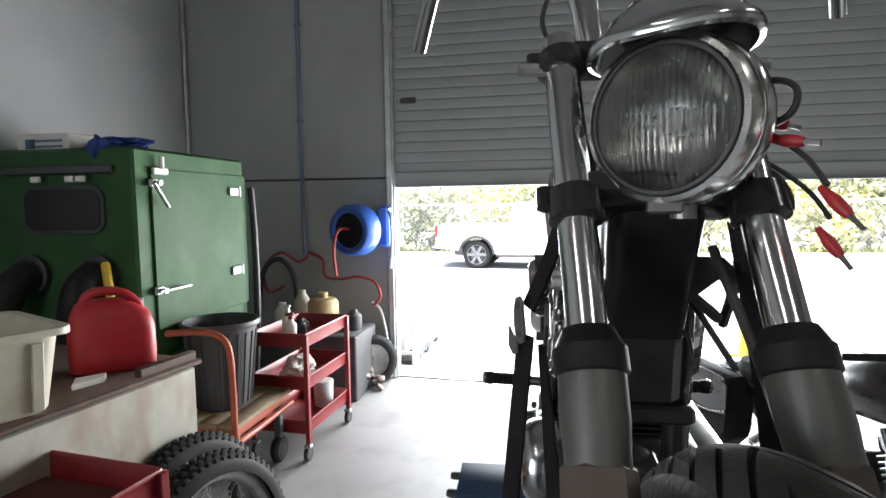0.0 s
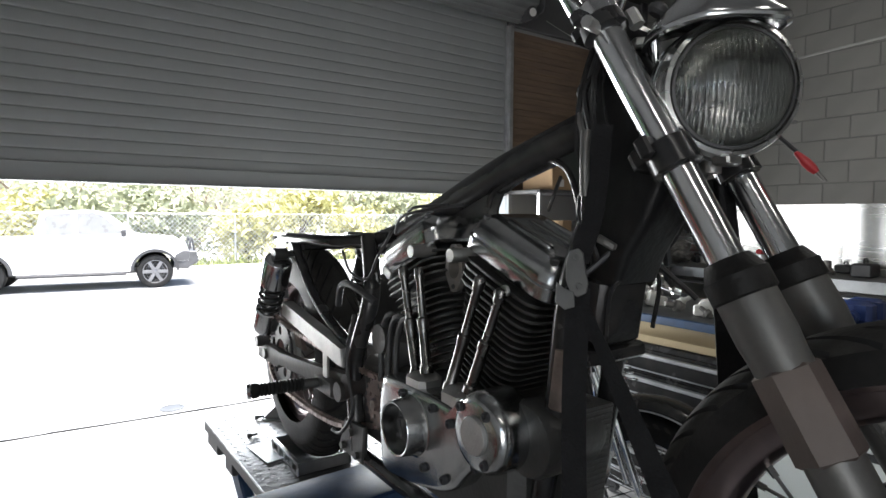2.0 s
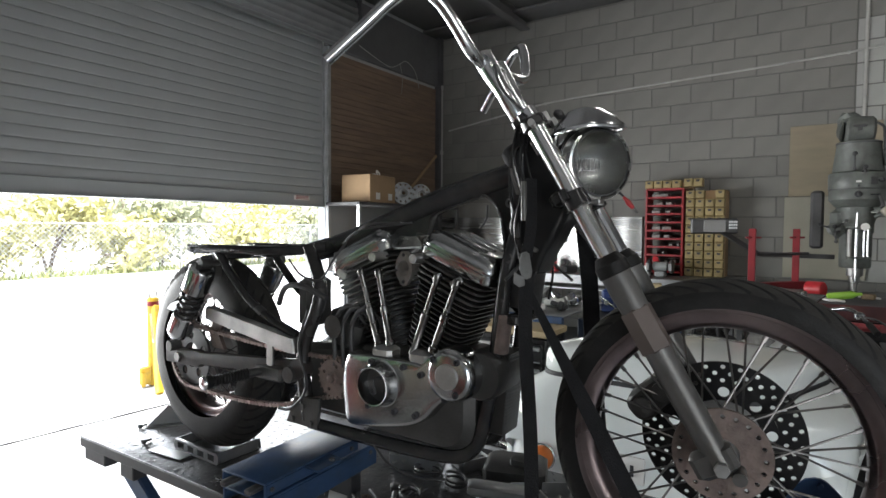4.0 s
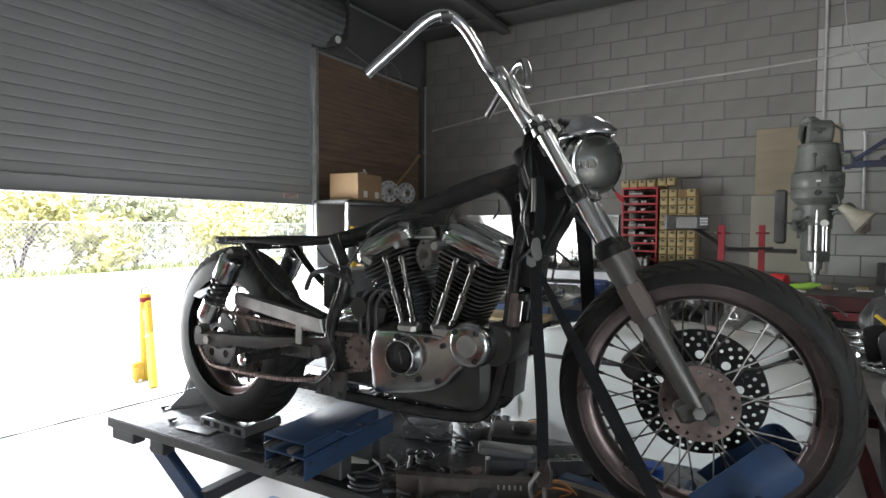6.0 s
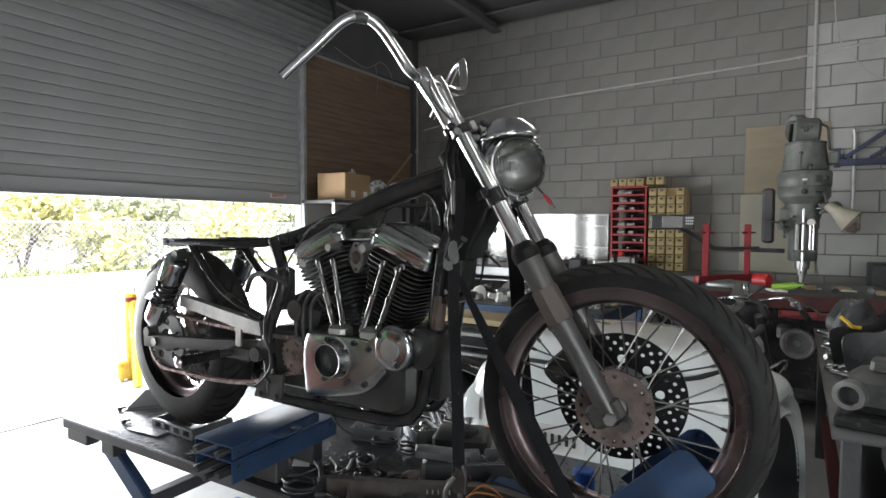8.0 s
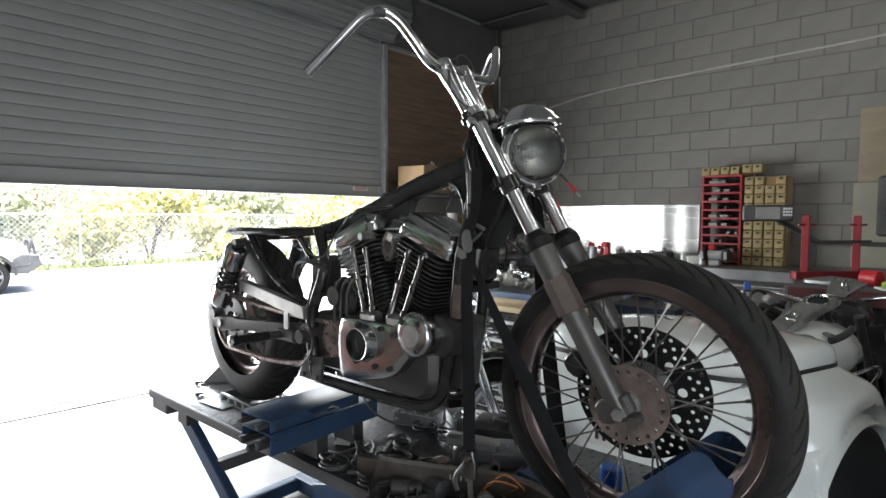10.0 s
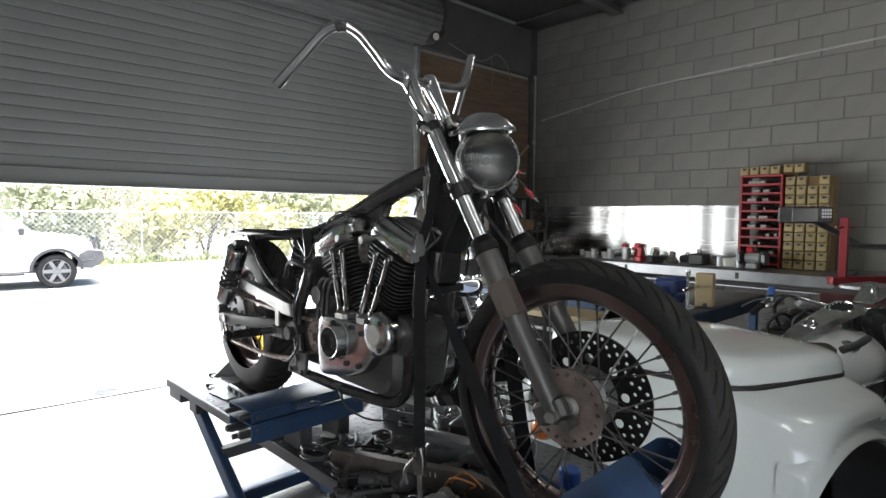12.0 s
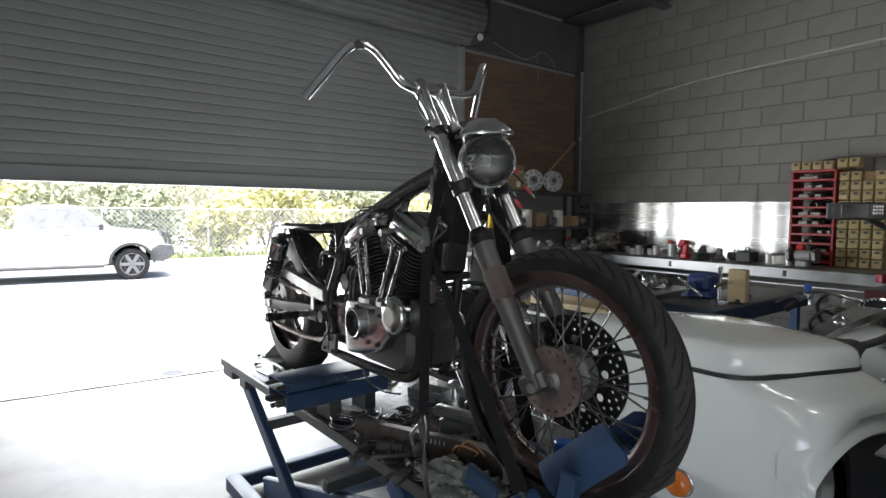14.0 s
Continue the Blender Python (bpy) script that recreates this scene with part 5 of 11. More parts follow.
# swingarm, rear wheel, shocks
SWING = mat("grimy_swingarm", (0.03, 0.027, 0.026), 0.5, vary=0.35, scale=14, bump=0.12, dirt=(0.05, 0.035, 0.03), dirt_amt=0.5)
bm = B(); cyl(bm, (BX - 0.12, -0.045, 1.035), (BX + 0.12, -0.045, 1.035), 0.028, n=18)
swa = part("swingarm", bm, SWING, bike, "grimy dark box-section swingarm")
for s in (-1, 1):
    bm = B()
    quads(bm, [[Vector((BX + s * x + a, y, z + b)) for a, b in rounded(0.024, h, 0.006, 2)] for x, y, z, h in ((0.095, -0.05, 1.036, 0.044), (0.118, 0.115, 1.0265, 0.044), (0.122, 0.38, 1.008, 0.04), (0.122, 0.39, 1.005, 0.052), (0.122, 0.565, 1.0, 0.052))])
    part("arm", bm, SWING, swa)
    bm = B(); cyl(bm, (BX + s * 0.14, 0.495, 0.999), (BX + s * 0.1, 0.495, 0.999), 0.016, n=6); part("axle_nut", bm, SPOKE, swa)
bm = B(); tyre(bm, RA, 0.325, 0.135, 0.205, n=660)
rw = part("rear_wheel", bm, RUBBER, bike, "wide black treaded tyre on a wire-spoked wheel")
bm = B(); rim_mesh(bm, RA, 0.212, 0.085); part("rim", bm, RIM, rw, "dull chrome rear rim")
for bm in spokes(RA, 0.05, 0.09, 0.192, 40, thick=0.0024): part("spoke", bm, SPOKE, rw)
bm = B(); lathe(bm, RA - X1 * 0.07, X1, [(0.02, 0), (0.05, 0.01), (0.055, 0.02), (0.035, 0.03), (0.035, 0.11), (0.055, 0.12), (0.05, 0.13), (0.02, 0.14)], 24); part("hub", bm, ALLOY, rw)
bm = B(); holed_disc(bm, RA + X1 * 0.075, X1, 0.06, 0.146, 0.006, [(0.085, 7, 0.013, 0.2), (0.108, 24, 0.0055, 0.0), (0.128, 26, 0.0055, 0.11)]); part("brake_disc", bm, DARKSTEEL, rw, "drilled rear brake disc")
for s in (-1, 1):
    p, q = Vector((BX + s * 0.138, 0.338, 1.305)), Vector((BX + s * 0.138, 0.512, 1.035))
    d = q - p; L = d.length; u = d.normalized()
    bm = B(); lathe(bm, p + u * 0.015, d, [(0.026, 0), (0.036, 0.004), (0.039, 0.01), (0.039, 0.085), (0.034, 0.09)], 22)
    sh = part("shock_absorber", bm, CHROME, bike, "chrome-shrouded shock absorber")
    bm = B(); lathe(bm, p + u * 0.195, d, [(0.032, 0), (0.036, 0.004), (0.037, 0.06), (0.034, 0.075), (0.022, 0.09)], 22); part("lower_shroud", bm, CHROME, sh)
    bm = B()
    pts = []
    x_, y_, z_ = frame_of(d)
    for i in range(61):
        a = i / 60 * 2 * math.pi * 4.5
        pts.append(p + u * (0.10 + 0.1 * i / 60) + (x_ * math.cos(a) + y_ * math.sin(a)) * 0.031)
    tube(bm, pts, 0.0056, 6, 1); part("spring", bm, BLACKPAINT, sh)
    bm = B(); cyl(bm, p + u * 0.05, p + u * 0.26, 0.02, n=14)
    for e in (p, q): cyl(bm, e - X1 * 0.018, e + X1 * 0.018, 0.017, n=14)
    cyl(bm, p - X1 * 0.05 * s * -1 * -1, p, 0.009, n=8)
    part("damper", bm, BLACKENG, sh)
bm = B(); slab(bm, [(0.64, 1.135), (0.62, 1.155), (0.56, 1.175), (0.50, 1.185), (0.49, 1.16), (0.55, 1.15), (0.60, 1.128)], (BX - 0.09, 0, 0), (0, 1, 0), (0, 0, 1), 0.03, 0.006); part("caliper_tab", bm, GALV, bike)
bm = B(); slab(bm, [(0.32, 1.13), (0.38, 1.15), (0.42, 1.08), (0.40, 1.03), (0.34, 1.03), (0.37, 1.08)], (BX - 0.075, 0, 0), (0, 1, 0), (0, 0, 1), 0.012, 0.003); part("torque_bracket", bm, RUST, bike)
# footpegs
for s in (-1, 1):
    bm = B(); cyl(bm, (BX + s * 0.115, 0.09, 1.012), (BX + s * 0.165, 0.105, 1.010), 0.012, n=10); box(bm, (BX + s * 0.115, 0.07, 1.012), (0.03, 0.12, 0.045), None, 0.012); cyl(bm, (BX + s * 0.13, -0.02, 1.018), (BX + s * 0.1, -0.02, 1.018), 0.022)
    fp = part("footpeg", bm, BLACKENG, bike, "ribbed rubber footpeg")
    bm = B(); lathe(bm, (BX + s * 0.16, 0.105, 1.010), (s, 0.16, -0.02), [(0.012, 0)] + [(0.0165 - 0.003 * (k % 2), 0.004 + k * 0.0042) for k in range(25)] + [(0.0175, 0.112), (0.0175, 0.118), (0.01, 0.12)], 16); part("peg_rubber", bm, RUBBER, fp)
    bm = B(); lathe(bm, (BX + s * 0.279, 0.124, 1.0076), (s, 0.16, -0.02), [(0.017, 0), (0.019, 0.003), (0.016, 0.009), (0.001, 0.012)], 16); part("peg_end", bm, CHROME, fp)

# ---- the lift under the bike ----
LZ = 0.655
LT = Matrix.Translation((0.175, 0, 0)) @ pose(0, 0, 0, 0, 0, 1.6)
lift = thing("motorcycle_lift", Matrix.Translation((0.175, -0.2, 0)), "blue scissor motorcycle lift table with an oily tread-plate top", "lift table")
def lp(x, y, z): return LT @ Vector((x, y, z))
bm = B(); box(bm, (0, -0.04, LZ - 0.004), (0.66, 2.12, 0.008), ch=0.002); bm.transform(LT); top = part("deck", bm, PLATE, lift, "oily steel tread plate deck")
bm = B()
rr = random.Random(9)
for i in range(17):
    for j in range(64):
        x, y = -0.31 + i * 0.039, -1.54 + j * 0.04 + (0.02 if i % 2 else 0)
        if y > 1.0 or y < -1.08: continue
        a = 45 if (i + j) % 2 else -45
        box(bm, (x, y, LZ + 0.0002), (0.015, 0.0035, 0.0012), pose(0, 0, 0, 0, 0, a), 0.0005)
bm.transform(LT); tagged(part("tread_pattern", bm, PLATE, top), kind="stuff")
bm = B()
for s in (-1, 1): box(bm, (s * 0.325, -0.04, LZ - 0.022), (0.012, 2.12, 0.036), ch=0.003)
for y in (1.015, -1.095): box(bm, (0, y, LZ - 0.022), (0.65, 0.012, 0.036), ch=0.003)
for y in (0.6, 0.0, -0.6): box(bm, (0, y, LZ - 0.026), (0.63, 0.04, 0.034), ch=0.003)
box(bm, (-0.30, 0.93, LZ - 0.06), (0.05, 0.14, 0.05)); box(bm, (-0.30, 0.72, LZ - 0.06), (0.05, 0.08, 0.06))
bm.transform(LT); part("side_rail", bm, DARKSTEEL, lift)
for s in (-1, 1):
    bm = B(); bar(bm, lp(s * 0.29, 0.78, LZ - 0.06), lp(s * 0.29, 0.02, 0.07), 0.07, 0.035, (1, 0, 0), 0.006); part("scissor_arm", bm, BLUE, lift, "blue box-section scissor arm")
    bm = B(); bar(bm, lp(s * 0.25, -1.0, LZ - 0.07), lp(s * 0.25, 0.62, 0.1), 0.09, 0.035, (1, 0, 0), 0.006); part("scissor_arm", bm, BLUE, lift, "blue box-section scissor arm")
    bm = B(); bar(bm, lp(s * 0.29, -0.52, LZ - 0.07), lp(s * 0.29, -1.2, 0.08), 0.07, 0.035, (1, 0, 0), 0.006); part("scissor_arm", bm, BLUE, lift, "blue box-section scissor arm")
    bm = B(); box(bm, (s * 0.33, -0.28, 0.05), (0.07, 2.3, 0.08), ch=0.008); bm.transform(LT); part("base_rail", bm, BLUE, lift)
bm = B()
for y in (0.85, 0.02, -0.6, -1.35):
    bm = B(); box(bm, (0, y, 0.05), (0.64, 0.07, 0.06), ch=0.008); bm.transform(LT); part("base_cross_member", bm, BLUE, lift)
for y, z in ((0.52, 0.44), (-0.06, 0.38)):
    bm = B(); bar(bm, lp(-0.29, y, z), lp(0.29, y, z), 0.045, 0.045); part("tie_bar", bm, DARKSTEEL, lift)
bm = B(); cyl(bm, lp(0.0, 0.35, 0.12), lp(0.0, -0.2, 0.42), 0.04, n=20, ch=0.006); ram = part("hydraulic_ram", bm, BLUE, lift)
bm = B(); cyl(bm, lp(0.0, -0.2, 0.42), lp(0.0, -0.5, 0.58), 0.018, n=16); part("ram_rod", bm, CHROME, ram)
# wheel chock jaws clamping the front tyre
wc = thing("wheel_chock", Matrix.Translation((0.05, -1.15, LZ)), "blue wheel clamp holding the front tyre on the lift", "wheel clamp")
for s, nm in ((-1, "jaw"), (1, "jaw")):
    xx = -0.062 if s < 0 else 0.125
    A0, B0, B1, A1 = Vector((0.0, -1.05, 0.81)), Vector((0.042, -1.205, 0.956)), Vector((0.048, -1.275, 0.885)), Vector((0.008, -1.12, 0.735))
    off = Vector((-0.008 if s < 0 else 0.118, 0, 0))
    bm = B(); rings = []
    for k in range(13):
        t = k / 12
        bow = Vector((s * 0.018 * math.sin(math.pi * t), 0, 0)); end = 1 - 0.10 * abs(2 * t - 1) ** 5
        a, b = A0.lerp(A1, t) + off + bow, A0.lerp(A1, t).lerp(B0.lerp(B1, t), end) + off + bow
        ch_ = [a.lerp(b, q / 6) + Vector((s * 0.004 * math.sin(math.pi * q / 6), 0, 0)) for q in range(7)]
        rings.append(ch_ + [p_ + Vector((s * 0.007, 0, 0)) for p_ in ch_[::-1]])
    quads(bm, rings)
    for yy, zz in ((-1.215, 0.93), (-1.255, 0.895), (-1.09, 0.80)):
        xx_ = off.x + 0.02 + (-1.12 - yy) * 0.25
        cyl(bm, (xx_, yy, zz), (xx_ + s * 0.016, yy, zz), 0.005, n=8)
    part(nm, bm, BLUE, wc, "curved blue jaw plate")
    bm = B(); bar(bm, (xx + s * 0.01, -1.16, LZ + 0.01), (xx + s * 0.01, -1.2, 0.86), 0.04, 0.03, (1, 0, 0)); part("jaw_post", bm, BLUE, wc)
    bm = B(); box(bm, (xx + s * 0.02 - 0.01, -0.93, LZ + 0.075), (0.02, 0.11, 0.06), pose(0, 0, 0, 14), 0.008); part("side_plate", bm, BLUE, wc)
bm = B(); box(bm, (0.06, -1.14, LZ + 0.016), (0.32, 0.42, 0.03), ch=0.004); cyl(bm, (-0.1, -1.02, LZ + 0.06), (0.26, -1.02, LZ + 0.06), 0.014); part("base_plate", bm, BLUE, wc)
bm = B(); bar(bm, (0.155, -0.70, LZ + 0.03), (0.10, -1.0, LZ + 0.03), 0.05, 0.05, (0, 0, 1), 0.006); part("base_beam", bm, BLUE, wc)
bm = B(); cyl(bm, (0.22, -0.93, LZ + 0.03), (0.22, -0.93, LZ + 0.11), 0.028, n=20, ch=0.004); part("roller", bm, BLUEBRIGHT, wc, "pale blue roller")
# rear wheel shoe
shoe = thing("wheel_shoe", Matrix.Translation((BX, 0.5, LZ)), "grey pressed-steel shoe under the rear tyre", "wheel shoe")
bm = B()
box(bm, (BX, 0.49, LZ + 0.002), (0.166, 0.23, 0.003), ch=0.001)
for s_ in (-1, 1):
    box(bm, (BX + s_ * 0.081, 0.49, LZ + 0.005), (0.003, 0.24, 0.008), ch=0.001); box(bm, (BX + s_ * 0.081, 0.49, LZ + 0.032), (0.003, 0.24, 0.008), ch=0.001)
    for k in range(5): box(bm, (BX + s_ * 0.081, 0.376 + k * 0.057, LZ + 0.018), (0.003, 0.022, 0.024), ch=0.001)
    box(bm, (BX + s_ * 0.076, 0.49, LZ + 0.0355), (0.010, 0.24, 0.003), ch=0.001)
part("tray", bm, BENCHSTEEL, shoe, "slotted pressed tray")
for y in (0.375, 0.605):
    bm = B(); box(bm, (BX, y, LZ + 0.02), (0.156, 0.004, 0.036), ch=0.001); part("stop", bm, BENCHSTEEL, shoe)
bm = B(); slab(bm, [(0, 0), (0.16, 0.0), (0.16, 0.05), (0, 0.045)], (-0.125, 0.66, LZ + 0.003), (0.12, -1, 0), (1, 0.12, 0), 0.003, 0.0005); solo("packing_plate", bm, GALV, "thin bright packing plate lying beside the rear tyre", "plate", base=(-0.1, 0.6, LZ))
# blue frame jack lying across the lift under the engine
jk = thing("frame_jack", Matrix.Translation((-0.12, -0.08, LZ)), "flat blue two-piece frame jack lying across the lift", "jack")
JM = Matrix.Translation((-0.10, -0.082, 0)) @ pose(0, 0, 0, 0, 0, 3)
for zt, hh, x0, x1, w in ((0.832, 0.028, -0.20, 0.13, 0.150), (0.792, 0.056, -0.20, 0.215, 0.146)):
    bm = B()
    box(bm, ((x0 + x1) / 2, 0, zt - 0.003), (x1 - x0, w, 0.006), ch=0.0015)
    for s in (-1, 1): box(bm, ((x0 + x1) / 2, s * (w / 2 - 0.003), zt - hh / 2 - 0.006), (x1 - x0, 0.006, hh), ch=0.0015)
    bm.transform(JM); ch_ = part("channel", bm, BLUE, jk, "blue steel channel with open ends")
    for s in (-1, 1):
        bm = B(); box(bm, ((x0 + x1) / 2 - 0.015, s * 0.042, zt - hh * 0.55 - 0.004), (x1 - x0 + 0.02, 0.02, min(0.02, hh * 0.5)), ch=0.003); bm.transform(JM); part("slide_bar", bm, DARKSTEEL, ch_)
    for x in (x0 + 0.02, x1 - 0.03):
        bm = B(); cyl(bm, (x, -w / 2 - 0.005, zt - 0.02), (x, -w / 2, zt - 0.02), 0.006, n=6); bm.transform(JM); part("bolt_head", bm, DARKSTEEL, ch_)
bm = B(); slab(bm, rounded(0.09, 0.07, 0.01, 3), (-0.03, -0.085, 0.822), (1, 0, 0), (0, 1, 0.1), 0.006, 0.001); bm.transform(JM); lg = part("lug_plate", bm, BLUE, jk)
bm = B(); cyl(bm, (-0.01, -0.105, 0.824), (-0.01, -0.105, 0.830), 0.008, n=12); bm.transform(JM); part("lug_hole", bm, DARKINK, lg)
for x in (0.0, 0.15):
    bm = B(); box(bm, (x, 0, (LZ + 0.75) / 2), (0.05, 0.10, 0.75 - LZ), ch=0.004); bm.transform(JM); part("foot", bm, DARKSTEEL, jk)
bm = B(); cyl(bm, (-0.215, 0.02, 0.735), (0.1, 0.02, 0.735), 0.009, n=12); bm.transform(JM); part("jack_screw", bm, DARKSTEEL, jk)

# tie-down straps
def strap(name, pts, wide, up, label):
    th = thing(name, Matrix.Translation(pts[-1]), label, "strap", "tie-down straps")
    bm = B(); tube(bm, pts, 0, k=6, flat=(wide, 0.003, up)); part("webbing", bm, STRAP, th)
    for e, q in ((pts[0], pts[1]), (pts[-1], pts[-2])):
        e, q = Vector(e), Vector(q); d = (e - q).normalized()
        bm = B(); bar(bm, e - d * 0.05, e, wide * 1.05, 0.007, up, 0.002); part("stitched_end", bm, STRAP, th)
    bm = B(); tube(bm, [e + d * 0.0, e + d * 0.02 + Vector((0.008, 0, 0)), e + d * 0.035, e + d * 0.03 - Vector((0.012, 0, 0))], 0.004, 8); part("hook", bm, GALV, th)
    return th
s1 = thing("tie_down_strap", Matrix.Translation((-0.14, -0.80, LZ)), "black webbing tie-down with a steel ratchet, hooked to the lift edge", "strap", "tie-down straps")
bm = B(); tube(bm, [(-0.06, -0.71, 1.52), (-0.09, -0.725, 1.42), (-0.115, -0.725, 1.36)], 0, k=4, flat=(0.022, 0.004, (0.65, -0.75, 0.1))); tube(bm, [(-0.118, -0.728, 1.33), (-0.13, -0.735, 1.2), (-0.145, -0.755, 1.02), (-0.155, -0.765, 0.86)], 0, k=4, flat=(0.027, 0.003, (0.65, -0.75, 0))); part("webbing", bm, STRAP, s1)
bm = B(); BU = Vector((0.5, -0.86, 0)).normalized()
slab(bm, [(-0.006, 0.027), (0.003, 0.030), (0.009, 0.025), (0.011, 0.012), (0.015, -0.009), (0.013, -0.020), (0.004, -0.025), (-0.004, -0.021), (-0.010, -0.006), (-0.010, 0.014)], (-0.124, -0.728, 1.345), BU, (0, 0, 1), 0.004, 0.0012)
slab(bm, [(-0.012, -0.009), (-0.003, -0.016), (0.008, -0.019), (0.009, -0.036), (-0.002, -0.040), (-0.013, -0.032)], (-0.130, -0.722, 1.345), BU, (0, 0, 1), 0.003, 0.001)
for du, dz in ((0.0015, 0.020), (0.005, -0.013)):
    q = Vector((-0.1285, -0.7305, 1.345)) + BU * du + Vector((0, 0, dz)); nrm = Vector((-0.86, -0.5, 0))
    lathe(bm, q - nrm * 0.002, nrm, [(0.0032, 0), (0.0044, 0.001), (0.0044, 0.003), (0.0024, 0.0035), (0.0024, 0.0005)], 12, cap=False)
part("buckle", bm, mat("buckle_steel", (0.15, 0.153, 0.15), 0.6, 0.2, vary=0.3), s1, "grey steel cam buckle")
bm = B(); slab(bm, [(-0.018, -0.03), (0.012, -0.034), (0.02, -0.01), (0.016, 0.03), (-0.01, 0.034), (-0.02, 0.008)], (-0.162, -0.768, 0.845), (0, 1, 0), (0, 0, 1), 0.012, 0.003); cyl(bm, (-0.168, -0.768, 0.862), (-0.146, -0.768, 0.862), 0.007); tube(bm, [(-0.165, -0.76, 0.85), (-0.18, -0.745, 0.82), (-0.178, -0.75, 0.79)], 0.005, 8); tube(bm, [(-0.156, -0.768, 0.82), (-0.158, -0.775, 0.76), (-0.158, -0.78, 0.70), (-0.15, -0.78, 0.655), (-0.14, -0.775, 0.64), (-0.13, -0.77, 0.66)], 0.006, 8); part("hook", bm, SPOKE, s1, "steel hook and ratchet")
bm = B(); tube(bm, [(-0.088, -0.708, 1.435), (-0.091, -0.709, 1.475), (-0.085, -0.705, 1.512)], 0.0058, 10, 4); part("strap_hook", bm, FORKGREY, s1, "dull steel strap hook")
s2 = thing("tie_down_strap", Matrix.Translation((-0.05, -1.05, LZ)), "black webbing strap slanting forward to the wheel clamp", "strap", "tie-down straps")
bm = B(); rings = []
for f in [k / 14 for k in range(15)]:      # it twists from edge-on at the buckle to flat at the wheel
    p = Vector((-0.100, -0.715, 1.315)).lerp(Vector((-0.044, -1.02, 0.735)), f); w = Vector((0.6, -0.8, 0)) * (0.006 + 0.012 * min(1.0, f * 2.2)); h = Vector((0.8, 0.6, 0)) * 0.0016
    rings.append([p - w - h, p + w - h, p + w + h, p - w + h])
quads(bm, rings); part("webbing", bm, STRAP, s2)
bm = B(); bar(bm, rings[-1][0].lerp(rings[-1][2], 0.5) + Vector((0, 0.028, 0.05)), rings[-1][0].lerp(rings[-1][2], 0.5), 0.04, 0.007, (0.8, 0.6, 0), 0.002); part("stitched_end", bm, STRAP, s2)
bm = B(); tube(bm, [(-0.044, -1.02, 0.735), (-0.044, -1.035, 0.71), (-0.04, -1.04, 0.69), (-0.034, -1.03, 0.70)], 0.005, 8); part("hook", bm, FORKGREY, s2)
strap("tie_down_strap", [(0.10, -0.76, 1.46), (0.125, -0.77, 1.3), (0.15, -0.775, 1.1), (0.20, -0.78, 0.85), (0.25, -0.78, 0.66)], 0.04, (0.7, -0.7, 0), "black webbing strap down the far side of the fork")

# ---- parts and tools lying on the lift ----
tray_g = "parts trays on the lift"
def open_tray(name, c, w, l, h, rz, material, label, cat, group=""):
    M = Matrix.Translation(c) @ pose(0, 0, 0, 0, 0, rz)
    th = thing(name, Matrix.Translation(c), label, cat, group)
    bm = B(); t = 0.003
    quads(bm, [[Vector((a, b, zz)) for a, b in rounded(w + g, l + g, 0.006, 2)] for g, zz in ((-0.006, 0.0), (0, 0.002), (0.004, h), (-0.002, h), (-0.008, 0.004))])
    bm.transform(M); part("tray", bm, material, th)
    return th, M
rr = random.Random(21)
for c, w, l, h, rz in (((0.31, -0.15, LZ), 0.085, 0.16, 0.045, 18), ((0.41, -0.275, LZ), 0.09, 0.12, 0.04, -30), ((0.30, -0.62, LZ), 0.12, 0.22, 0.045, 35)):
    th, M = open_tray("parts_tray", c, w, l, h, rz, GALV, "open steel tray holding loose bolts", "tray", tray_g)
    bm = B()
    for k in range(22):
        p = Vector((rr.uniform(-w * 0.4, w * 0.4), rr.uniform(-l * 0.42, l * 0.42), rr.uniform(0.008, 0.035))); d = Vector((rr.gauss(0, 1), rr.gauss(0, 1), rr.gauss(0, 0.4))).normalized() * rr.uniform(0.012, 0.028)
        cyl(bm, p - d, p + d, rr.uniform(0.002, 0.004), n=6); cyl(bm, p + d, p + d * 1.2, 0.0065, n=6)
    bm.transform(M); part("bolts", bm, ALLOY, th, "heap of loose bolts")
def spanner(p, q, w):
    p, q = Vector(p), Vector(q)
    bm = B(); d = (q - p).normalized()
    bar(bm, p, q, w * 0.55, 0.005, (0, 0, 1), 0.0015)
    lathe(bm, q - Vector((0, 0, 0.0035)), (0, 0, 1), [(w * 0.35, 0), (w * 0.75, 0), (w * 0.75, 0.007), (w * 0.35, 0.007), (w * 0.35, 0)], 14, cap=False)
    sd = Vector((-d.y, d.x, 0))
    for s in (-1, 1): bar(bm, p + sd * s * w * 0.3, p - d * w * 1.1 + sd * s * w * 0.55, w * 0.4, 0.007, (0, 0, 1), 0.002)
    return solo("spanner", bm, CHROME, "chrome combination spanner lying on the deck", "spanner", "tools on the lift", base=p)
z0 = LZ + 0.006
for p, q, w in (((-0.08, -0.155, z0), (0.045, -0.165, z0), 0.02), ((-0.06, -0.20, z0), (0.06, -0.23, z0), 0.018), ((-0.12, -0.47, z0), (-0.02, -0.36, z0), 0.02), ((-0.125, 0.26, z0), (-0.09, 0.10, z0), 0.02), ((-0.04, -0.55, z0 + 0.006), (-0.11, -0.34, z0 + 0.006), 0.016)):
    spanner(p, q, w)
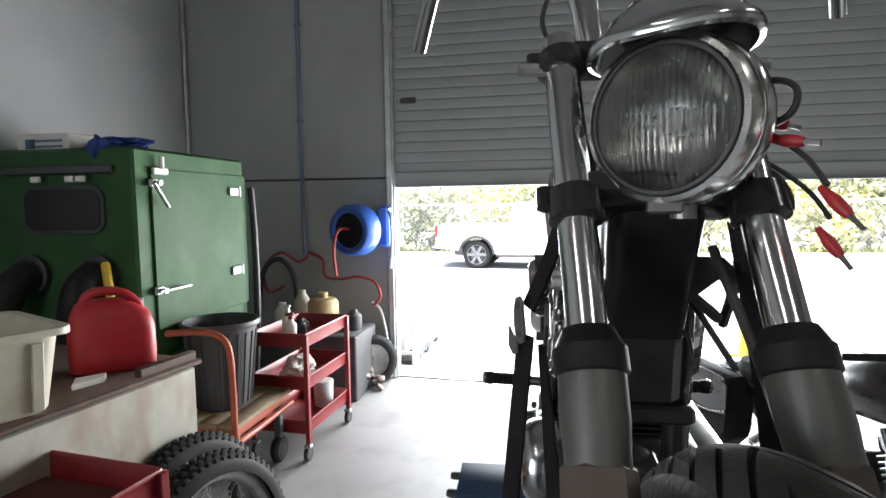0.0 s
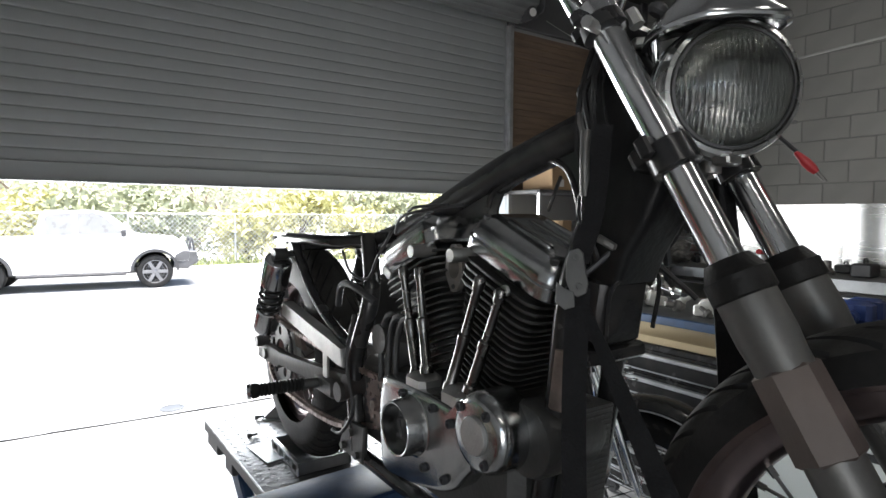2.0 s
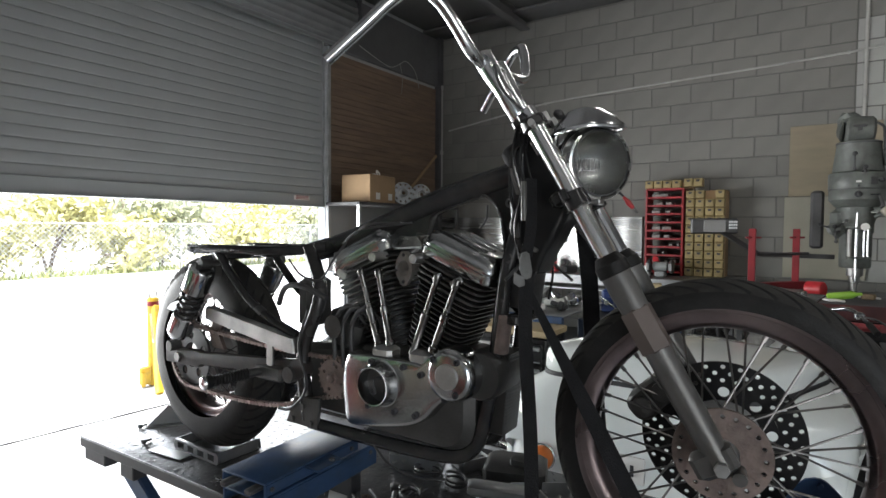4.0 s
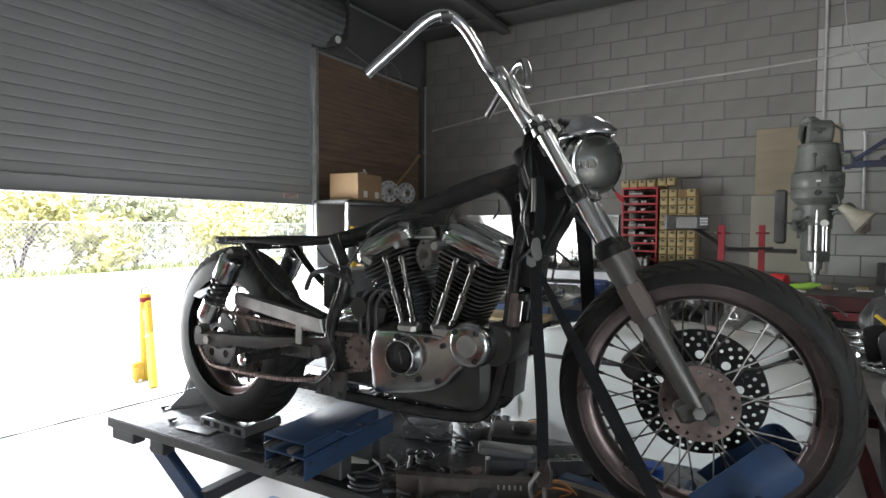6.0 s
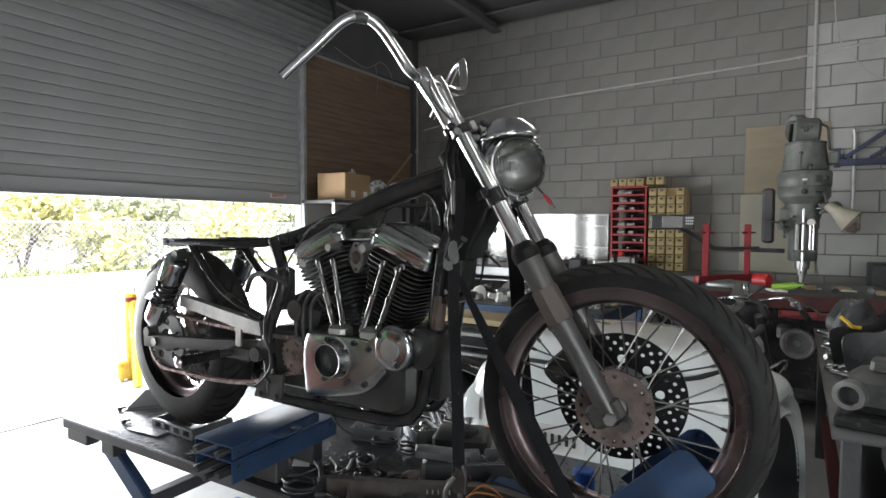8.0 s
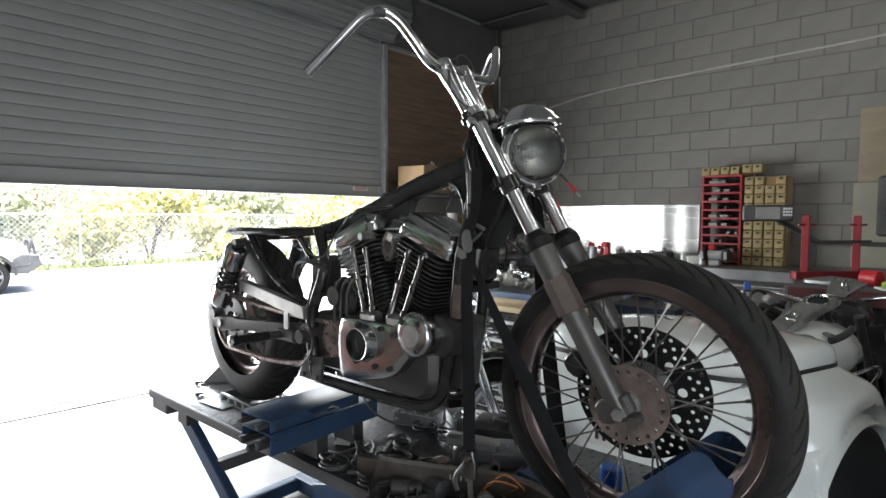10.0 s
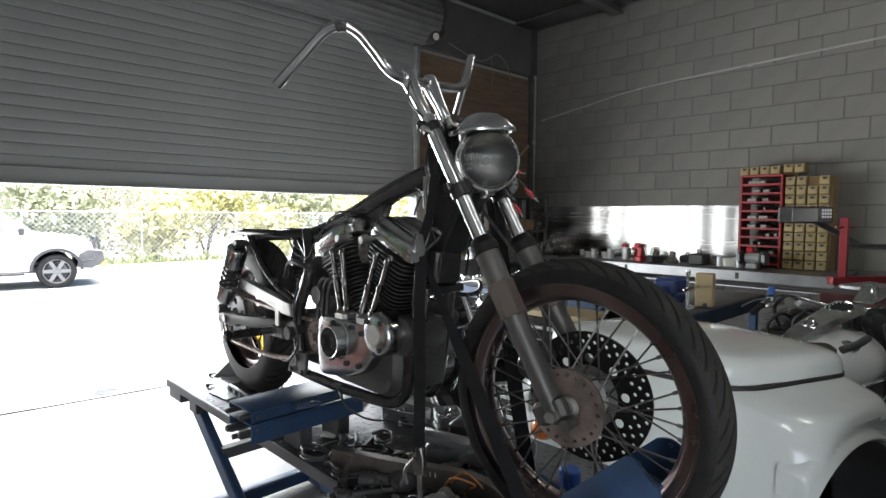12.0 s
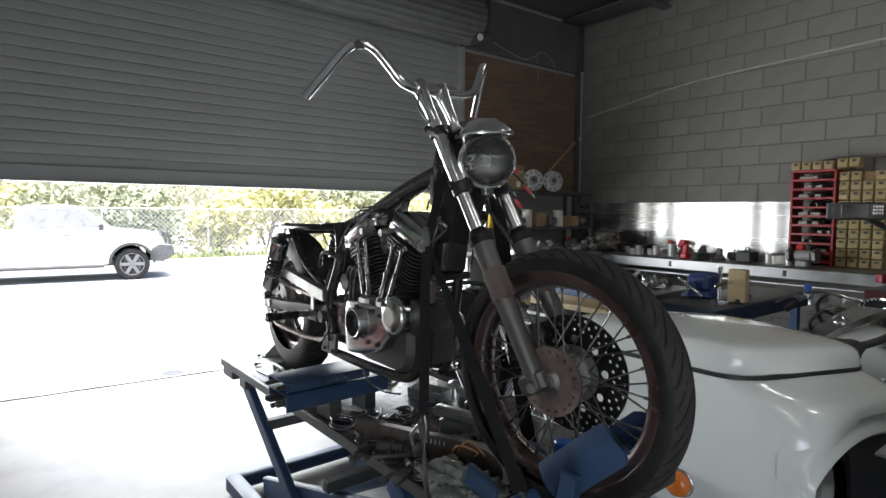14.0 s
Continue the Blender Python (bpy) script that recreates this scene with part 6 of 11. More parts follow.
for k in range(5):
    bm = B(); p = Vector((-0.03 + 0.006 * k, -0.25 - 0.016 * k, LZ + 0.008)); cyl(bm, p, p + Vector((0.19, 0.02 + 0.004 * k, 0.0)), 0.004, n=8); cyl(bm, p, p + Vector((-0.07, -0.01, 0)), 0.010, n=10, ch=0.003)
    solo("screwdriver", bm, (BLACKPLASTIC, DARKSTEEL)[k % 2], "slim dark tool lying among the spanners", "screwdriver", "tools on the lift", base=p)
rr = random.Random(31)
for k in range(26):
    x, y = rr.uniform(-0.11, 0.2), rr.uniform(-1.0, -0.35)
    r = rr.uniform(0.008, 0.02); p = Vector((x, y, LZ + r))
    bm = B(); d = Vector((rr.gauss(0, 1), rr.gauss(0, 1), 0)).normalized() * rr.uniform(0.012, 0.03)
    lathe(bm, p - d, d, [(r * 0.55, 0), (r, 0.002), (r, d.length * 1.3), (r * 0.7, d.length * 1.4), (r * 0.7, d.length * 2), (r * 0.4, d.length * 2)], 12, cap=False)
    solo("socket", bm, (ALLOY, DARKSTEEL, RUST)[k % 3], "small loose socket or spacer on the deck", "socket", "loose sockets on the lift", base=p)
for k, (x, y) in enumerate(((-0.1, 0.74), (-0.03, 0.90))):
    bm = B(); p = Vector((x, y, LZ + 0.004)); cyl(bm, p + Vector((0, 0, 0.004)), p + Vector((0.012, 0, 0.004)), 0.008, n=6); cyl(bm, p + Vector((0.012, 0, 0.004)), p + Vector((0.034, 0.006, 0.002)), 0.004, n=8)
    solo("bolt", bm, DARKSTEEL, "loose dark bolt lying on the lift deck", "bolt", "loose bolts on the lift", base=p)
# curved sheet guard lying on edge along the lift
BROWNED = mat("browned_sheet", (0.15, 0.135, 0.122), 0.42, 0.6, vary=0.3, scale=9, dirt=(0.08, 0.07, 0.062), dirt_amt=0.5)
ex = thing("sheet_guard", Matrix.Translation((-0.05, -0.6, LZ)), "heat-browned curved steel guard lying on the lift", "guard")
GP = [(-0.125, -0.335), (-0.075, -0.455), (-0.025, -0.56), (0.025, -0.655), (0.055, -0.735), (0.05, -0.83), (0.015, -0.905), (-0.04, -0.965)]
bm = B(); tube(bm, [(x, y, LZ + 0.036) for x, y in GP], 0, k=5, flat=(0.066, 0.003, (0, 0, 1))); part("web", bm, BROWNED, ex)
bm = B(); tube(bm, [(x + 0.012, y + 0.006, LZ + 0.0705) for x, y in GP], 0, k=5, flat=(0.028, 0.003, (0.9, 0.42, 0))); part("top_flange", bm, BROWNED, ex)
bm = B(); bar(bm, (-0.10, -0.395, LZ + 0.06), (-0.150, -0.43, LZ + 0.012), 0.022, 0.003, (0, 1, 0)); cyl(bm, (-0.152, -0.432, LZ + 0.006), (-0.152, -0.432, LZ + 0.02), 0.008, n=8); part("lug", bm, BROWNED, ex)
for k in range(5):
    y_ = -0.585 - 0.013 * k; x_ = -0.025 + (-0.56 - y_) * 0.526
    bm = B(); box(bm, (x_ - 0.004, y_ - 0.002, LZ + 0.055), (0.002, 0.006, 0.012), pose(0, 0, 0, 10 * (k % 2), 0, -28), 0.0004); part("chalk_mark", bm, PAPER, ex)
bm = B(); lump(bm, (-0.09, -0.80, LZ + 0.035), (0.055, 0.09, 0.04), 3, 5, 0.75); lump(bm, (-0.06, -0.89, LZ + 0.03), (0.06, 0.05, 0.035), 8, 5, 0.75); solo("rag", bm, CLOTH, "crumpled grey shop rag on the lift", "rag", base=(-0.08, -0.84, LZ))
bm = B(); pts = []
for i in range(73):
    a = i / 72 * 2 * math.pi * 6; pts.append((-0.115 + 0.018 * math.cos(a), -0.70 + 0.018 * math.sin(a), LZ + 0.006 + 0.055 * i / 72))
tube(bm, pts, 0.004, 6, 1); solo("valve_spring", bm, DARKSTEEL, "dark coil spring standing on the deck", "spring", base=(-0.115, -0.70, LZ))
bm = B(); box(bm, (0.37, -0.47, LZ + 0.04), (0.14, 0.18, 0.07), pose(0, 0, 0, 0, 0, 20), 0.012); box(bm, (0.35, -0.50, LZ + 0.085), (0.05, 0.06, 0.03), None, 0.008); solo("engine_cover", bm, BLACKENG, "removed dark engine cover lying on the lift", "engine cover", base=(0.37, -0.47, LZ))
bm = B(); box(bm, (0.15, -0.53, LZ + 0.085), (0.05, 0.16, 0.03), pose(0, 0, 0, 6, 0, 30), 0.006); box(bm, (0.155, -0.53, LZ + 0.038), (0.06, 0.12, 0.07), pose(0, 0, 0, 0, 0, 30), 0.01); solo("carburettor", bm, BENCHSTEEL, "removed grimy carburettor body on the lift", "carburettor", base=(0.15, -0.53, LZ))
bm = B(); tube(bm, [(0.02, -0.66, LZ + 0.02), (0.0, -0.72, LZ + 0.08), (0.03, -0.77, LZ + 0.07), (0.06, -0.72, LZ + 0.03)], 0.003, 6); tube(bm, [(0.04, -0.66, LZ + 0.02), (0.03, -0.73, LZ + 0.09), (0.06, -0.78, LZ + 0.05)], 0.003, 6); solo("wire", bm, mat("orange_wire", (0.5, 0.2, 0.06), 0.5), "loose orange wire on the lift", "wire", base=(0.03, -0.7, LZ))
bm = B(); slab(bm, [(0, 0), (0.09, 0.01), (0.1, 0.06), (0.01, 0.055)], (0.01, -0.13, LZ + 0.003), (0.8, 0.6, 0), (-0.6, 0.8, 0), 0.002, 0.0005); solo("paper_slip", bm, PAPER, "oil-marked slip of paper on the deck", "paper", base=(0.02, -0.1, LZ))
# folded steel plates standing behind the rear tyre
for (x0, y0), (x1, y1), h in (((0.0, 0.90), (0.13, 0.80), 0.075), ((0.16, 0.93), (0.22, 0.80), 0.06)):
    u_ = Vector((x1 - x0, y1 - y0, 0)); L_ = u_.length; u_.normalize()
    bm = B(); slab(bm, [(0, 0), (L_, 0), (L_, h * 0.6), (L_ * 0.75, h), (L_ * 0.45, h)], (x0, y0, LZ), u_, (0, 0, 1), 0.005, 0.001); bar(bm, Vector((x0, y0, LZ + 0.003)), Vector((x1, y1, LZ + 0.003)), 0.05, 0.004)
    solo("stop_plate", bm, BENCHSTEEL, "folded grey steel stop plate behind the rear tyre", "stop plate", "stop plates on the lift", base=(x0, y0, LZ))
# darker workshop clutter between the jack, the trays and the exhaust
rr = random.Random(64)
def deck_tool(kind, x, y, a, s):
    d = Vector((math.cos(a), math.sin(a), 0)); n_ = Vector((-d.y, d.x, 0)); p = Vector((x, y, LZ + 0.002)); bm = B()
    if kind == 0:      # ratchet handle
        bar(bm, p - d * 0.09 * s + Vector((0, 0, 0.008)), p + d * 0.07 * s + Vector((0, 0, 0.008)), 0.014, 0.012, (0, 0, 1), 0.003); lathe(bm, p + d * 0.09 * s, (0, 0, 1), [(0.012, 0), (0.02, 0.003), (0.02, 0.016), (0.012, 0.02)], 16)
        return solo("ratchet", bm, DARKSTEEL, "dark socket ratchet lying on the deck", "ratchet", "tools on the lift", base=p)
    if kind == 1:      # pliers
        for e in (-1, 1):
            tube(bm, [p - d * 0.10 * s + n_ * 0.026 * e + Vector((0, 0, 0.007)), p - d * 0.04 * s + n_ * 0.022 * e + Vector((0, 0, 0.007)), p + Vector((0, 0, 0.007)), p + d * 0.04 * s - n_ * 0.006 * e + Vector((0, 0, 0.007))], 0.006, 8, 5)
        cyl(bm, p, p + Vector((0, 0, 0.016)), 0.011, n=12)
        return solo("pliers", bm, DARKSTEEL, "dark handled pliers on the lift deck", "pliers", "tools on the lift", base=p)
    if kind == 2:      # bracket
        slab(bm, [(0, 0), (0.09 * s, 0.01), (0.10 * s, 0.04), (0.05 * s, 0.05), (0.0, 0.035)], p, d, n_, 0.005, 0.001); slab(bm, [(0, 0), (0.03, 0), (0.03, 0.03), (0.0, 0.04)], p + d * 0.02, d, (0, 0, 1), 0.004, 0.001); cyl(bm, p + d * 0.06 + n_ * 0.02, p + d * 0.06 + n_ * 0.02 + Vector((0, 0, 0.02)), 0.009, n=10)
        return solo("mounting_bracket", bm, BLACKENG, "loose black mounting bracket on the deck", "bracket", "loose parts on the lift", base=p)
    if kind == 3:      # coil of cable
        pts = [p + d * (0.045 * s * math.cos(k * 0.6)) * (1 + 0.1 * math.sin(k)) + n_ * (0.03 * s * math.sin(k * 0.6)) + Vector((0, 0, 0.005 + 0.0012 * k)) for k in range(24)]
        tube(bm, pts, 0.004, 6, 3)
        return solo("cable_coil", bm, BLACKPLASTIC, "small coil of black cable on the lift", "cable", "loose parts on the lift", base=p)
    lathe(bm, p + Vector((0, 0, 0.022 * s)) - d * 0.04, d, [(0.012, 0), (0.022 * s, 0.006), (0.022 * s, 0.05 * s), (0.016 * s, 0.055 * s), (0.016 * s, 0.085 * s), (0.008, 0.09 * s)], 16); box(bm, p + Vector((0, 0, 0.012)) + n_ * 0.02, (0.05 * s, 0.03 * s, 0.024), pose(0, 0, 0, 0, 0, math.degrees(a)), 0.006)
    return solo("starter_part", bm, (BLACKENG, ALLOY, DARKSTEEL)[int(s * 100) % 3], "greasy dark engine part lying on the deck", "engine part", "loose parts on the lift", base=p)
for k in range(34):
    deck_tool(k % 5, rr.uniform(-0.13, 0.12), -0.20 - 0.62 * ((k * 0.618) % 1.0), rr.uniform(0, 6.28), rr.uniform(0.8, 1.25))
for k in range(8):
    deck_tool((k * 3) % 5, rr.uniform(0.16, 0.44), rr.uniform(-1.02, 0.2), rr.uniform(0, 6.28), rr.uniform(0.8, 1.3))

# ---- the white trike, tail towards the lift ----
trike = thing("trike", Matrix.Translation((1.8, -0.75, 0)), "glossy white motor trike with a rounded boot and chrome tank console", "trike")


def footprint(inset=0.0, grow=0.0):
    """The plan outline of the boot, anticlockwise, rounded at its corners."""
    cs = [((1.0, -1.06), 0.13), ((1.60, -1.27), 0.10), ((1.78, -0.75), 0.2), ((1.55, -0.37), 0.10), ((1.0, -0.235), 0.13)]
    cx, cy = 1.38, -0.63
    out = []
    n = len(cs)
    for i, (c, r) in enumerate(cs):
        p, a, b = Vector((*c, 0)), Vector((*cs[i - 1][0], 0)), Vector((*cs[(i + 1) % n][0], 0))
        da, db = (a - p).normalized(), (b - p).normalized()
        s, e = p + da * r, p + db * r
        for k in range(9):
            t = k / 8
            out.append((s * (1 - t) ** 2 + p * 2 * t * (1 - t) + e * t * t))
    res = []
    for q in out:
        d = Vector((q.x - cx, q.y - cy, 0)); L = d.length
        res.append(Vector((cx, cy, 0)) + d * ((L - inset + grow) / L))
    return res


def dome(p, z):
    return Vector((p.x, p.y, z - 0.055 * max(0.0, (p.x - 1.35)) - 0.03 * ((p.y + 0.63) / 0.6) ** 2))


bm = B()
quads(bm, [[Vector((p.x, p.y, 0.838 - 0.02 * max(0, p.x - 1.3))) for p in footprint(0.006)], [dome(p, 0.862) for p in footprint(0.0)], [dome(p, 0.905) for p in footprint(0.004)], [dome(p, 0.927) for p in footprint(0.011)], [dome(p, 0.940) for p in footprint(0.024)], [dome(p, 0.947) for p in footprint(0.045)], [dome(p, 0.951) for p in footprint(0.09)], [dome(p, 0.957) for p in footprint(0.2)], [dome(p, 0.962) for p in footprint(0.36)]])
part("boot_lid", bm, WHITEPAINT, trike, "domed white boot lid")
bm = B()
quads(bm, [[Vector((p.x, p.y, z - 0.02 * max(0, p.x - 1.3))) for p in footprint(i)] for z, i in ((0.822, 0.012), (0.822, -0.003), (0.839, -0.003), (0.839, 0.012))])
part("lid_seal", bm, BLACKPLASTIC, trike, "black rubber seal under the lid")
def resample(ring, n):
    """The closed ring walked in n even steps."""
    acc = [0.0]
    for a, b in zip(ring, ring[1:] + ring[:1]): acc.append(acc[-1] + (b - a).length)
    out, j = [], 0
    for i in range(n):
        s = acc[-1] * i / n
        while acc[j + 1] < s: j += 1
        out.append(ring[j].lerp(ring[(j + 1) % len(ring)], (s - acc[j]) / max(1e-9, acc[j + 1] - acc[j])))
    return out


AX, AZ = 1.33, 0.21      # wheel arch middle
prof = ((0.26, 0.05), (0.30, 0.0), (0.45, -0.03), (0.62, -0.025), (0.76, -0.008), (0.80, 0.0), (0.824, 0.006))
rings = []
for i in range(43):
    z = 0.26 + 0.564 * i / 42
    k = max(j for j in range(6) if prof[j][0] <= z + 1e-6)
    f = (z - prof[k][0]) / (prof[k + 1][0] - prof[k][0])
    ins = prof[k][1] * (1 - f) + prof[k + 1][1] * f
    def swell(p):
        r_ = math.hypot(p.x - 1.323, z - 0.234)
        d = max(0.0, 0.733 + 0.195 * (p.x - 1.4) - (0.43 + 0.35 * (min(p.x, 1.58) - 1.0))) * math.exp(-(max(0.0, r_ - 0.515) / 0.15) ** 2)
        d *= min(1.0, max(0.0, (abs(p.y + 0.63) - 0.05) / 0.33)) * min(1.0, (0.83 - z) / 0.05)
        return -d if p.y < -0.63 else 0.5 * d
    rings.append([Vector((p.x - max(0, 0.82 - z) * 0.05, p.y + swell(p), z - 0.02 * max(0, p.x - 1.3))) for p in resample(footprint(ins), 260)])
bm = B(); quads(bm, rings, cap=False)
bmesh.ops.delete(bm, geom=[f for f in bm.faces if math.hypot(f.calc_center_median().x - 1.323, f.calc_center_median().z - 0.234) < 0.50 and abs(f.calc_center_median().y + 0.63) > 0.22 and f.calc_center_median().x > 1.0], context="FACES")
part("boot_body", bm, WHITEPAINT, trike)
for s in (-1, 1):
    def out_by(x): return 0.0 if s < 0 else -0.1475 - 0.5175 * max(0.0, min(x, 1.7) - 1.0)    # the far flank runs in towards the tank
    def at(r, a, y): return Vector((AX - math.cos(a) * r, -0.63 + s * y + out_by(AX), AZ + math.sin(a) * r))
    def tub(r, a, y):
        p = at(r, a, y); p.x = max(1.03, p.x)
        return p
    def edge(f, a, inward, grow=0.0):
        """A point of the flare: f runs from the inner edge of the arch (0) to its outer edge (1)."""
        r = 0.477 + 0.028 * f + grow
        x = max(0.965 + 0.035 * (1.3 - f), 1.335 - 0.012 * f - math.cos(a) * r)
        return Vector((x, -0.63 + s * (0.733 + 0.195 * (x - 1.4) + inward) + out_by(x), min(0.813, 0.174 + 0.06 * f + math.sin(a) * r)))
    bm = B()
    rings = []
    for k in range(61):
        a = radians(34 + 158 * k / 60)
        ring = [edge(f, a, d) for f, d in ((-0.04, -0.02), (0.0, -0.005), (0.03, 0.008), (0.12, 0.013), (0.22, 0.008), (0.3, -0.006), (0.45, -0.018), (0.7, -0.02), (0.88, -0.012), (0.96, 0.002), (1.04, 0.007), (1.16, 0.004), (1.3, -0.012), (1.35, -0.08))]
        rings.append(ring)
    quads(bm, rings, closed_ring=False)
    part("fender", bm, WHITEPAINT, trike, "flared white wheel arch")
    bm = B()
    sweep = [radians(34 + 158 * k / 40) for k in range(41)]
    quads(bm, [[edge(-0.02, a, -0.012) for a in sweep], [tub(0.46, a, 0.45) for a in sweep], [tub(0.46, a, 0.33) for a in sweep], [tub(0.02, a, 0.33) for a in sweep]], closed_ring=False)
    part("inner_arch", bm, BLACKPLASTIC, trike, "black wheel tub")
    WC = Vector((AX, -0.63 + s * 0.50 + out_by(AX), 0.33))
    bm = B(); tyre(bm, WC, 0.33, 0.21, 0.19, Vector((0, 1, 0)), n=132, m=18)
    tw = part("rear_wheel", bm, RUBBER, trike)
    bm = B(); lathe(bm, WC, (0, s, 0), [(0.19, -0.05), (0.195, 0.06), (0.17, 0.07), (0.16, 0.03), (0.02, 0.02)], 30); part("rim", bm, ALLOY, tw)
for y, z in ((-0.305, 0.505), (-0.878, 0.408)):
    bm = B(); lathe(bm, (0.945, y, z), (-1, 0, 0), [(0.045, 0), (0.048, 0.02), (0.042, 0.035), (0.025, 0.045), (0.001, 0.048)], 26)
    ind = part("indicator", bm, AMBER, trike, "round amber indicator lens")
    bm = B(); lathe(bm, (0.955, y, z), (-1, 0, 0), [(0.05, 0), (0.053, 0.012), (0.049, 0.016)], 26, cap=False); part("indicator_ring", bm, CHROME, ind)
bm = B(); box(bm, (0.962, -0.585, 0.53), (0.006, 0.22, 0.10), ch=0.002); npl = part("number_plate", bm, PAPER, trike, "white plate with plain dark bars")
for k in range(5):
    bm = B(); box(bm, (0.957, -0.65 + k * 0.031, 0.527), (0.004, 0.013, 0.042), ch=0.001); part("plate_bar", bm, DARKINK, npl)
FRONT = Matrix.Translation((2.46, -1.05, -0.105)) @ pose(0, 0, 0, 0, 0, -15) @ Matrix.Translation((-2.42, 0.98, 0))
BARS = Matrix.Translation((2.46, -1.05, -0.10)) @ pose(0, 0, 0, 0, 0, 6) @ Matrix.Translation((-2.20, 0.98, 0))


TIPPED = Matrix.Translation((1.98, 0, 0.92)) @ Matrix.Rotation(radians(-12), 4, 'Y') @ Matrix.Translation((-1.98, 0, -0.93))


def tpart(name, bm, material, parent, label=""):
    if name in ("console", "speedometer", "dial", "dial_mark", "ignition_switch", "fork_crown"):
        bm.transform(TIPPED)
    bm.transform(FRONT)
    return part(name, bm, material, parent, label)


def bpart(name, bm, material, parent, label=""):
    bm.transform(BARS)
    return part(name, bm, material, parent, label)


# tank, console, fork and bars
bm = B()
rings = []
for x, w, h, zc in ((1.80, 0.05, 0.05, 0.74), (1.88, 0.14, 0.12, 0.76), (2.05, 0.20, 0.17, 0.78), (2.3, 0.22, 0.18, 0.79), (2.5, 0.19, 0.16, 0.79), (2.62, 0.10, 0.10, 0.79), (2.66, 0.03, 0.04, 0.79)):
    rings.append([Vector((x, -0.98 + w * math.cos(2 * math.pi * k / 20), zc + h * math.sin(2 * math.pi * k / 20) * (0.7 if math.sin(2 * math.pi * k / 20) < 0 else 1))) for k in range(20)])
quads(bm, rings)
tpart("fuel_tank", bm, WHITEPAINT, trike, "white teardrop fuel tank")
bm = B(); lathe(bm, (2.2, -1.13, 0.91), (0, -0.4, 1), [(0.035, 0), (0.038, 0.012), (0.03, 0.02), (0.001, 0.022)], 20); tpart("fuel_cap", bm, CHROME, trike)
bm = B()
quads(bm, [[(x, -0.98 - w, z), (x, -0.98 - w * 0.8, z + 0.025), (x, -0.98 + w * 0.8, z + 0.025), (x, -0.98 + w, z)] for x, w, z in ((1.98, 0.05, 0.93), (2.05, 0.06, 0.945), (2.2, 0.075, 0.955), (2.38, 0.085, 0.955), (2.48, 0.085, 0.95), (2.56, 0.06, 0.94))])
con = tpart("console", bm, POLISHED, trike, "scuffed chrome tank console")
bm = B(); lathe(bm, (2.42, -0.98, 0.972), (-0.25, 0, 1), [(0.062, 0), (0.066, 0.012), (0.06, 0.018), (0.056, 0.012), (0.001, 0.012)], 30, cap=False); tpart("speedometer", bm, CHROME, con)
bm = B(); lathe(bm, (2.4165, -0.98, 0.986), (-0.25, 0, 1), [(0.055, 0), (0.001, 0.001)], 26, cap=False); tpart("dial", bm, SMOKED, con)
for k in range(11):
    bm = B(); a = radians(-30 + k * 24); c = Vector((2.4165 + 0.043 * math.cos(a), -0.98 + 0.043 * math.sin(a), 0.9885 - 0.0 + 0.0105 * math.cos(a)))
    box(bm, c, (0.008, 0.004, 0.001), pose(0, 0, 0, 0, -14, math.degrees(a)), 0.0002); tpart("dial_mark", bm, PAPER, con)
bm = B(); lathe(bm, (2.16, -0.98, 0.975), (-0.1, 0, 1), [(0.03, 0), (0.032, 0.01), (0.02, 0.02), (0.012, 0.03), (0.001, 0.031)], 20); tpart("ignition_switch", bm, CHROME, con)
bm = B(); slab(bm, [(-0.09, 0.10), (0.09, 0.10), (0.05, -0.08), (-0.05, -0.08)], (2.72, -0.98, 0.97), (0, 1, 0), (1, 0, 0.15), 0.02, 0.006); cyl(bm, (2.76, -0.98, 0.95), (2.76, -0.98, 1.01), 0.018); tpart("fork_crown", bm, POLISHED, trike, "polished fork crown")
bm = B()
for s in (-1, 1):
    tube(bm, [(2.70, -0.98, 0.995), (2.70, -0.98 + s * 0.12, 0.995), (2.70, -0.98 + s * 0.22, 1.02), (2.66, -0.98 + s * 0.30, 1.045), (2.58, -0.98 + s * 0.36, 1.05), (2.42, -0.98 + s * 0.41, 1.0)], 0.0127, 12, 6)
bpart("handlebar", bm, CHROME, trike, "swept chrome handlebar")
for s in (-1, 1):
    bm = B(); cyl(bm, (2.42, -0.98 + s * 0.41, 1.0), (2.30, -0.98 + s * 0.43, 0.965), 0.017, n=14, ch=0.004); bpart("grip", bm, RUBBER, trike)
    bm = B(); tube(bm, [(2.50, -0.98 + s * 0.385, 1.03), (2.46, -0.98 + s * 0.45, 1.02), (2.33, -0.98 + s * 0.5, 0.99)], 0.006, 8); box(bm, (2.52, -0.98 + s * 0.38, 1.03), (0.05, 0.05, 0.045), None, 0.012); bpart("lever", bm, CHROME, trike)
bm = B(); cyl(bm, (2.52, -0.60, 1.06), (2.52, -0.60, 1.10), 0.02); bpart("reservoir_cap", bm, BLUEBRIGHT, trike, "blue-capped reservoir")
bm = B(); box(bm, (2.35, -0.98, 0.60), (0.5, 0.3, 0.35), None, 0.06); cyl(bm, (2.3, -1.15, 0.6), (2.3, -1.22, 0.6), 0.09, n=24, ch=0.01); tpart("engine", bm, BLACKENG, trike)
bm = B()
for s in (-1, 1): cyl(bm, (2.66, -0.98 + s * 0.1, 0.97), (2.98, -0.98 + s * 0.1, 0.42), 0.024)
tpart("fork", bm, BLACKENG, trike)
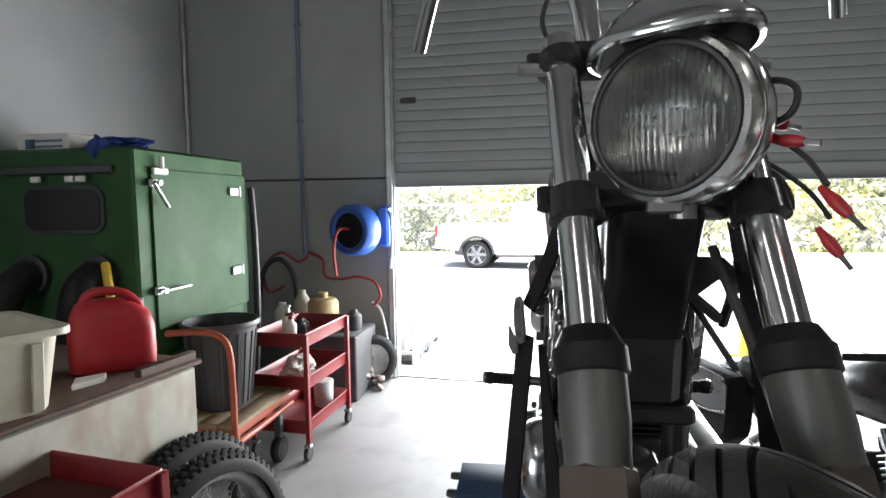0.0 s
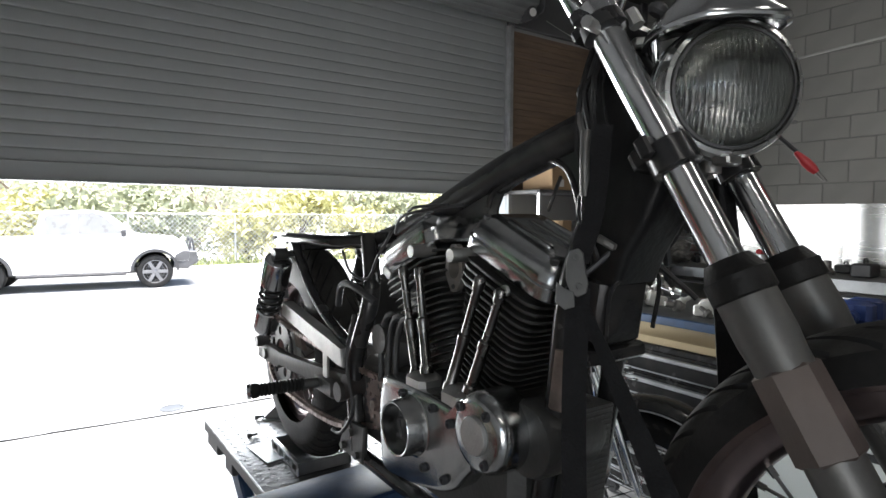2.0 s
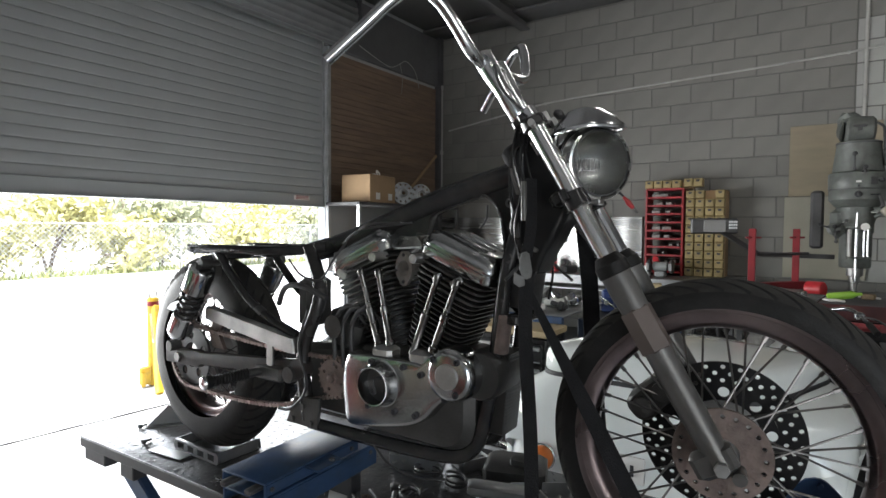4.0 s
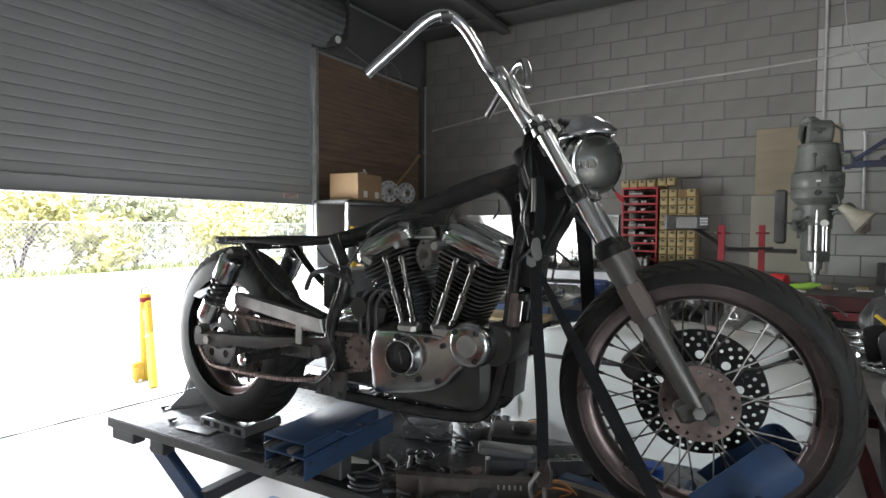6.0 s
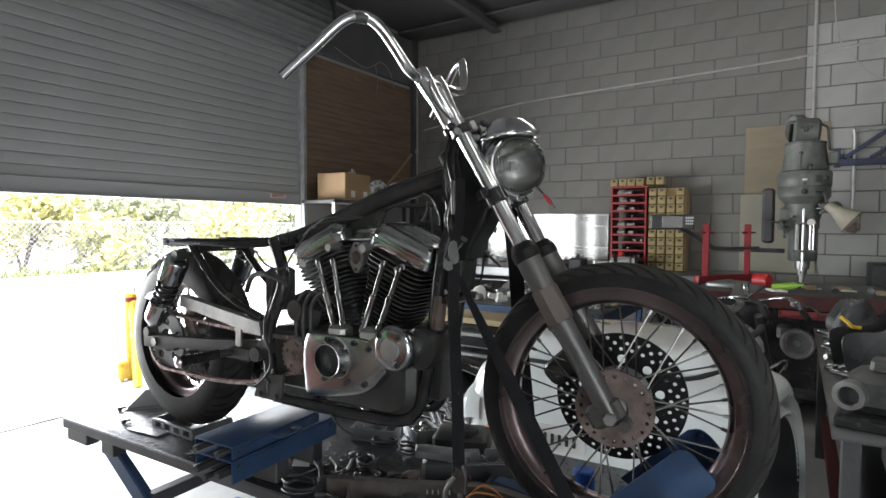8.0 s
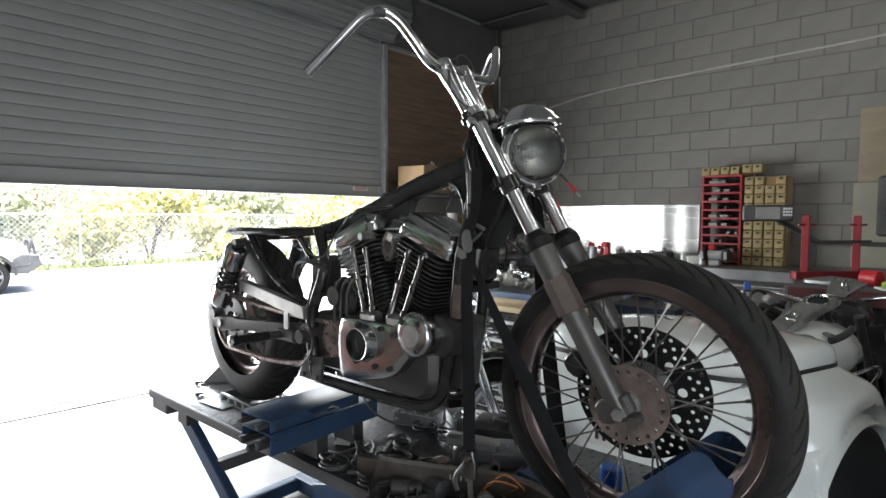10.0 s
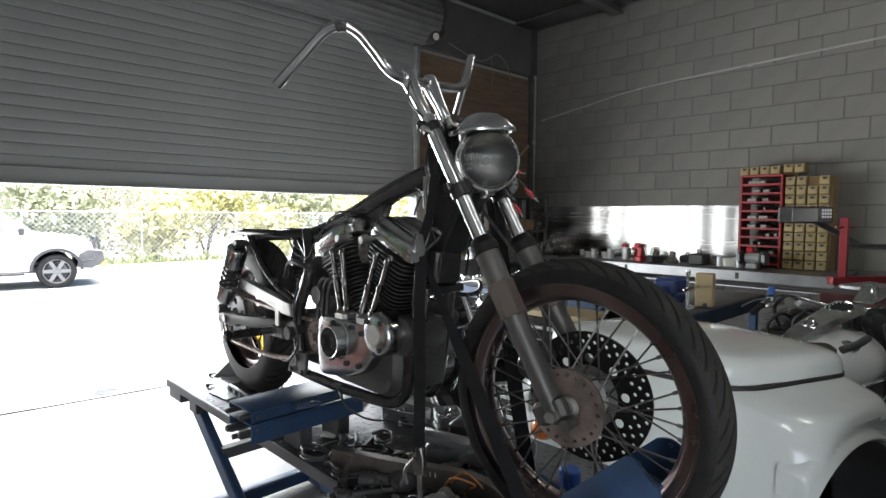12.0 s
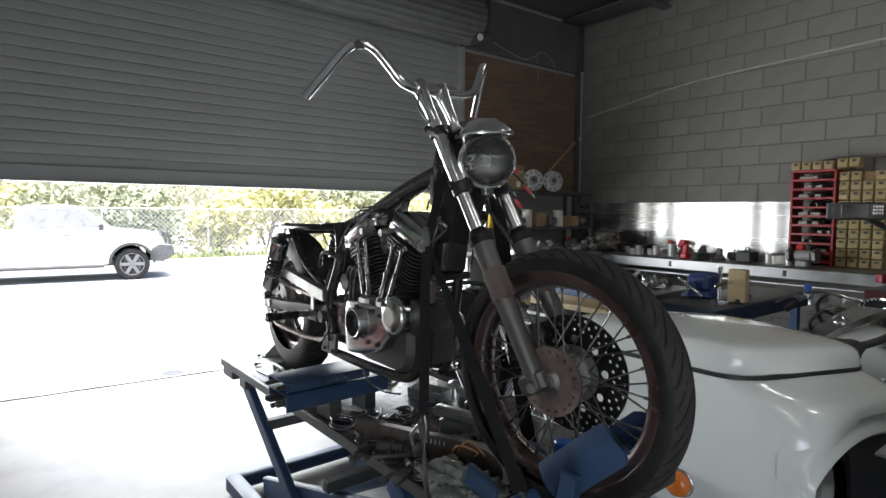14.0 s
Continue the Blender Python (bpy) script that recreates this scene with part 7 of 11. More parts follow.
bm = B(); tyre(bm, Vector((3.0, -0.98, 0.41)), 0.30, 0.11, 0.2, Vector((0, 1, 0)), n=88, m=14); tpart("front_wheel", bm, RUBBER, trike)
bm = B(); cyl(bm, (2.80, -0.98, 0.93), (2.90, -0.98, 0.95), 0.10, n=26, ch=0.02); tpart("headlamp", bm, BLACKPAINT, trike)
bm = B(); box(bm, (1.95, -0.98, 0.78), (0.36, 0.26, 0.10), None, 0.04); part("seat", bm, BLACKPLASTIC, trike)
bm = B(); tube(bm, [(1.62, -1.30, 0.78), (1.72, -1.36, 0.80), (1.86, -1.36, 0.74), (1.9, -1.3, 0.62)], 0.008, 8); part("grab_rail", bm, CHROME, trike)
bm = B(); tube(bm, [(1.74, -1.2, 0.88), (1.8, -1.24, 0.9), (1.88, -1.26, 0.92)], 0.016, 10); part("brake_lever", bm, BLACKPLASTIC, trike)

# ---- west side: blast cabinet, tank, carts, bin, hose reel ----
gcab = thing("blast_cabinet", Matrix.Translation((-2.4, 1.54, 0)), "green steel blast cabinet with a dark window and a side door", "blast cabinet")
GX0, GX1, GY0, GY1, GZ = -2.86, -2.0, 0.965, 1.935, 1.77
bm = B(); box(bm, ((GX0 + GX1) / 2, (GY0 + GY1) / 2, 1.25), (GX1 - GX0, GY1 - GY0, 1.04), ch=0.015); part("body", bm, GREEN, gcab)
bm = B()
quads(bm, [[((GX0 + GX1) / 2 + sx * w, (GY0 + GY1) / 2 + sy * l, z) for sx, sy in ((1, 1), (-1, 1), (-1, -1), (1, -1))] for w, l, z in ((0.43, 0.485, 0.735), (0.30, 0.36, 0.5), (0.1, 0.12, 0.3), (0.1, 0.12, 0.24))])
part("hopper", bm, GREEN, gcab)
for x in (GX0 + 0.03, GX1 - 0.03):
    for y in (GY0 + 0.03, GY1 - 0.03):
        bm = B(); box(bm, (x, y, 0.37), (0.045, 0.045, 0.74), ch=0.004); part("leg", bm, GREEN, gcab)
bm = B(); box(bm, (GX1 - 0.03, (GY0 + GY1) / 2, 0.5), (0.02, 0.9, 0.5), ch=0.004); part("lower_panel", bm, GREEN, gcab)
bm = B(); slab(bm, rounded(0.86, 0.80, 0.012, 2, 1.50, 1.27), (GX1, 0, 0), (0, 1, 0), (0, 0, 1), 0.014, 0.004); gd = part("side_door", bm, GREEN, gcab, "green access door, paint worn pale")
for z in (1.57, 1.09):
    bm = B(); box(bm, (GX1 + 0.022, 1.78, z), (0.018, 0.10, 0.05), ch=0.006); cyl(bm, (GX1 + 0.03, 1.83, z - 0.03), (GX1 + 0.03, 1.83, z + 0.03), 0.009); part("hinge", bm, GALV, gd, "bright steel hinge")
for z in (1.60, 1.07):
    bm = B(); box(bm, (GX1 + 0.02, 1.08, z), (0.02, 0.06, 0.04), ch=0.006); cyl(bm, (GX1 + 0.02, 1.08, z), (GX1 + 0.06, 1.08, z), 0.014); bar(bm, (GX1 + 0.05, 1.04, z), (GX1 + 0.05, 1.28 if z < 1.3 else 1.14, z - (0.0 if z < 1.3 else 0.12)), 0.02, 0.012); part("toggle_latch", bm, GALV, gd)
bm = B(); box(bm, (GX1 + 0.018, 1.13, 1.66), (0.02, 0.11, 0.035), ch=0.006); cyl(bm, (GX1 + 0.03, 1.13, 1.67), (GX1 + 0.03, 1.13, 1.73), 0.012); part("air_fitting", bm, WHITEPLASTIC, gcab)
bm = B(); slab(bm, rounded(0.46, 0.235, 0.07, 5, -2.385, 1.475), (0, GY0, 0), (1, 0, 0), (0, 0, 1), 0.012, 0.003); part("window_gasket", bm, BLACKPLASTIC, gcab)
bm = B(); slab(bm, rounded(0.42, 0.195, 0.055, 5, -2.385, 1.475), (0, GY0 - 0.013, 0), (1, 0, 0), (0, 0, 1), 0.004, 0.001); part("window", bm, SMOKED, gcab, "dark scratched viewing window")
bm = B(); box(bm, (-2.4, GY0 - 0.012, 1.665), (0.62, 0.03, 0.04), ch=0.006); part("lamp_rail", bm, DARKSTEEL, gcab)
for k, x in enumerate((-2.5, -2.31, -2.25)):
    bm = B(); box(bm, (x, GY0 - 0.035, 1.62), (0.05, 0.02, 0.03), ch=0.006); part("switch", bm, (PAPER, WHITEPLASTIC, WHITEPLASTIC)[k], gcab)
for x in (-2.58, -2.20):
    bm = B(); lathe(bm, (x, GY0, 1.16), (0, -1, 0), [(0.095, 0), (0.10, 0.01), (0.10, 0.03), (0.085, 0.035)], 26); part("glove_port", bm, BLACKPLASTIC, gcab)
    bm = B(); tube(bm, [(x, GY0 - 0.03, 1.16), (x - 0.01, GY0 - 0.12, 1.10), (x - 0.05, GY0 - 0.14, 0.95), (x - 0.08, GY0 - 0.12, 0.82)], 0.07, 14, 6, radii=(0.085, 0.05)); part("glove_sleeve", bm, RUBBER, gcab, "limp black rubber glove sleeve")
bm = B(); tube(bm, [(-2.0 + 0.03, 1.965, 1.6), (-1.96, 1.975, 1.3), (-1.96, 1.975, 0.8), (-1.98, 1.965, 0.4)], 0.022, 12); part("suction_hose", bm, BLACKPLASTIC, gcab)
# things on top of it
bm = B(); lump(bm, (-2.22, 1.17, GZ + 0.03), (0.13, 0.09, 0.035), 4, 4, 0.6); lump(bm, (-2.20, 1.0, GZ - 0.01), (0.05, 0.05, 0.06), 6, 3, 0.5); solo("blue_rag", bm, mat("blue_cloth", (0.03, 0.06, 0.25), 0.85, vary=0.2, bump=0.3), "crumpled blue rag draped on the cabinet", "rag", base=(-2.2, 1.25, GZ))
bm = B(); lump(bm, (-2.42, 1.27, GZ + 0.02), (0.12, 0.07, 0.025), 9, 3, 0.5); solo("dark_rag", bm, STRAP, "dark oily cloth on top of the cabinet", "rag", base=(-2.42, 1.35, GZ))
bx = thing("storage_box", Matrix.Translation((-2.72, 1.32, GZ)), "printed pale box with a lid, on top of the cabinet", "box")
bm = B(); box(bm, (-2.72, 1.32, GZ + 0.055), (0.32, 0.24, 0.11), ch=0.004); part("carton", bm, WHITEPLASTIC, bx)
bm = B()
for z in (0.03, 0.06): box(bm, (-2.70, 1.199, GZ + z + 0.01), (0.2, 0.003, 0.012), ch=0.0005)
box(bm, (-2.80, 1.199, GZ + 0.055), (0.06, 0.003, 0.05), ch=0.0005)
part("printed_bars", bm, mat("blue_grey_print", (0.12, 0.2, 0.3), 0.6), bx)
bm = B(); lathe(bm, (-2.12, 0.90, 1.23), (0.2, -0.1, -1), [(0.012, 0), (0.02, 0.01), (0.02, 0.16), (0.012, 0.18), (0.012, 0.24)], 14); solo("torch", bm, YELLOW, "yellow hand tool hanging on the cabinet front", "hand tool", base=(-2.12, 0.98, 1.0))

# grey stained tank with a dark lid
TM = Matrix.Translation((-1.41, 0.525, 0)) @ pose(0, 0, 0, 0, 0, -9)
tank = thing("parts_washer", Matrix.Translation((-1.9, 0.2, 0)), "stained grey sheet-metal tank with a rusty dark top", "parts washer")
bm = B(); box(bm, (-0.45, -0.75, 0.46), (0.90, 1.5, 0.84), ch=0.012); bm.transform(TM); part("tank_body", bm, GALVPANEL, tank)
bm = B(); box(bm, (-0.45, -0.75, 0.892), (0.93, 1.53, 0.02), ch=0.006); box(bm, (-0.02, -0.12, 0.915), (0.03, 0.26, 0.04), ch=0.006); bm.transform(TM); part("top_plate", bm, mat("dark_rusty_top", (0.09, 0.06, 0.05), 0.6, 0.3, vary=0.35, dirt=(0.2, 0.1, 0.06), dirt_amt=0.5), tank)
bm = B()
for x, y in ((-0.05, -0.05), (-0.85, -0.05), (-0.05, -1.45), (-0.85, -1.45)): box(bm, (x, y, 0.02), (0.08, 0.08, 0.04))
bm.transform(TM); part("foot", bm, DARKSTEEL, tank)
# red jerry can
jc = thing("fuel_can", Matrix.Translation((-1.645, 0.385, 0.902)), "faded red plastic fuel can on the washer top", "fuel can")
JM2 = Matrix.Translation((-1.645, 0.385, 0.902)) @ pose(0, 0, 0, 0, 0, 42)
bm = B()
def jr(w, l, z, r, ox=0.0): return [Vector((a + ox, b, z)) for a, b in rounded(w, l, r, 6)]
quads(bm, [jr(0.25, 0.15, 0.0, 0.04), jr(0.27, 0.17, 0.012, 0.045), jr(0.275, 0.175, 0.06, 0.045), jr(0.272, 0.172, 0.15, 0.045), jr(0.25, 0.165, 0.20, 0.045, -0.004), jr(0.19, 0.14, 0.235, 0.04, -0.02), jr(0.12, 0.09, 0.252, 0.03, -0.03)])
bm.transform(JM2); part("can_body", bm, REDPLASTIC, jc)
bm = B(); tube(bm, [(-0.09, 0, 0.215), (-0.075, 0, 0.265), (-0.03, 0, 0.283), (0.04, 0, 0.27), (0.085, 0, 0.225), (0.105, 0, 0.16)], 0.016, 12, 6); bm.transform(JM2); part("handle", bm, REDPLASTIC, jc)
bm = B(); cyl(bm, (0.075, 0.04, 0.2), (0.085, 0.045, 0.245), 0.03, 0.026, 18, 0.004); bm.transform(JM2); part("cap", bm, BLACKPLASTIC, jc)
# cream tub
tb = thing("plastic_tub", Matrix.Translation((-1.72, -0.12, 0.902)), "dirty cream plastic tub on the washer top", "tub")
TBM = Matrix.Translation((-1.75, -0.17, 0.902)) @ pose(0, 0, 0, 0, 0, -24)
bm = B()
def tr(w, l, z, r): return [Vector((a, b, z)) for a, b in rounded(w, l, r, 5)]
quads(bm, [tr(0.34, 0.46, 0.0, 0.04), tr(0.36, 0.48, 0.01, 0.05), tr(0.41, 0.53, 0.225, 0.05), tr(0.46, 0.58, 0.225, 0.05), tr(0.46, 0.58, 0.245, 0.05), tr(0.40, 0.52, 0.245, 0.045), tr(0.35, 0.47, 0.02, 0.045)])
bm.transform(TBM); part("tub_body", bm, CREAM, tb)
bm = B()
for y in (-0.2, -0.06, 0.08, 0.2): box(bm, (0.195, y, 0.11), (0.012, 0.03, 0.2), pose(0, 0, 0, 0, 6, 0), 0.004)
bm.transform(TBM); part("tub_rib", bm, CREAM, tb)
bm = B(); slab(bm, [(0, 0), (0.10, 0.02), (0.12, 0.07), (0.03, 0.08)], (-1.57, 0.12, 0.905), (0.5, 0.8, 0), (-0.8, 0.5, 0), 0.02, 0.004); solo("drawing_pad", bm, PAPER, "crumpled printed leaflet between tub and can", "leaflet", base=(-1.55, 0.14, 0.9))

# two knobbly wheels leaning on the tank
NW = Vector((0.96, -0.28, 0.12)).normalized()
for k, c in enumerate((Vector((-1.20, 0.27, 0.325)), Vector((-1.36, 0.40, 0.325)))):
    w = thing("dirt_wheel", Matrix.Translation((c.x, c.y, 0)), "knobbly off-road tyre on a silver spoked wheel, leaning upright", "wheel", "spare off-road wheels")
    bm = B(); tyre(bm, c, 0.325, 0.105, 0.245, NW, 0.011, 300, 30, 2); part("tyre", bm, RUBBER, w)
    bm = B(); rim_mesh(bm, c, 0.252, 0.05, NW); part("rim", bm, ALLOY, w)
    for bm in spokes(c, 0.03, 0.07, 0.235, 36, NW, 0.0018): part("spoke", bm, GALV, w)
    bm = B(); lathe(bm, c - NW * 0.05, NW, [(0.015, 0), (0.04, 0.006), (0.04, 0.016), (0.025, 0.03), (0.025, 0.07), (0.04, 0.084), (0.04, 0.094), (0.015, 0.1)], 20); part("hub", bm, ALLOY, w)


def tool_cart(name, x0, x1, y0, y1, H, label, tiers, rz=0.0, grp="red tool carts"):
    cx, cy = (x0 + x1) / 2, (y0 + y1) / 2
    M = Matrix.Translation((cx, cy, 0)) @ pose(0, 0, 0, 0, 0, rz)
    th = thing(name, Matrix.Translation((cx, cy, 0)), label, "tool cart", grp)
    w, l = x1 - x0, y1 - y0
    for z in tiers:
        bm = B(); d = 0.075
        quads(bm, [[Vector((a, b, zz)) for a, b in rounded(w + g, l + g, 0.012, 3)] for g, zz in ((0, z - d), (0.004, z - 0.012), (0.014, z - 0.006), (0.018, z + 0.001), (0.014, z + 0.007), (0.004, z + 0.007), (-0.006, z), (-0.008, z - d + 0.006))])
        bm.transform(M); part("tray", bm, RED, th)
    for sx in (-1, 1):
        for sy in (-1, 1):
            bm = B(); box(bm, (sx * (w / 2 + 0.006), sy * (l / 2 + 0.0), (H + 0.10) / 2), (0.026, 0.03, H - 0.10), ch=0.003); bm.transform(M); part("post", bm, RED, th)
            bm = B(); cyl(bm, (sx * (w / 2) - 0.014, sy * l / 2, 0.04), (sx * (w / 2) + 0.014, sy * l / 2, 0.04), 0.04, n=20, ch=0.005); bm.transform(M); cs = part("caster", bm, BLACKPLASTIC, th)
            bm = B(); box(bm, (sx * w / 2, sy * l / 2, 0.085), (0.045, 0.04, 0.02)); bar(bm, (sx * w / 2 - 0.018, sy * l / 2, 0.04), (sx * w / 2 - 0.018, sy * l / 2, 0.085), 0.02, 0.003); bm.transform(M); part("fork", bm, GALV, cs)
    return th, M


cart, CM = tool_cart("tool_cart", -1.785, -1.445, 1.60, 2.18, 0.74, "three-tier red steel tool cart on casters", (0.74, 0.49, 0.23), -3)
tray2, CM2 = tool_cart("tool_cart", -1.60, -1.14, -0.58, -0.055, 0.78, "red steel tool cart with an empty dark tray", (0.78, 0.45), -7)
bm = B(); box(bm, (-1.37, -0.3175, 0.716), (0.43, 0.49, 0.006), pose(0, 0, 0, 0, 0, -7), 0.001); solo("rubber_mat", bm, mat("dark_red_mat", (0.10, 0.02, 0.02), 0.8, vary=0.3), "dark oily liner in the cart tray", "mat", base=(-1.37, -0.3175, 0.713))
z0 = 0.671
for k, (x, y, h, r, m_, lab, cat) in enumerate(((-1.64, 1.75, 0.20, 0.032, WHITEPLASTIC, "white spray bottle on the red cart", "bottle"), (-1.585, 1.68, 0.17, 0.035, WHITEPLASTIC, "white oil bottle with a dark top on the cart", "bottle"), (-1.62, 1.90, 0.10, 0.03, BLACKPLASTIC, "short black can on the cart", "can"), (-1.68, 2.05, 0.07, 0.04, BLACKPLASTIC, "low black tin on the cart", "can"))):
    th = thing("bottle", Matrix.Translation((x, y, z0)), lab, cat, "bottles on the cart")
    bm = B(); lathe(bm, (x, y, z0), (0, 0, 1), [(r * 0.9, 0), (r, 0.006), (r, h * 0.62), (r * 0.4, h * 0.8), (r * 0.4, h * 0.84)], 20); part("bottle_body", bm, m_, th)
    bm = B(); cyl(bm, (x, y, z0 + h * 0.83), (x, y, z0 + h), r * 0.5, r * 0.35, 14, 0.003)
    if k < 2: bar(bm, (x - 0.03, y - 0.01, z0 + h), (x + 0.02, y, z0 + h * 1.02), 0.015, 0.02)
    part("cap", bm, (GALV, RED, DARKSTEEL, DARKSTEEL)[k], th)
bm = B(); lump(bm, (-1.60, 1.80, 0.485), (0.10, 0.12, 0.06), 14, 4, 0.4); solo("white_rag", bm, mat("white_cloth", (0.62, 0.60, 0.55), 0.9, vary=0.1, bump=0.3), "crumpled white cloth on the middle tray", "rag", base=(-1.6, 1.85, 0.45))
bm = B(); box(bm, (-1.62, 1.76, 0.4295), (0.14, 0.22, 0.015), pose(0, 0, 0, 0, 0, 12), 0.003); solo("book", bm, PAPER, "thin manual under the cloth on the tray", "book", base=(-1.62, 1.8, 0.45))
bm = B(); cyl(bm, (-1.55, 2.05, 0.162), (-1.55, 2.05, 0.33), 0.06, 0.065, 20, 0.004); solo("plastic_jug", bm, WHITEPLASTIC, "white plastic tub on the lower tray", "tub", base=(-1.52, 2.1, 0.168))

# rubbish bin on a trolley deck, and the trolley
bn = thing("rubbish_bin", Matrix.Translation((-1.80, 1.30, 0.43)), "black ribbed plastic rubbish bin on a timber deck", "bin")
bm = B(); lathe(bm, (-1.80, 1.30, 0.43), (0, 0, 1), [(0.13, 0), (0.14, 0.005), (0.185, 0.42), (0.20, 0.425), (0.205, 0.44), (0.20, 0.455), (0.185, 0.455), (0.18, 0.43), (0.135, 0.02), (0.001, 0.015)], 40); part("bin_body", bm, BLACKPLASTIC, bn)
for k in range(24):
    a = 2 * math.pi * k / 24
    bm = B(); bar(bm, (-1.80 + 0.142 * math.cos(a), 1.30 + 0.142 * math.sin(a), 0.45), (-1.80 + 0.184 * math.cos(a), 1.30 + 0.184 * math.sin(a), 0.83), 0.012, 0.008); part("rib", bm, BLACKPLASTIC, bn)
tro = thing("hand_trolley", Matrix.Translation((-1.7, 1.3, 0)), "orange-red tubular trolley with a timber deck", "trolley")
bm = B(); tube(bm, [(-1.88, 0.98, 0.88), (-1.72, 0.99, 0.89), (-1.62, 1.0, 0.87), (-1.575, 1.01, 0.80), (-1.57, 1.02, 0.6), (-1.57, 1.03, 0.36), (-1.56, 1.1, 0.34), (-1.56, 1.6, 0.34)], 0.016, 12, 6); part("frame_tube", bm, TROLLEYRED, tro)
for k in range(4):
    bm = B(); box(bm, (-1.93 + k * 0.105, 1.34, 0.414), (0.10, 0.62, 0.028), ch=0.004); part("plank", bm, WOOD, tro)
bm = B(); box(bm, (-1.77, 1.34, 0.375), (0.38, 0.56, 0.05), ch=0.006); part("deck_frame", bm, TROLLEYRED, tro)
for x in (-1.93, -1.62):
    for y in (1.12, 1.55):
        bm = B(); cyl(bm, (x - 0.025, y, 0.08), (x + 0.025, y, 0.08), 0.08, n=28, ch=0.015); part("wheel", bm, RUBBER, tro)
        bm = B(); box(bm, (x, y, 0.225), (0.04, 0.04, 0.25)); part("wheel_fork", bm, DARKSTEEL, tro)

# hose reel on the wall by the door
hr = thing("hose_reel", Matrix.Translation((-1.57, 2.97, 1.28)), "blue wall-mounted air hose reel with red hose", "hose reel")
RD = Vector((-0.30, -0.95, 0)).normalized()
o = Vector((-1.61, 3.07, 1.275))
bm = B(); lathe(bm, o, RD, [(0.17, 0), (0.205, 0.01), (0.21, 0.03), (0.21, 0.15), (0.19, 0.18), (0.15, 0.185), (0.142, 0.175), (0.138, 0.05), (0.001, 0.05)], 44); part("drum", bm, BLUEBRIGHT, hr)
bm = B(); lathe(bm, o + RD * 0.1855, RD, [(0.150, 0), (0.153, 0.002), (0.178, 0.001), (0.178, -0.004)], 40, cap=False); part("front_ring", bm, mat("mid_blue_ring", (0.03, 0.09, 0.34), 0.5), hr)
bm = B(); lathe(bm, o + RD * 0.13, RD, [(0.140, 0), (0.140, 0.03), (0.128, 0.034), (0.06, 0.022), (0.05, 0.03), (0.03, 0.045), (0.001, 0.046)], 34); part("hub_plate", bm, STRAP, hr, "black hub of wound hose")
bm = B(); box(bm, (-1.42, 3.12, 1.30), (0.10, 0.14, 0.34), ch=0.02); part("wall_bracket", bm, BLUEBRIGHT, hr)
bm = B(); tube(bm, [tuple(o + RD * 0.09), (-1.70, 2.80, 1.29), (-1.74, 2.78, 1.15), (-1.75, 2.82, 1.0), (-1.76, 2.87, 0.92)], 0.013, 10, 6); part("hose_tail", bm, REDHOSE, hr, "red hose end")
bm = B(); tube(bm, [(-1.37, 3.05, 1.42), (-1.33, 2.98, 1.38), (-1.32, 2.96, 1.2), (-1.33, 2.96, 1.04)], 0.012, 8); cyl(bm, (-1.33, 2.96, 1.05), (-1.34, 2.96, 0.97), 0.016); part("air_line", bm, mat("pale_blue_hose", (0.45, 0.52, 0.65), 0.5), hr)
# hoses hung on the wall
for k, (pts, m_, lab) in enumerate((([(-2.12, 3.15, 1.05), (-2.2, 3.12, 1.0), (-2.35, 3.1, 1.08), (-2.5, 3.08, 0.95), (-2.45, 3.05, 0.75), (-2.3, 3.05, 0.8)], REDHOSE, "red air hose looped on the wall"),
                                    ([(-2.12, 3.14, 1.08), (-1.98, 3.12, 1.02), (-1.95, 3.1, 0.88), (-1.8, 3.08, 0.86), (-1.65, 3.08, 0.88), (-1.52, 3.1, 0.84), (-1.46, 3.08, 0.72), (-1.52, 3.06, 0.64)], REDHOSE, "red air hose running along the wall"),
                                    ([(-2.55, 3.05, 0.5), (-2.5, 3.05, 0.9), (-2.35, 3.04, 1.03), (-2.22, 3.05, 0.9), (-2.18, 3.05, 0.55), (-2.16, 3.05, 0.2)], BLACKPLASTIC, "black ribbed hose arched against the wall"),
                                    ([(-1.55, 3.12, 0.66), (-1.48, 3.12, 0.6), (-1.44, 3.12, 0.45), (-1.42, 3.12, 0.3)], WHITEPLASTIC, "pale hose hanging on the wall"))):
    bm = B(); tube(bm, pts, 0.012 if k != 2 else 0.022, 10, 6); solo("air_hose", bm, m_, lab, "hose", "hoses by the door", base=pts[-1])
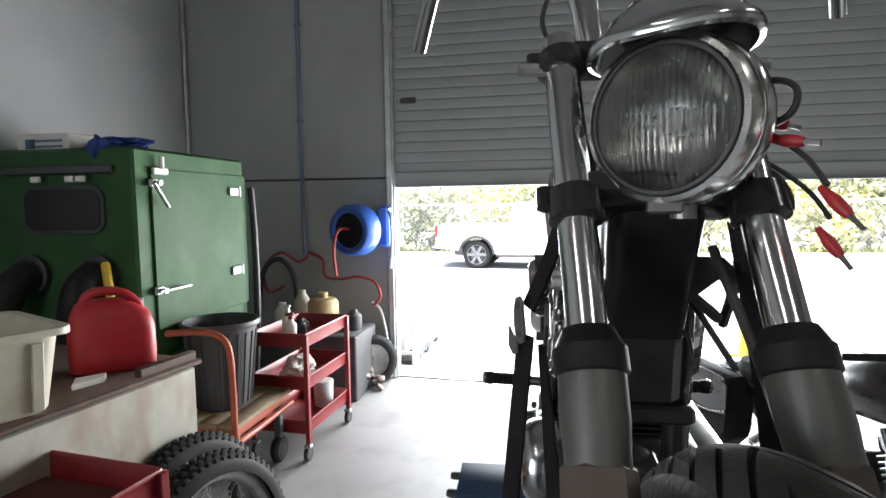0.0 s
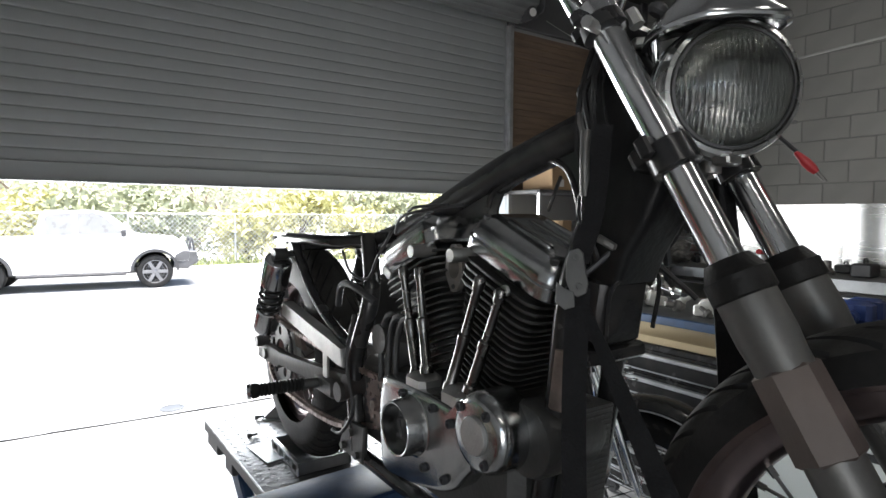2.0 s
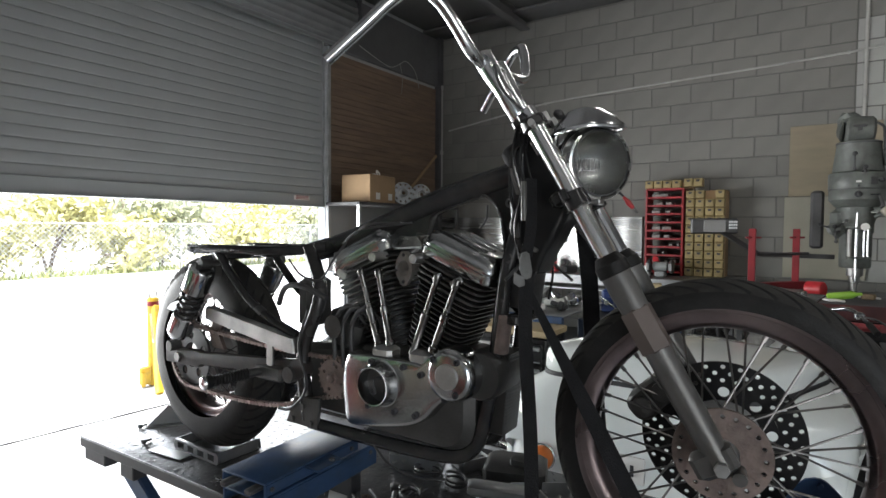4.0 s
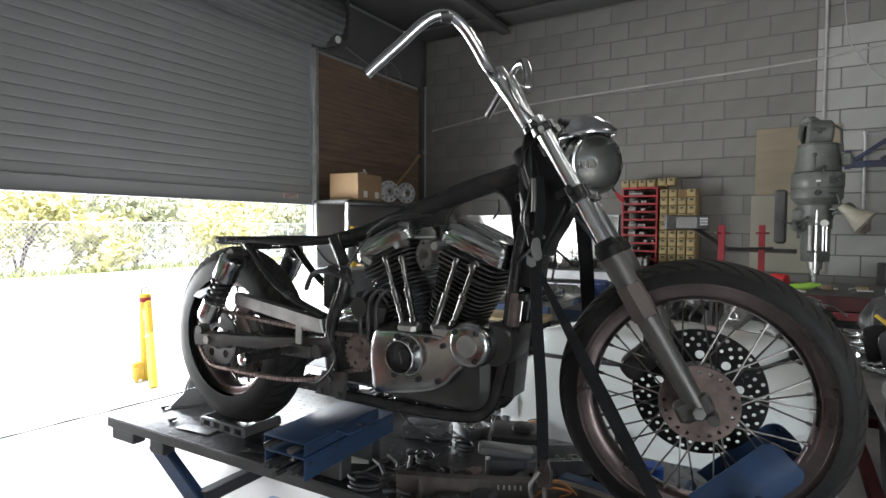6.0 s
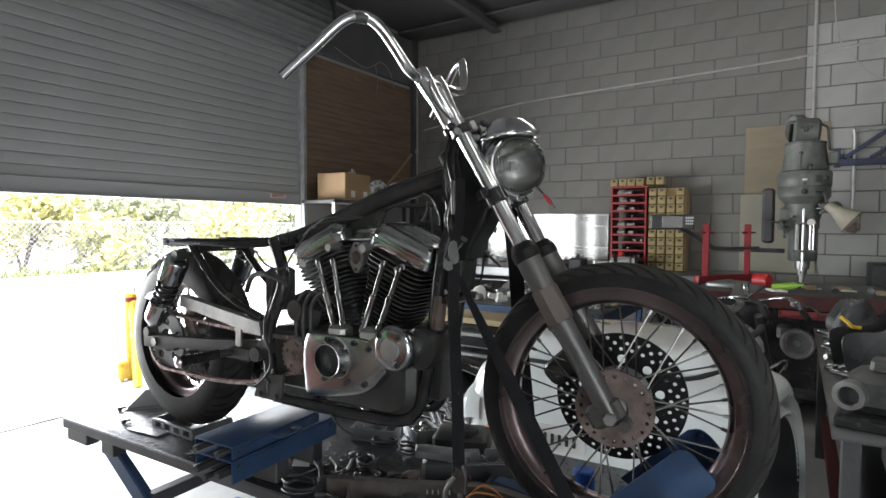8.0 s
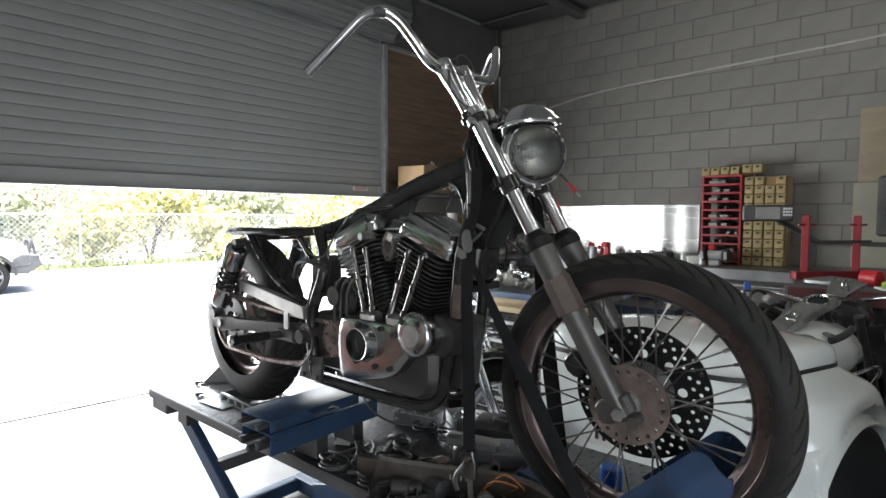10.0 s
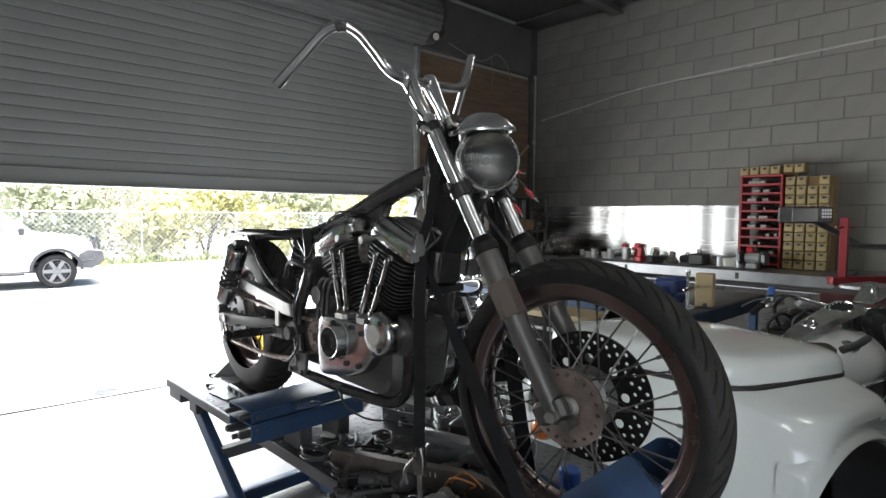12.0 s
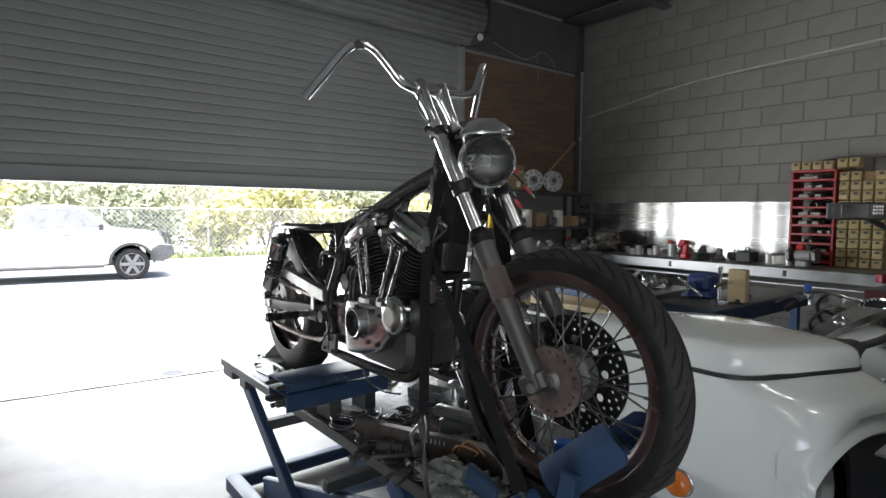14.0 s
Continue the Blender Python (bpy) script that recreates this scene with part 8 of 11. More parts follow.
# drums and bits behind the cart
bm = B(); lathe(bm, (-1.83, 2.75, 0.5), (0, 0, 1), [(0.11, 0), (0.12, 0.01), (0.12, 0.22), (0.10, 0.25), (0.04, 0.26), (0.04, 0.3)], 26); solo("chemical_drum", bm, mat("tan_drum", (0.45, 0.34, 0.17), 0.6, vary=0.15), "tan plastic drum behind the cart", "drum", base=(-1.83, 2.75, 0.5))
bm = B(); box(bm, (-1.95, 2.8, 0.25), (0.9, 0.5, 0.5), ch=0.01); solo("low_bench", bm, DARKSTEEL, "dark low bench against the wall", "bench", base=(-1.95, 2.8, 0))
for k, (x, y, h) in enumerate(((-2.15, 2.7, 0.22), (-2.05, 2.85, 0.3), (-1.6, 2.8, 0.16))):
    bm = B(); lathe(bm, (x, y, 0.5), (0, 0, 1), [(0.06, 0), (0.065, 0.01), (0.065, h * 0.7), (0.03, h * 0.9), (0.03, h)], 20); solo("container", bm, (WHITEPLASTIC, CREAM, DARKSTEEL)[k], "small plastic container on the low bench", "container", "containers on the low bench", base=(x, y, 0.5))
sw = Vector((-1.50, 2.95, 0.21)); SN = Vector((0.5, -0.85, 0.1)).normalized()
w = thing("cart_wheel", Matrix.Translation((-1.5, 2.95, 0)), "small black wheel leaning by the door post", "wheel")
bm = B(); tyre(bm, sw, 0.21, 0.08, 0.13, SN, n=110, m=14); part("tyre", bm, RUBBER, w)
bm = B(); lathe(bm, sw - SN * 0.03, SN, [(0.13, 0), (0.13, 0.06), (0.1, 0.05), (0.03, 0.04), (0.02, 0.06), (0.001, 0.06)], 26); part("rim", bm, ALLOY, w)
bm = B()
rr = random.Random(77)
for k in range(7):
    c = Vector((-1.44 + rr.uniform(-0.08, 0.06), 2.86 + rr.uniform(-0.08, 0.08), 0.03 + k * 0.018)); box(bm, c, (0.06, 0.05, 0.04), pose(0, 0, 0, rr.uniform(0, 60), rr.uniform(0, 60), rr.uniform(0, 90)), 0.006)
solo("scrap_heap", bm, RUST, "small heap of rusty castings on the floor", "scrap", kind="stuff", base=(-1.44, 2.86, 0))
bm = B(); box(bm, (DL - 0.06, YD - 0.10, 0.10), (0.05, 0.05, 0.16), ch=0.01); solo("door_stop", bm, GALV, "grey steel lug at the foot of the door post", "bracket", kind="structure", base=(DL - 0.06, YD - 0.1, 0))

# ---- east side: benches, racks, milling machine, second motorcycle ----
def bench(name, x0, x1, y0, y1, z, top_m, leg_m, label, lip=0.05, shelf=True, cat="workbench"):
    th = thing(name, Matrix.Translation(((x0 + x1) / 2, (y0 + y1) / 2, 0)), label, cat)
    bm = B(); box(bm, ((x0 + x1) / 2, (y0 + y1) / 2, z - lip / 2), (x1 - x0, y1 - y0, lip), ch=0.004); part("top", bm, top_m, th)
    for x in (x0 + 0.05, x1 - 0.05):
        for y in (y0 + 0.05, y1 - 0.05):
            bm = B(); box(bm, (x, y, (z - lip) / 2), (0.05, 0.05, z - lip), ch=0.004); part("leg", bm, leg_m, th)
    if shelf:
        bm = B(); box(bm, ((x0 + x1) / 2, (y0 + y1) / 2, 0.22), (x1 - x0 - 0.04, y1 - y0 - 0.04, 0.03), ch=0.004); part("shelf", bm, leg_m, th)
    return th


wb = bench("wall_bench", 4.45, 5.27, -0.6, 3.1, 0.93, BENCHSTEEL, DARKSTEEL, "long steel-topped bench under the splashback", 0.06)
bm = B(); box(bm, (4.44, 1.25, 0.885), (0.012, 3.7, 0.095), ch=0.003); fa = part("front_apron", bm, BENCHSTEEL, wb, "bare steel front edge with slots")
for y in (2.3, 1.25, 0.15):
    bm = B(); box(bm, (4.433, y, 0.885), (0.006, 0.03, 0.055), ch=0.006); part("slot", bm, DARKINK, fa)
bm = B(); box(bm, (4.55, 1.25, 0.78), (0.1, 3.6, 0.015)); part("under_rail", bm, GALV, wb)
# clutter on the bench: each a thing of its own
rr = random.Random(12)
kinds = [("battery_drill", REDPLASTIC, "red and black cordless drill on the bench", "drill"), ("metal_case", BLACKPLASTIC, "black plastic tool case on the bench", "case"), ("grease_tin", GALV, "small round tin on the bench", "tin"), ("gearbox_part", LUMP, "dull metal engine casting on the bench", "casting"), ("clear_tub", WHITEPLASTIC, "pale plastic parts tub on the bench", "tub")]
for k in range(30):
    y = 0.2 + k * 0.093 + rr.uniform(-0.03, 0.03); x = rr.uniform(4.65, 5.1)
    nm, m_, lab, cat = kinds[(k * 7 + k // 3) % 5]
    bm = B(); s = rr.uniform(0.7, 1.2); R_ = pose(0, 0, 0, 0, 0, rr.uniform(0, 180))
    if nm == "battery_drill":
        box(bm, (x, y, 0.93 + 0.03 * s), (0.09 * s, 0.07 * s, 0.06 * s), R_, 0.01); bar(bm, (x, y, 0.93 + 0.05 * s), (x + 0.02, y, 0.93 + 0.15 * s), 0.04 * s, 0.05 * s); cyl(bm, (x - 0.07 * s, y, 0.93 + 0.165 * s), (x + 0.09 * s, y + 0.03, 0.93 + 0.165 * s), 0.03 * s, 0.022 * s, 14, 0.006)
    elif nm == "metal_case":
        box(bm, (x, y, 0.93 + 0.05 * s), (0.2 * s, 0.13 * s, 0.1 * s), R_, 0.012); tube(bm, [(x - 0.04, y, 0.93 + 0.1 * s), (x - 0.03, y, 0.93 + 0.13 * s), (x + 0.03, y, 0.93 + 0.13 * s), (x + 0.04, y, 0.93 + 0.1 * s)], 0.008, 6)
    elif nm == "grease_tin":
        lathe(bm, (x, y, 0.93), (0, 0, 1), [(0.045 * s, 0), (0.045 * s, 0.10 * s), (0.048 * s, 0.102 * s), (0.048 * s, 0.12 * s), (0.03 * s, 0.122 * s)], 18)
    elif nm == "gearbox_part":
        lathe(bm, (x, y, 0.93), (0.2, 0, 1), [(0.06 * s, 0), (0.07 * s, 0.02), (0.05 * s, 0.05 * s), (0.035 * s, 0.06 * s), (0.03 * s, 0.12 * s), (0.01, 0.125 * s)], 16); box(bm, (x + 0.05 * s, y, 0.955), (0.08 * s, 0.05 * s, 0.05), R_, 0.01)
    else:
        quads(bm, [[Vector((x, y, 0)) + R_ @ Vector((a, b, 0.93 + z)) for a, b in rounded(w * s, l * s, 0.02, 3)] for w, l, z in ((0.12, 0.18, 0), (0.14, 0.2, 0.08 * s), (0.15, 0.21, 0.08 * s), (0.13, 0.19, 0.078 * s), (0.11, 0.17, 0.01))])
    solo(nm, bm, m_, lab, cat, "clutter on the wall bench", base=(x, y, 0.93))
bm = B()
for k in range(7): lump(bm, (4.75 + 0.02 * k, 2.3 + 0.02 * k, 1.02 + 0.05 * (k % 3)), (0.10, 0.14, 0.07), 50 + k, 3, 0.5)
solo("engine_parts_heap", bm, LUMP, "dark heap of engine parts under a cover", "parts heap", kind="stuff", base=(4.8, 2.35, 0.93))
# bench grinder
gr = thing("bench_grinder", Matrix.Translation((4.75, 0.12, 0.93)), "grey bench grinder with two guarded wheels", "bench grinder")
bm = B(); cyl(bm, (4.75, 0.05, 1.035), (4.75, 0.19, 1.035), 0.046, n=26, ch=0.01); box(bm, (4.75, 0.12, 0.96), (0.12, 0.10, 0.06), ch=0.01); part("motor", bm, mat("grinder_grey", (0.26, 0.27, 0.27), 0.5, 0.2, vary=0.2), gr)
for y in (0.0, 0.215):
    bm = B(); cyl(bm, (4.75, y, 1.035), (4.75, y + 0.03, 1.035), 0.068, n=26, ch=0.008); wg = part("wheel_guard", bm, DARKSTEEL, gr)
    bm = B(); bar(bm, (4.68, y + 0.015, 1.0), (4.66, y + 0.015, 1.07), 0.03, 0.004); part("spark_shield", bm, GALV, wg)
# red rack
rk = thing("drill_rack", Matrix.Translation((5.08, 0.14, 0.93)), "red steel rack with narrow shelves", "rack")
bm = B()
for y in (-0.035, 0.32): box(bm, (5.08, y, 1.375), (0.26, 0.02, 0.89), ch=0.003)
part("upright", bm, RED, rk)
for k in range(11):
    bm = B(); z = 0.96 + k * 0.085; box(bm, (5.08, 0.142, z), (0.25, 0.34, 0.006), ch=0.001); box(bm, (4.957, 0.142, z + 0.008), (0.006, 0.34, 0.02), ch=0.001); part("shelf", bm, RED, rk)
for k in range(22):
    bm = B(); z = 0.965 + (k % 10) * 0.085; y = 0.03 + rr.random() * 0.22; box(bm, (5.06, y, z + 0.025), (0.14, 0.05 + rr.random() * 0.04, 0.04), None, 0.006); solo("tool_box", bm, LUMP, "small dull metal box on the red rack shelf", "box", "small boxes on the red rack", base=(5.06, y, z))
# yellow drawer bins
yb = thing("parts_bins", Matrix.Translation((5.1, -0.24, 0.93)), "tan cabinet of small yellow drawers", "drawer cabinet")
bm = B(); box(bm, (5.16, -0.235, 1.365), (0.2, 0.37, 0.87), ch=0.004); part("cabinet", bm, CARD, yb)
db = B(); box(db, (0, 0, 0), (0.12, 0.082, 0.082), ch=0.004); box(db, (-0.064, 0, -0.012), (0.012, 0.074, 0.045), ch=0.003)
dm = mesh_of("drawer", db, BINYELLOW)
hb = B(); slab(hb, [(-0.018, 0.018), (0.018, 0.018), (0.012, -0.004), (-0.012, -0.004)], (-0.072, 0, 0.01), (0, 1, 0), (0, 0, 1), 0.002, 0.0005); hm = mesh_of("pull", hb, DARKINK)
def drawer(y, z, par):
    d_ = new("drawer", dm); d_.parent = par; d_.matrix_basis = WM[par].inverted() @ Matrix.Translation((5.04, y, z))
    p_ = new("pull", hm); p_.parent = d_
for r_ in range(10):
    for c_ in range(4):
        if r_ == 9 and c_ == 2: continue
        drawer(-0.098 - c_ * 0.0915, 0.975 + r_ * 0.087, yb)
tb2 = thing("parts_bins", Matrix.Translation((5.05, 0.12, 1.82)), "row of yellow drawers set on top of the red rack", "drawer cabinet")
bm = B(); box(bm, (5.13, 0.12, 1.855), (0.12, 0.46, 0.068), ch=0.004); part("cabinet", bm, CARD, tb2)
for c_ in range(6): drawer(0.305 - c_ * 0.0905 - (0.02 if c_ > 3 else 0), 1.868 + (0.012 if c_ > 3 else 0), tb2)
# digital readout on its arm
dro = thing("digital_readout", Matrix.Translation((4.1, -0.45, 1.43)), "dark digital readout box on a swing arm", "readout")
DM_ = Matrix.Translation((4.1, -0.45, 1.44)) @ pose(0, 0, 0, 0, 0, 18)
bm = B(); box(bm, (0, 0, 0), (0.07, 0.36, 0.13), ch=0.01); bm.transform(DM_); part("case", bm, BLACKPLASTIC, dro)
bm = B(); box(bm, (-0.037, 0.0, 0.0), (0.006, 0.17, 0.10), ch=0.002); bm.transform(DM_); part("display", bm, SMOKED, dro)
for k in range(12):
    bm = B(); box(bm, (-0.038, -0.115 - (k % 4) * 0.017, 0.035 - (k // 4) * 0.025), (0.006, 0.012, 0.016), ch=0.002); bm.transform(DM_); part("key", bm, GALV, dro)
bm = B(); bar(bm, (4.12, -0.5, 1.40), (4.45, -0.75, 1.20), 0.03, 0.04); bar(bm, (4.45, -0.75, 1.2), (4.75, -1.3, 1.18), 0.03, 0.04); part("arm", bm, DARKSTEEL, dro)
# milling machine
mill = thing("milling_machine", Matrix.Translation((4.85, -1.44, 0)), "worn grey vertical milling machine with a belt-drive head", "milling machine")
MX, MY = 4.62, -1.44
def turned(nm, prof, m_=MILLGREY, lab="", n=36, o=(MX, MY, 0)):
    bm = B(); lathe(bm, o, (0, 0, 1), prof, n); return part(nm, bm, m_, mill, lab)
turned("motor_housing", [(0.13, 1.885), (0.175, 1.89), (0.172, 1.93), (0.15, 2.11), (0.152, 2.115), (0.152, 2.13), (0.14, 2.135)])
turned("belt_housing", [(0.16, 1.745), (0.198, 1.75), (0.202, 1.76), (0.202, 1.865), (0.192, 1.88), (0.15, 1.885)])
turned("gear_housing", [(0.12, 1.60), (0.15, 1.605), (0.188, 1.65), (0.196, 1.66), (0.196, 1.735), (0.19, 1.744), (0.15, 1.745)])
turned("seam_ring", [(0.15, 1.741), (0.199, 1.741), (0.199, 1.749), (0.15, 1.749)], DARKSTEEL)
turned("cap_ring", [(0.13, 2.112), (0.157, 2.112), (0.157, 2.122), (0.13, 2.122)], DARKSTEEL)
bm = B(); box(bm, (MX + 0.04, MY + 0.03, 1.47), (0.24, 0.30, 0.26), ch=0.05); qh = part("quill_housing", bm, MILLGREY, mill)
turned("quill_casting", [(0.07, 1.10), (0.105, 1.105), (0.11, 1.12), (0.112, 1.42), (0.13, 1.5), (0.14, 1.60)])
turned("quill_nose", [(0.02, 0.90), (0.022, 0.97), (0.035, 0.975), (0.04, 1.03), (0.055, 1.035), (0.06, 1.10)], ALLOY)
bm = B(); cyl(bm, (MX - 0.02, MY + 0.10, 2.235), (MX + 0.0, MY - 0.10, 2.225), 0.115, 0.11, 26, 0.02); cyl(bm, (MX - 0.01, MY + 0.14, 2.24), (MX - 0.02, MY + 0.10, 2.235), 0.07, 0.10, 20, 0.01); lump(bm, (MX - 0.01, MY + 0.07, 2.31), (0.08, 0.08, 0.06), 14, 3, 0.4); part("motor", bm, mat("motor_green_grey", (0.12, 0.13, 0.12), 0.6, 0.2, vary=0.3, scale=12), mill, "grimy drum-shaped motor under a cloth")
bm = B(); box(bm, (MX - 0.125, MY + 0.0, 2.25), (0.02, 0.09, 0.022), ch=0.004); box(bm, (MX - 0.125, MY, 2.235), (0.02, 0.03, 0.05), ch=0.004); part("motor_clamp", bm, DARKSTEEL, mill)
bm = B(); tube(bm, [(MX - 0.05, MY - 0.10, 2.28), (MX - 0.08, MY - 0.15, 2.24), (MX - 0.09, MY - 0.16, 2.16), (MX - 0.09, MY - 0.17, 2.05)], 0.01, 8); part("motor_lead", bm, BLACKPLASTIC, mill)
bm = B(); box(bm, (MX - 0.06, MY - 0.20, 1.98), (0.1, 0.07, 0.11), ch=0.012); part("switch_box", bm, MILLGREY, mill)
for k, (a, z, h) in enumerate(((172, 1.90, 0.12), (190, 1.88, 0.03), (222, 1.81, 0.0), (182, 1.70, 0.0), (235, 1.56, 0.02), (140, 1.40, 0.04))):
    d = Vector((math.cos(radians(a)), math.sin(radians(a)), 0)); c = Vector((MX, MY, z)) + d * 0.18
    bm = B(); cyl(bm, c, c + d * 0.045, 0.012, n=10); cyl(bm, c + d * 0.04, c + d * 0.045 + Vector((0, 0, h + 0.004)), 0.007, n=8); lathe(bm, c + d * 0.045 + Vector((0, 0, h)), d, [(0.004, -0.02), (0.014, -0.014), (0.018, 0), (0.014, 0.014), (0.004, 0.02)], 12); part("lever", bm, BLACKPLASTIC, mill)
for k, (y, z, w, h) in enumerate(((0.0, 1.80, 0.035, 0.016), (-0.10, 1.805, 0.05, 0.06), (-0.11, 1.695, 0.07, 0.012), (0.0, 1.765, 0.012, 0.02))):
    bm = B(); box(bm, (MX - math.sqrt(0.202 ** 2 - y * y) - 0.002, MY + y, z), (0.008, w, h), pose(0, 0, 0, 0, 0, -math.degrees(math.asin(y / 0.202))), 0.001); part("data_plate", bm, (PAPER, DARKSTEEL, DARKINK, DARKINK)[k], mill)
bm = B(); lathe(bm, (MX - 0.196, MY, 1.70), (-1, 0, 0), [(0.026, 0), (0.026, 0.006), (0.018, 0.008), (0.001, 0.004)], 18); part("selector_dial", bm, DARKINK, mill)
for y, z0, z1, r in ((0.045, 1.18, 1.44, 0.016), (0.0, 1.0, 1.58, 0.011), (-0.05, 1.2, 1.42, 0.008), (-0.075, 1.2, 1.42, 0.008)):
    bm = B(); cyl(bm, (MX - 0.125, MY + y, z0), (MX - 0.125, MY + y, z1), r, n=12); part("quill_rod", bm, (ALLOY, CHROME)[r < 0.012], mill)
for z in (1.19, 1.43):
    bm = B(); box(bm, (MX - 0.12, MY - 0.015, z), (0.045, 0.17, 0.02), ch=0.004); part("rod_bracket", bm, MILLGREY, mill)
bm = B(); lathe(bm, (MX - 0.14, MY - 0.055, 1.44), (-1, 0, 0), [(0.03, 0), (0.03, 0.012), (0.001, 0.013)], 18); part("depth_dial", bm, PAPER, mill, "pale round depth dial")
for k in range(3):
    a = radians(20 + 120 * k); d = Vector((0, math.cos(a), math.sin(a))); c = Vector((MX - 0.14, MY + 0.15, 1.42))
    bm = B(); cyl(bm, c, c + d * 0.09, 0.007, n=8); lathe(bm, c + d * 0.09, d, [(0.004, 0), (0.014, 0.006), (0.014, 0.02), (0.004, 0.028)], 10); part("feed_handle", bm, DARKSTEEL, mill)
bm = B(); lathe(bm, (MX - 0.10, MY + 0.15, 1.42), (-1, 0, 0), [(0.05, 0), (0.05, 0.02), (0.03, 0.03), (0.03, 0.05), (0.001, 0.052)], 20); part("feed_hub", bm, MILLGREY, mill)
bm = B(); tube(bm, [(MX - 0.1, MY - 0.12, 1.52), (MX - 0.16, MY - 0.17, 1.56), (MX - 0.14, MY - 0.22, 1.60), (MX - 0.1, MY - 0.26, 1.57), (MX - 0.08, MY - 0.28, 1.5)], 0.016, 8); lump(bm, (MX - 0.14, MY - 0.16, 1.57), (0.05, 0.06, 0.035), 4, 3, 0.5); part("coolant_fitting", bm, MILLGREY, mill)
bm = B(); box(bm, (4.62, MY - 0.05, 0.82), (0.28, 1.1, 0.07), ch=0.008); part("table", bm, BENCHSTEEL, mill)
bm = B(); box(bm, (4.66, MY, 0.6), (0.3, 0.34, 0.4), ch=0.02); part("knee", bm, MILLGREY, mill)
bm = B(); box(bm, (4.85, MY, 0.08), (0.9, 0.6, 0.16), ch=0.02); part("base", bm, MILLGREY, mill)
bm = B(); box(bm, (4.74, MY + 0.27, 1.5), (0.1, 0.1, 0.5), ch=0.02); part("side_guide", bm, DARKSTEEL, mill)
# work lamp on the mill
wl_ = thing("work_lamp", Matrix.Translation((4.5, -1.72, 1.5)), "grimy cream cone work lamp on a bent arm", "lamp")
bm = B(); lathe(bm, (4.42, -1.60, 1.585), (-0.15, -0.75, -0.62), [(0.03, 0), (0.036, 0.01), (0.045, 0.07), (0.05, 0.09), (0.105, 0.22), (0.11, 0.225), (0.10, 0.22), (0.045, 0.09), (0.03, 0.02)], 30, cap=False); part("shade", bm, mat("grimy_cream_enamel", (0.30, 0.28, 0.225), 0.5, vary=0.15, dirt=(0.16, 0.14, 0.11), dirt_amt=0.4), wl_)
bm = B(); tube(bm, [(4.42, -1.60, 1.6), (4.46, -1.58, 1.68), (4.55, -1.55, 1.72), (4.62, -1.5, 1.7)], 0.012, 8); part("arm", bm, DARKSTEEL, wl_)
# ply boards on the wall
for y0, y1, z0, z1, m_ in ((-1.64, -0.93, 1.73, 2.40, WALLPLY), (-1.55, -0.90, 0.95, 1.725, WALLCREAM)):
    bm = B(); box(bm, (XR - 0.035, (y0 + y1) / 2, (z0 + z1) / 2), (0.012, y1 - y0, z1 - z0), ch=0.002); solo("wall_board", bm, m_, "plain board fixed to the block wall behind the mill", "board", "wall boards", base=(XR - 0.03, (y0 + y1) / 2, z0))
# wall bracket and frame beside it
bk = thing("wall_bracket", Matrix.Translation((5.2, -1.95, 2.0)), "dark blue triangular steel bracket on the wall", "bracket")
bm = B(); bar(bm, (XR - 0.03, -1.70, 1.96), (XR - 0.03, -1.70, 2.14), 0.05, 0.05); bar(bm, (XR - 0.06, -1.70, 2.0), (XR - 0.06, -2.4, 2.0), 0.05, 0.06); bar(bm, (XR - 0.06, -1.75, 2.04), (XR - 0.06, -2.15, 2.34), 0.035, 0.035); bar(bm, (XR - 0.06, -1.95, 2.04), (XR - 0.06, -2.3, 2.25), 0.03, 0.03); part("arm", bm, mat("navy_steel", (0.02, 0.03, 0.07), 0.5, vary=0.2), bk)
bm = B(); tube(bm, [(XR - 0.04, -1.83, 1.5), (XR - 0.04, -1.83, 2.24), (XR - 0.04, -1.86, 2.29), (XR - 0.04, -2.4, 2.31)], 0.014, 8, 3); solo("conduit", bm, GALV, "bent grey conduit on the painted wall", "conduit", kind="structure", base=(XR, -1.83, 1.5))
bm = B(); box(bm, (XR - 0.07, -1.84, 1.45), (0.10, 0.10, 0.18), ch=0.015); lump(bm, (XR - 0.12, -1.83, 1.40), (0.05, 0.05, 0.06), 7, 3, 0.3); solo("isolator_switch", bm, RUST, "dark red isolator switch box on the wall", "switch", base=(XR - 0.07, -1.84, 1.36))
bm = B(); box(bm, (5.0, -2.12, 0.83), (0.5, 0.34, 0.5), ch=0.01); solo("black_cabinet", bm, BLACKPLASTIC, "black box against the painted wall", "cabinet", base=(5.0, -2.12, 0.58))
# second bench with red edge, red press stand, clutter
b2 = bench("side_bench", 3.35, 4.38, -2.6, -0.75, 0.93, DARKSTEEL, DARKSTEEL, "dark bench with a worn red front rail", 0.05)
bm = B(); box(bm, (3.34, -1.675, 0.88), (0.02, 1.85, 0.10), ch=0.004); part("front_rail", bm, mat("dull_red_rail", (0.075, 0.018, 0.018), 0.6, vary=0.35, scale=9), b2)
# black box with doors, added to stand in for the deep shade under this bench
uc = thing("bench_shade_filler", Matrix.Translation((3.9, -1.9, 0)), "dark box added to stand in for the shade under the bench", "cupboard")
bm = B(); box(bm, (3.92, -1.70, 0.47), (0.72, 1.60, 0.70), ch=0.008); part("carcass", bm, BLACKPAINT, uc)
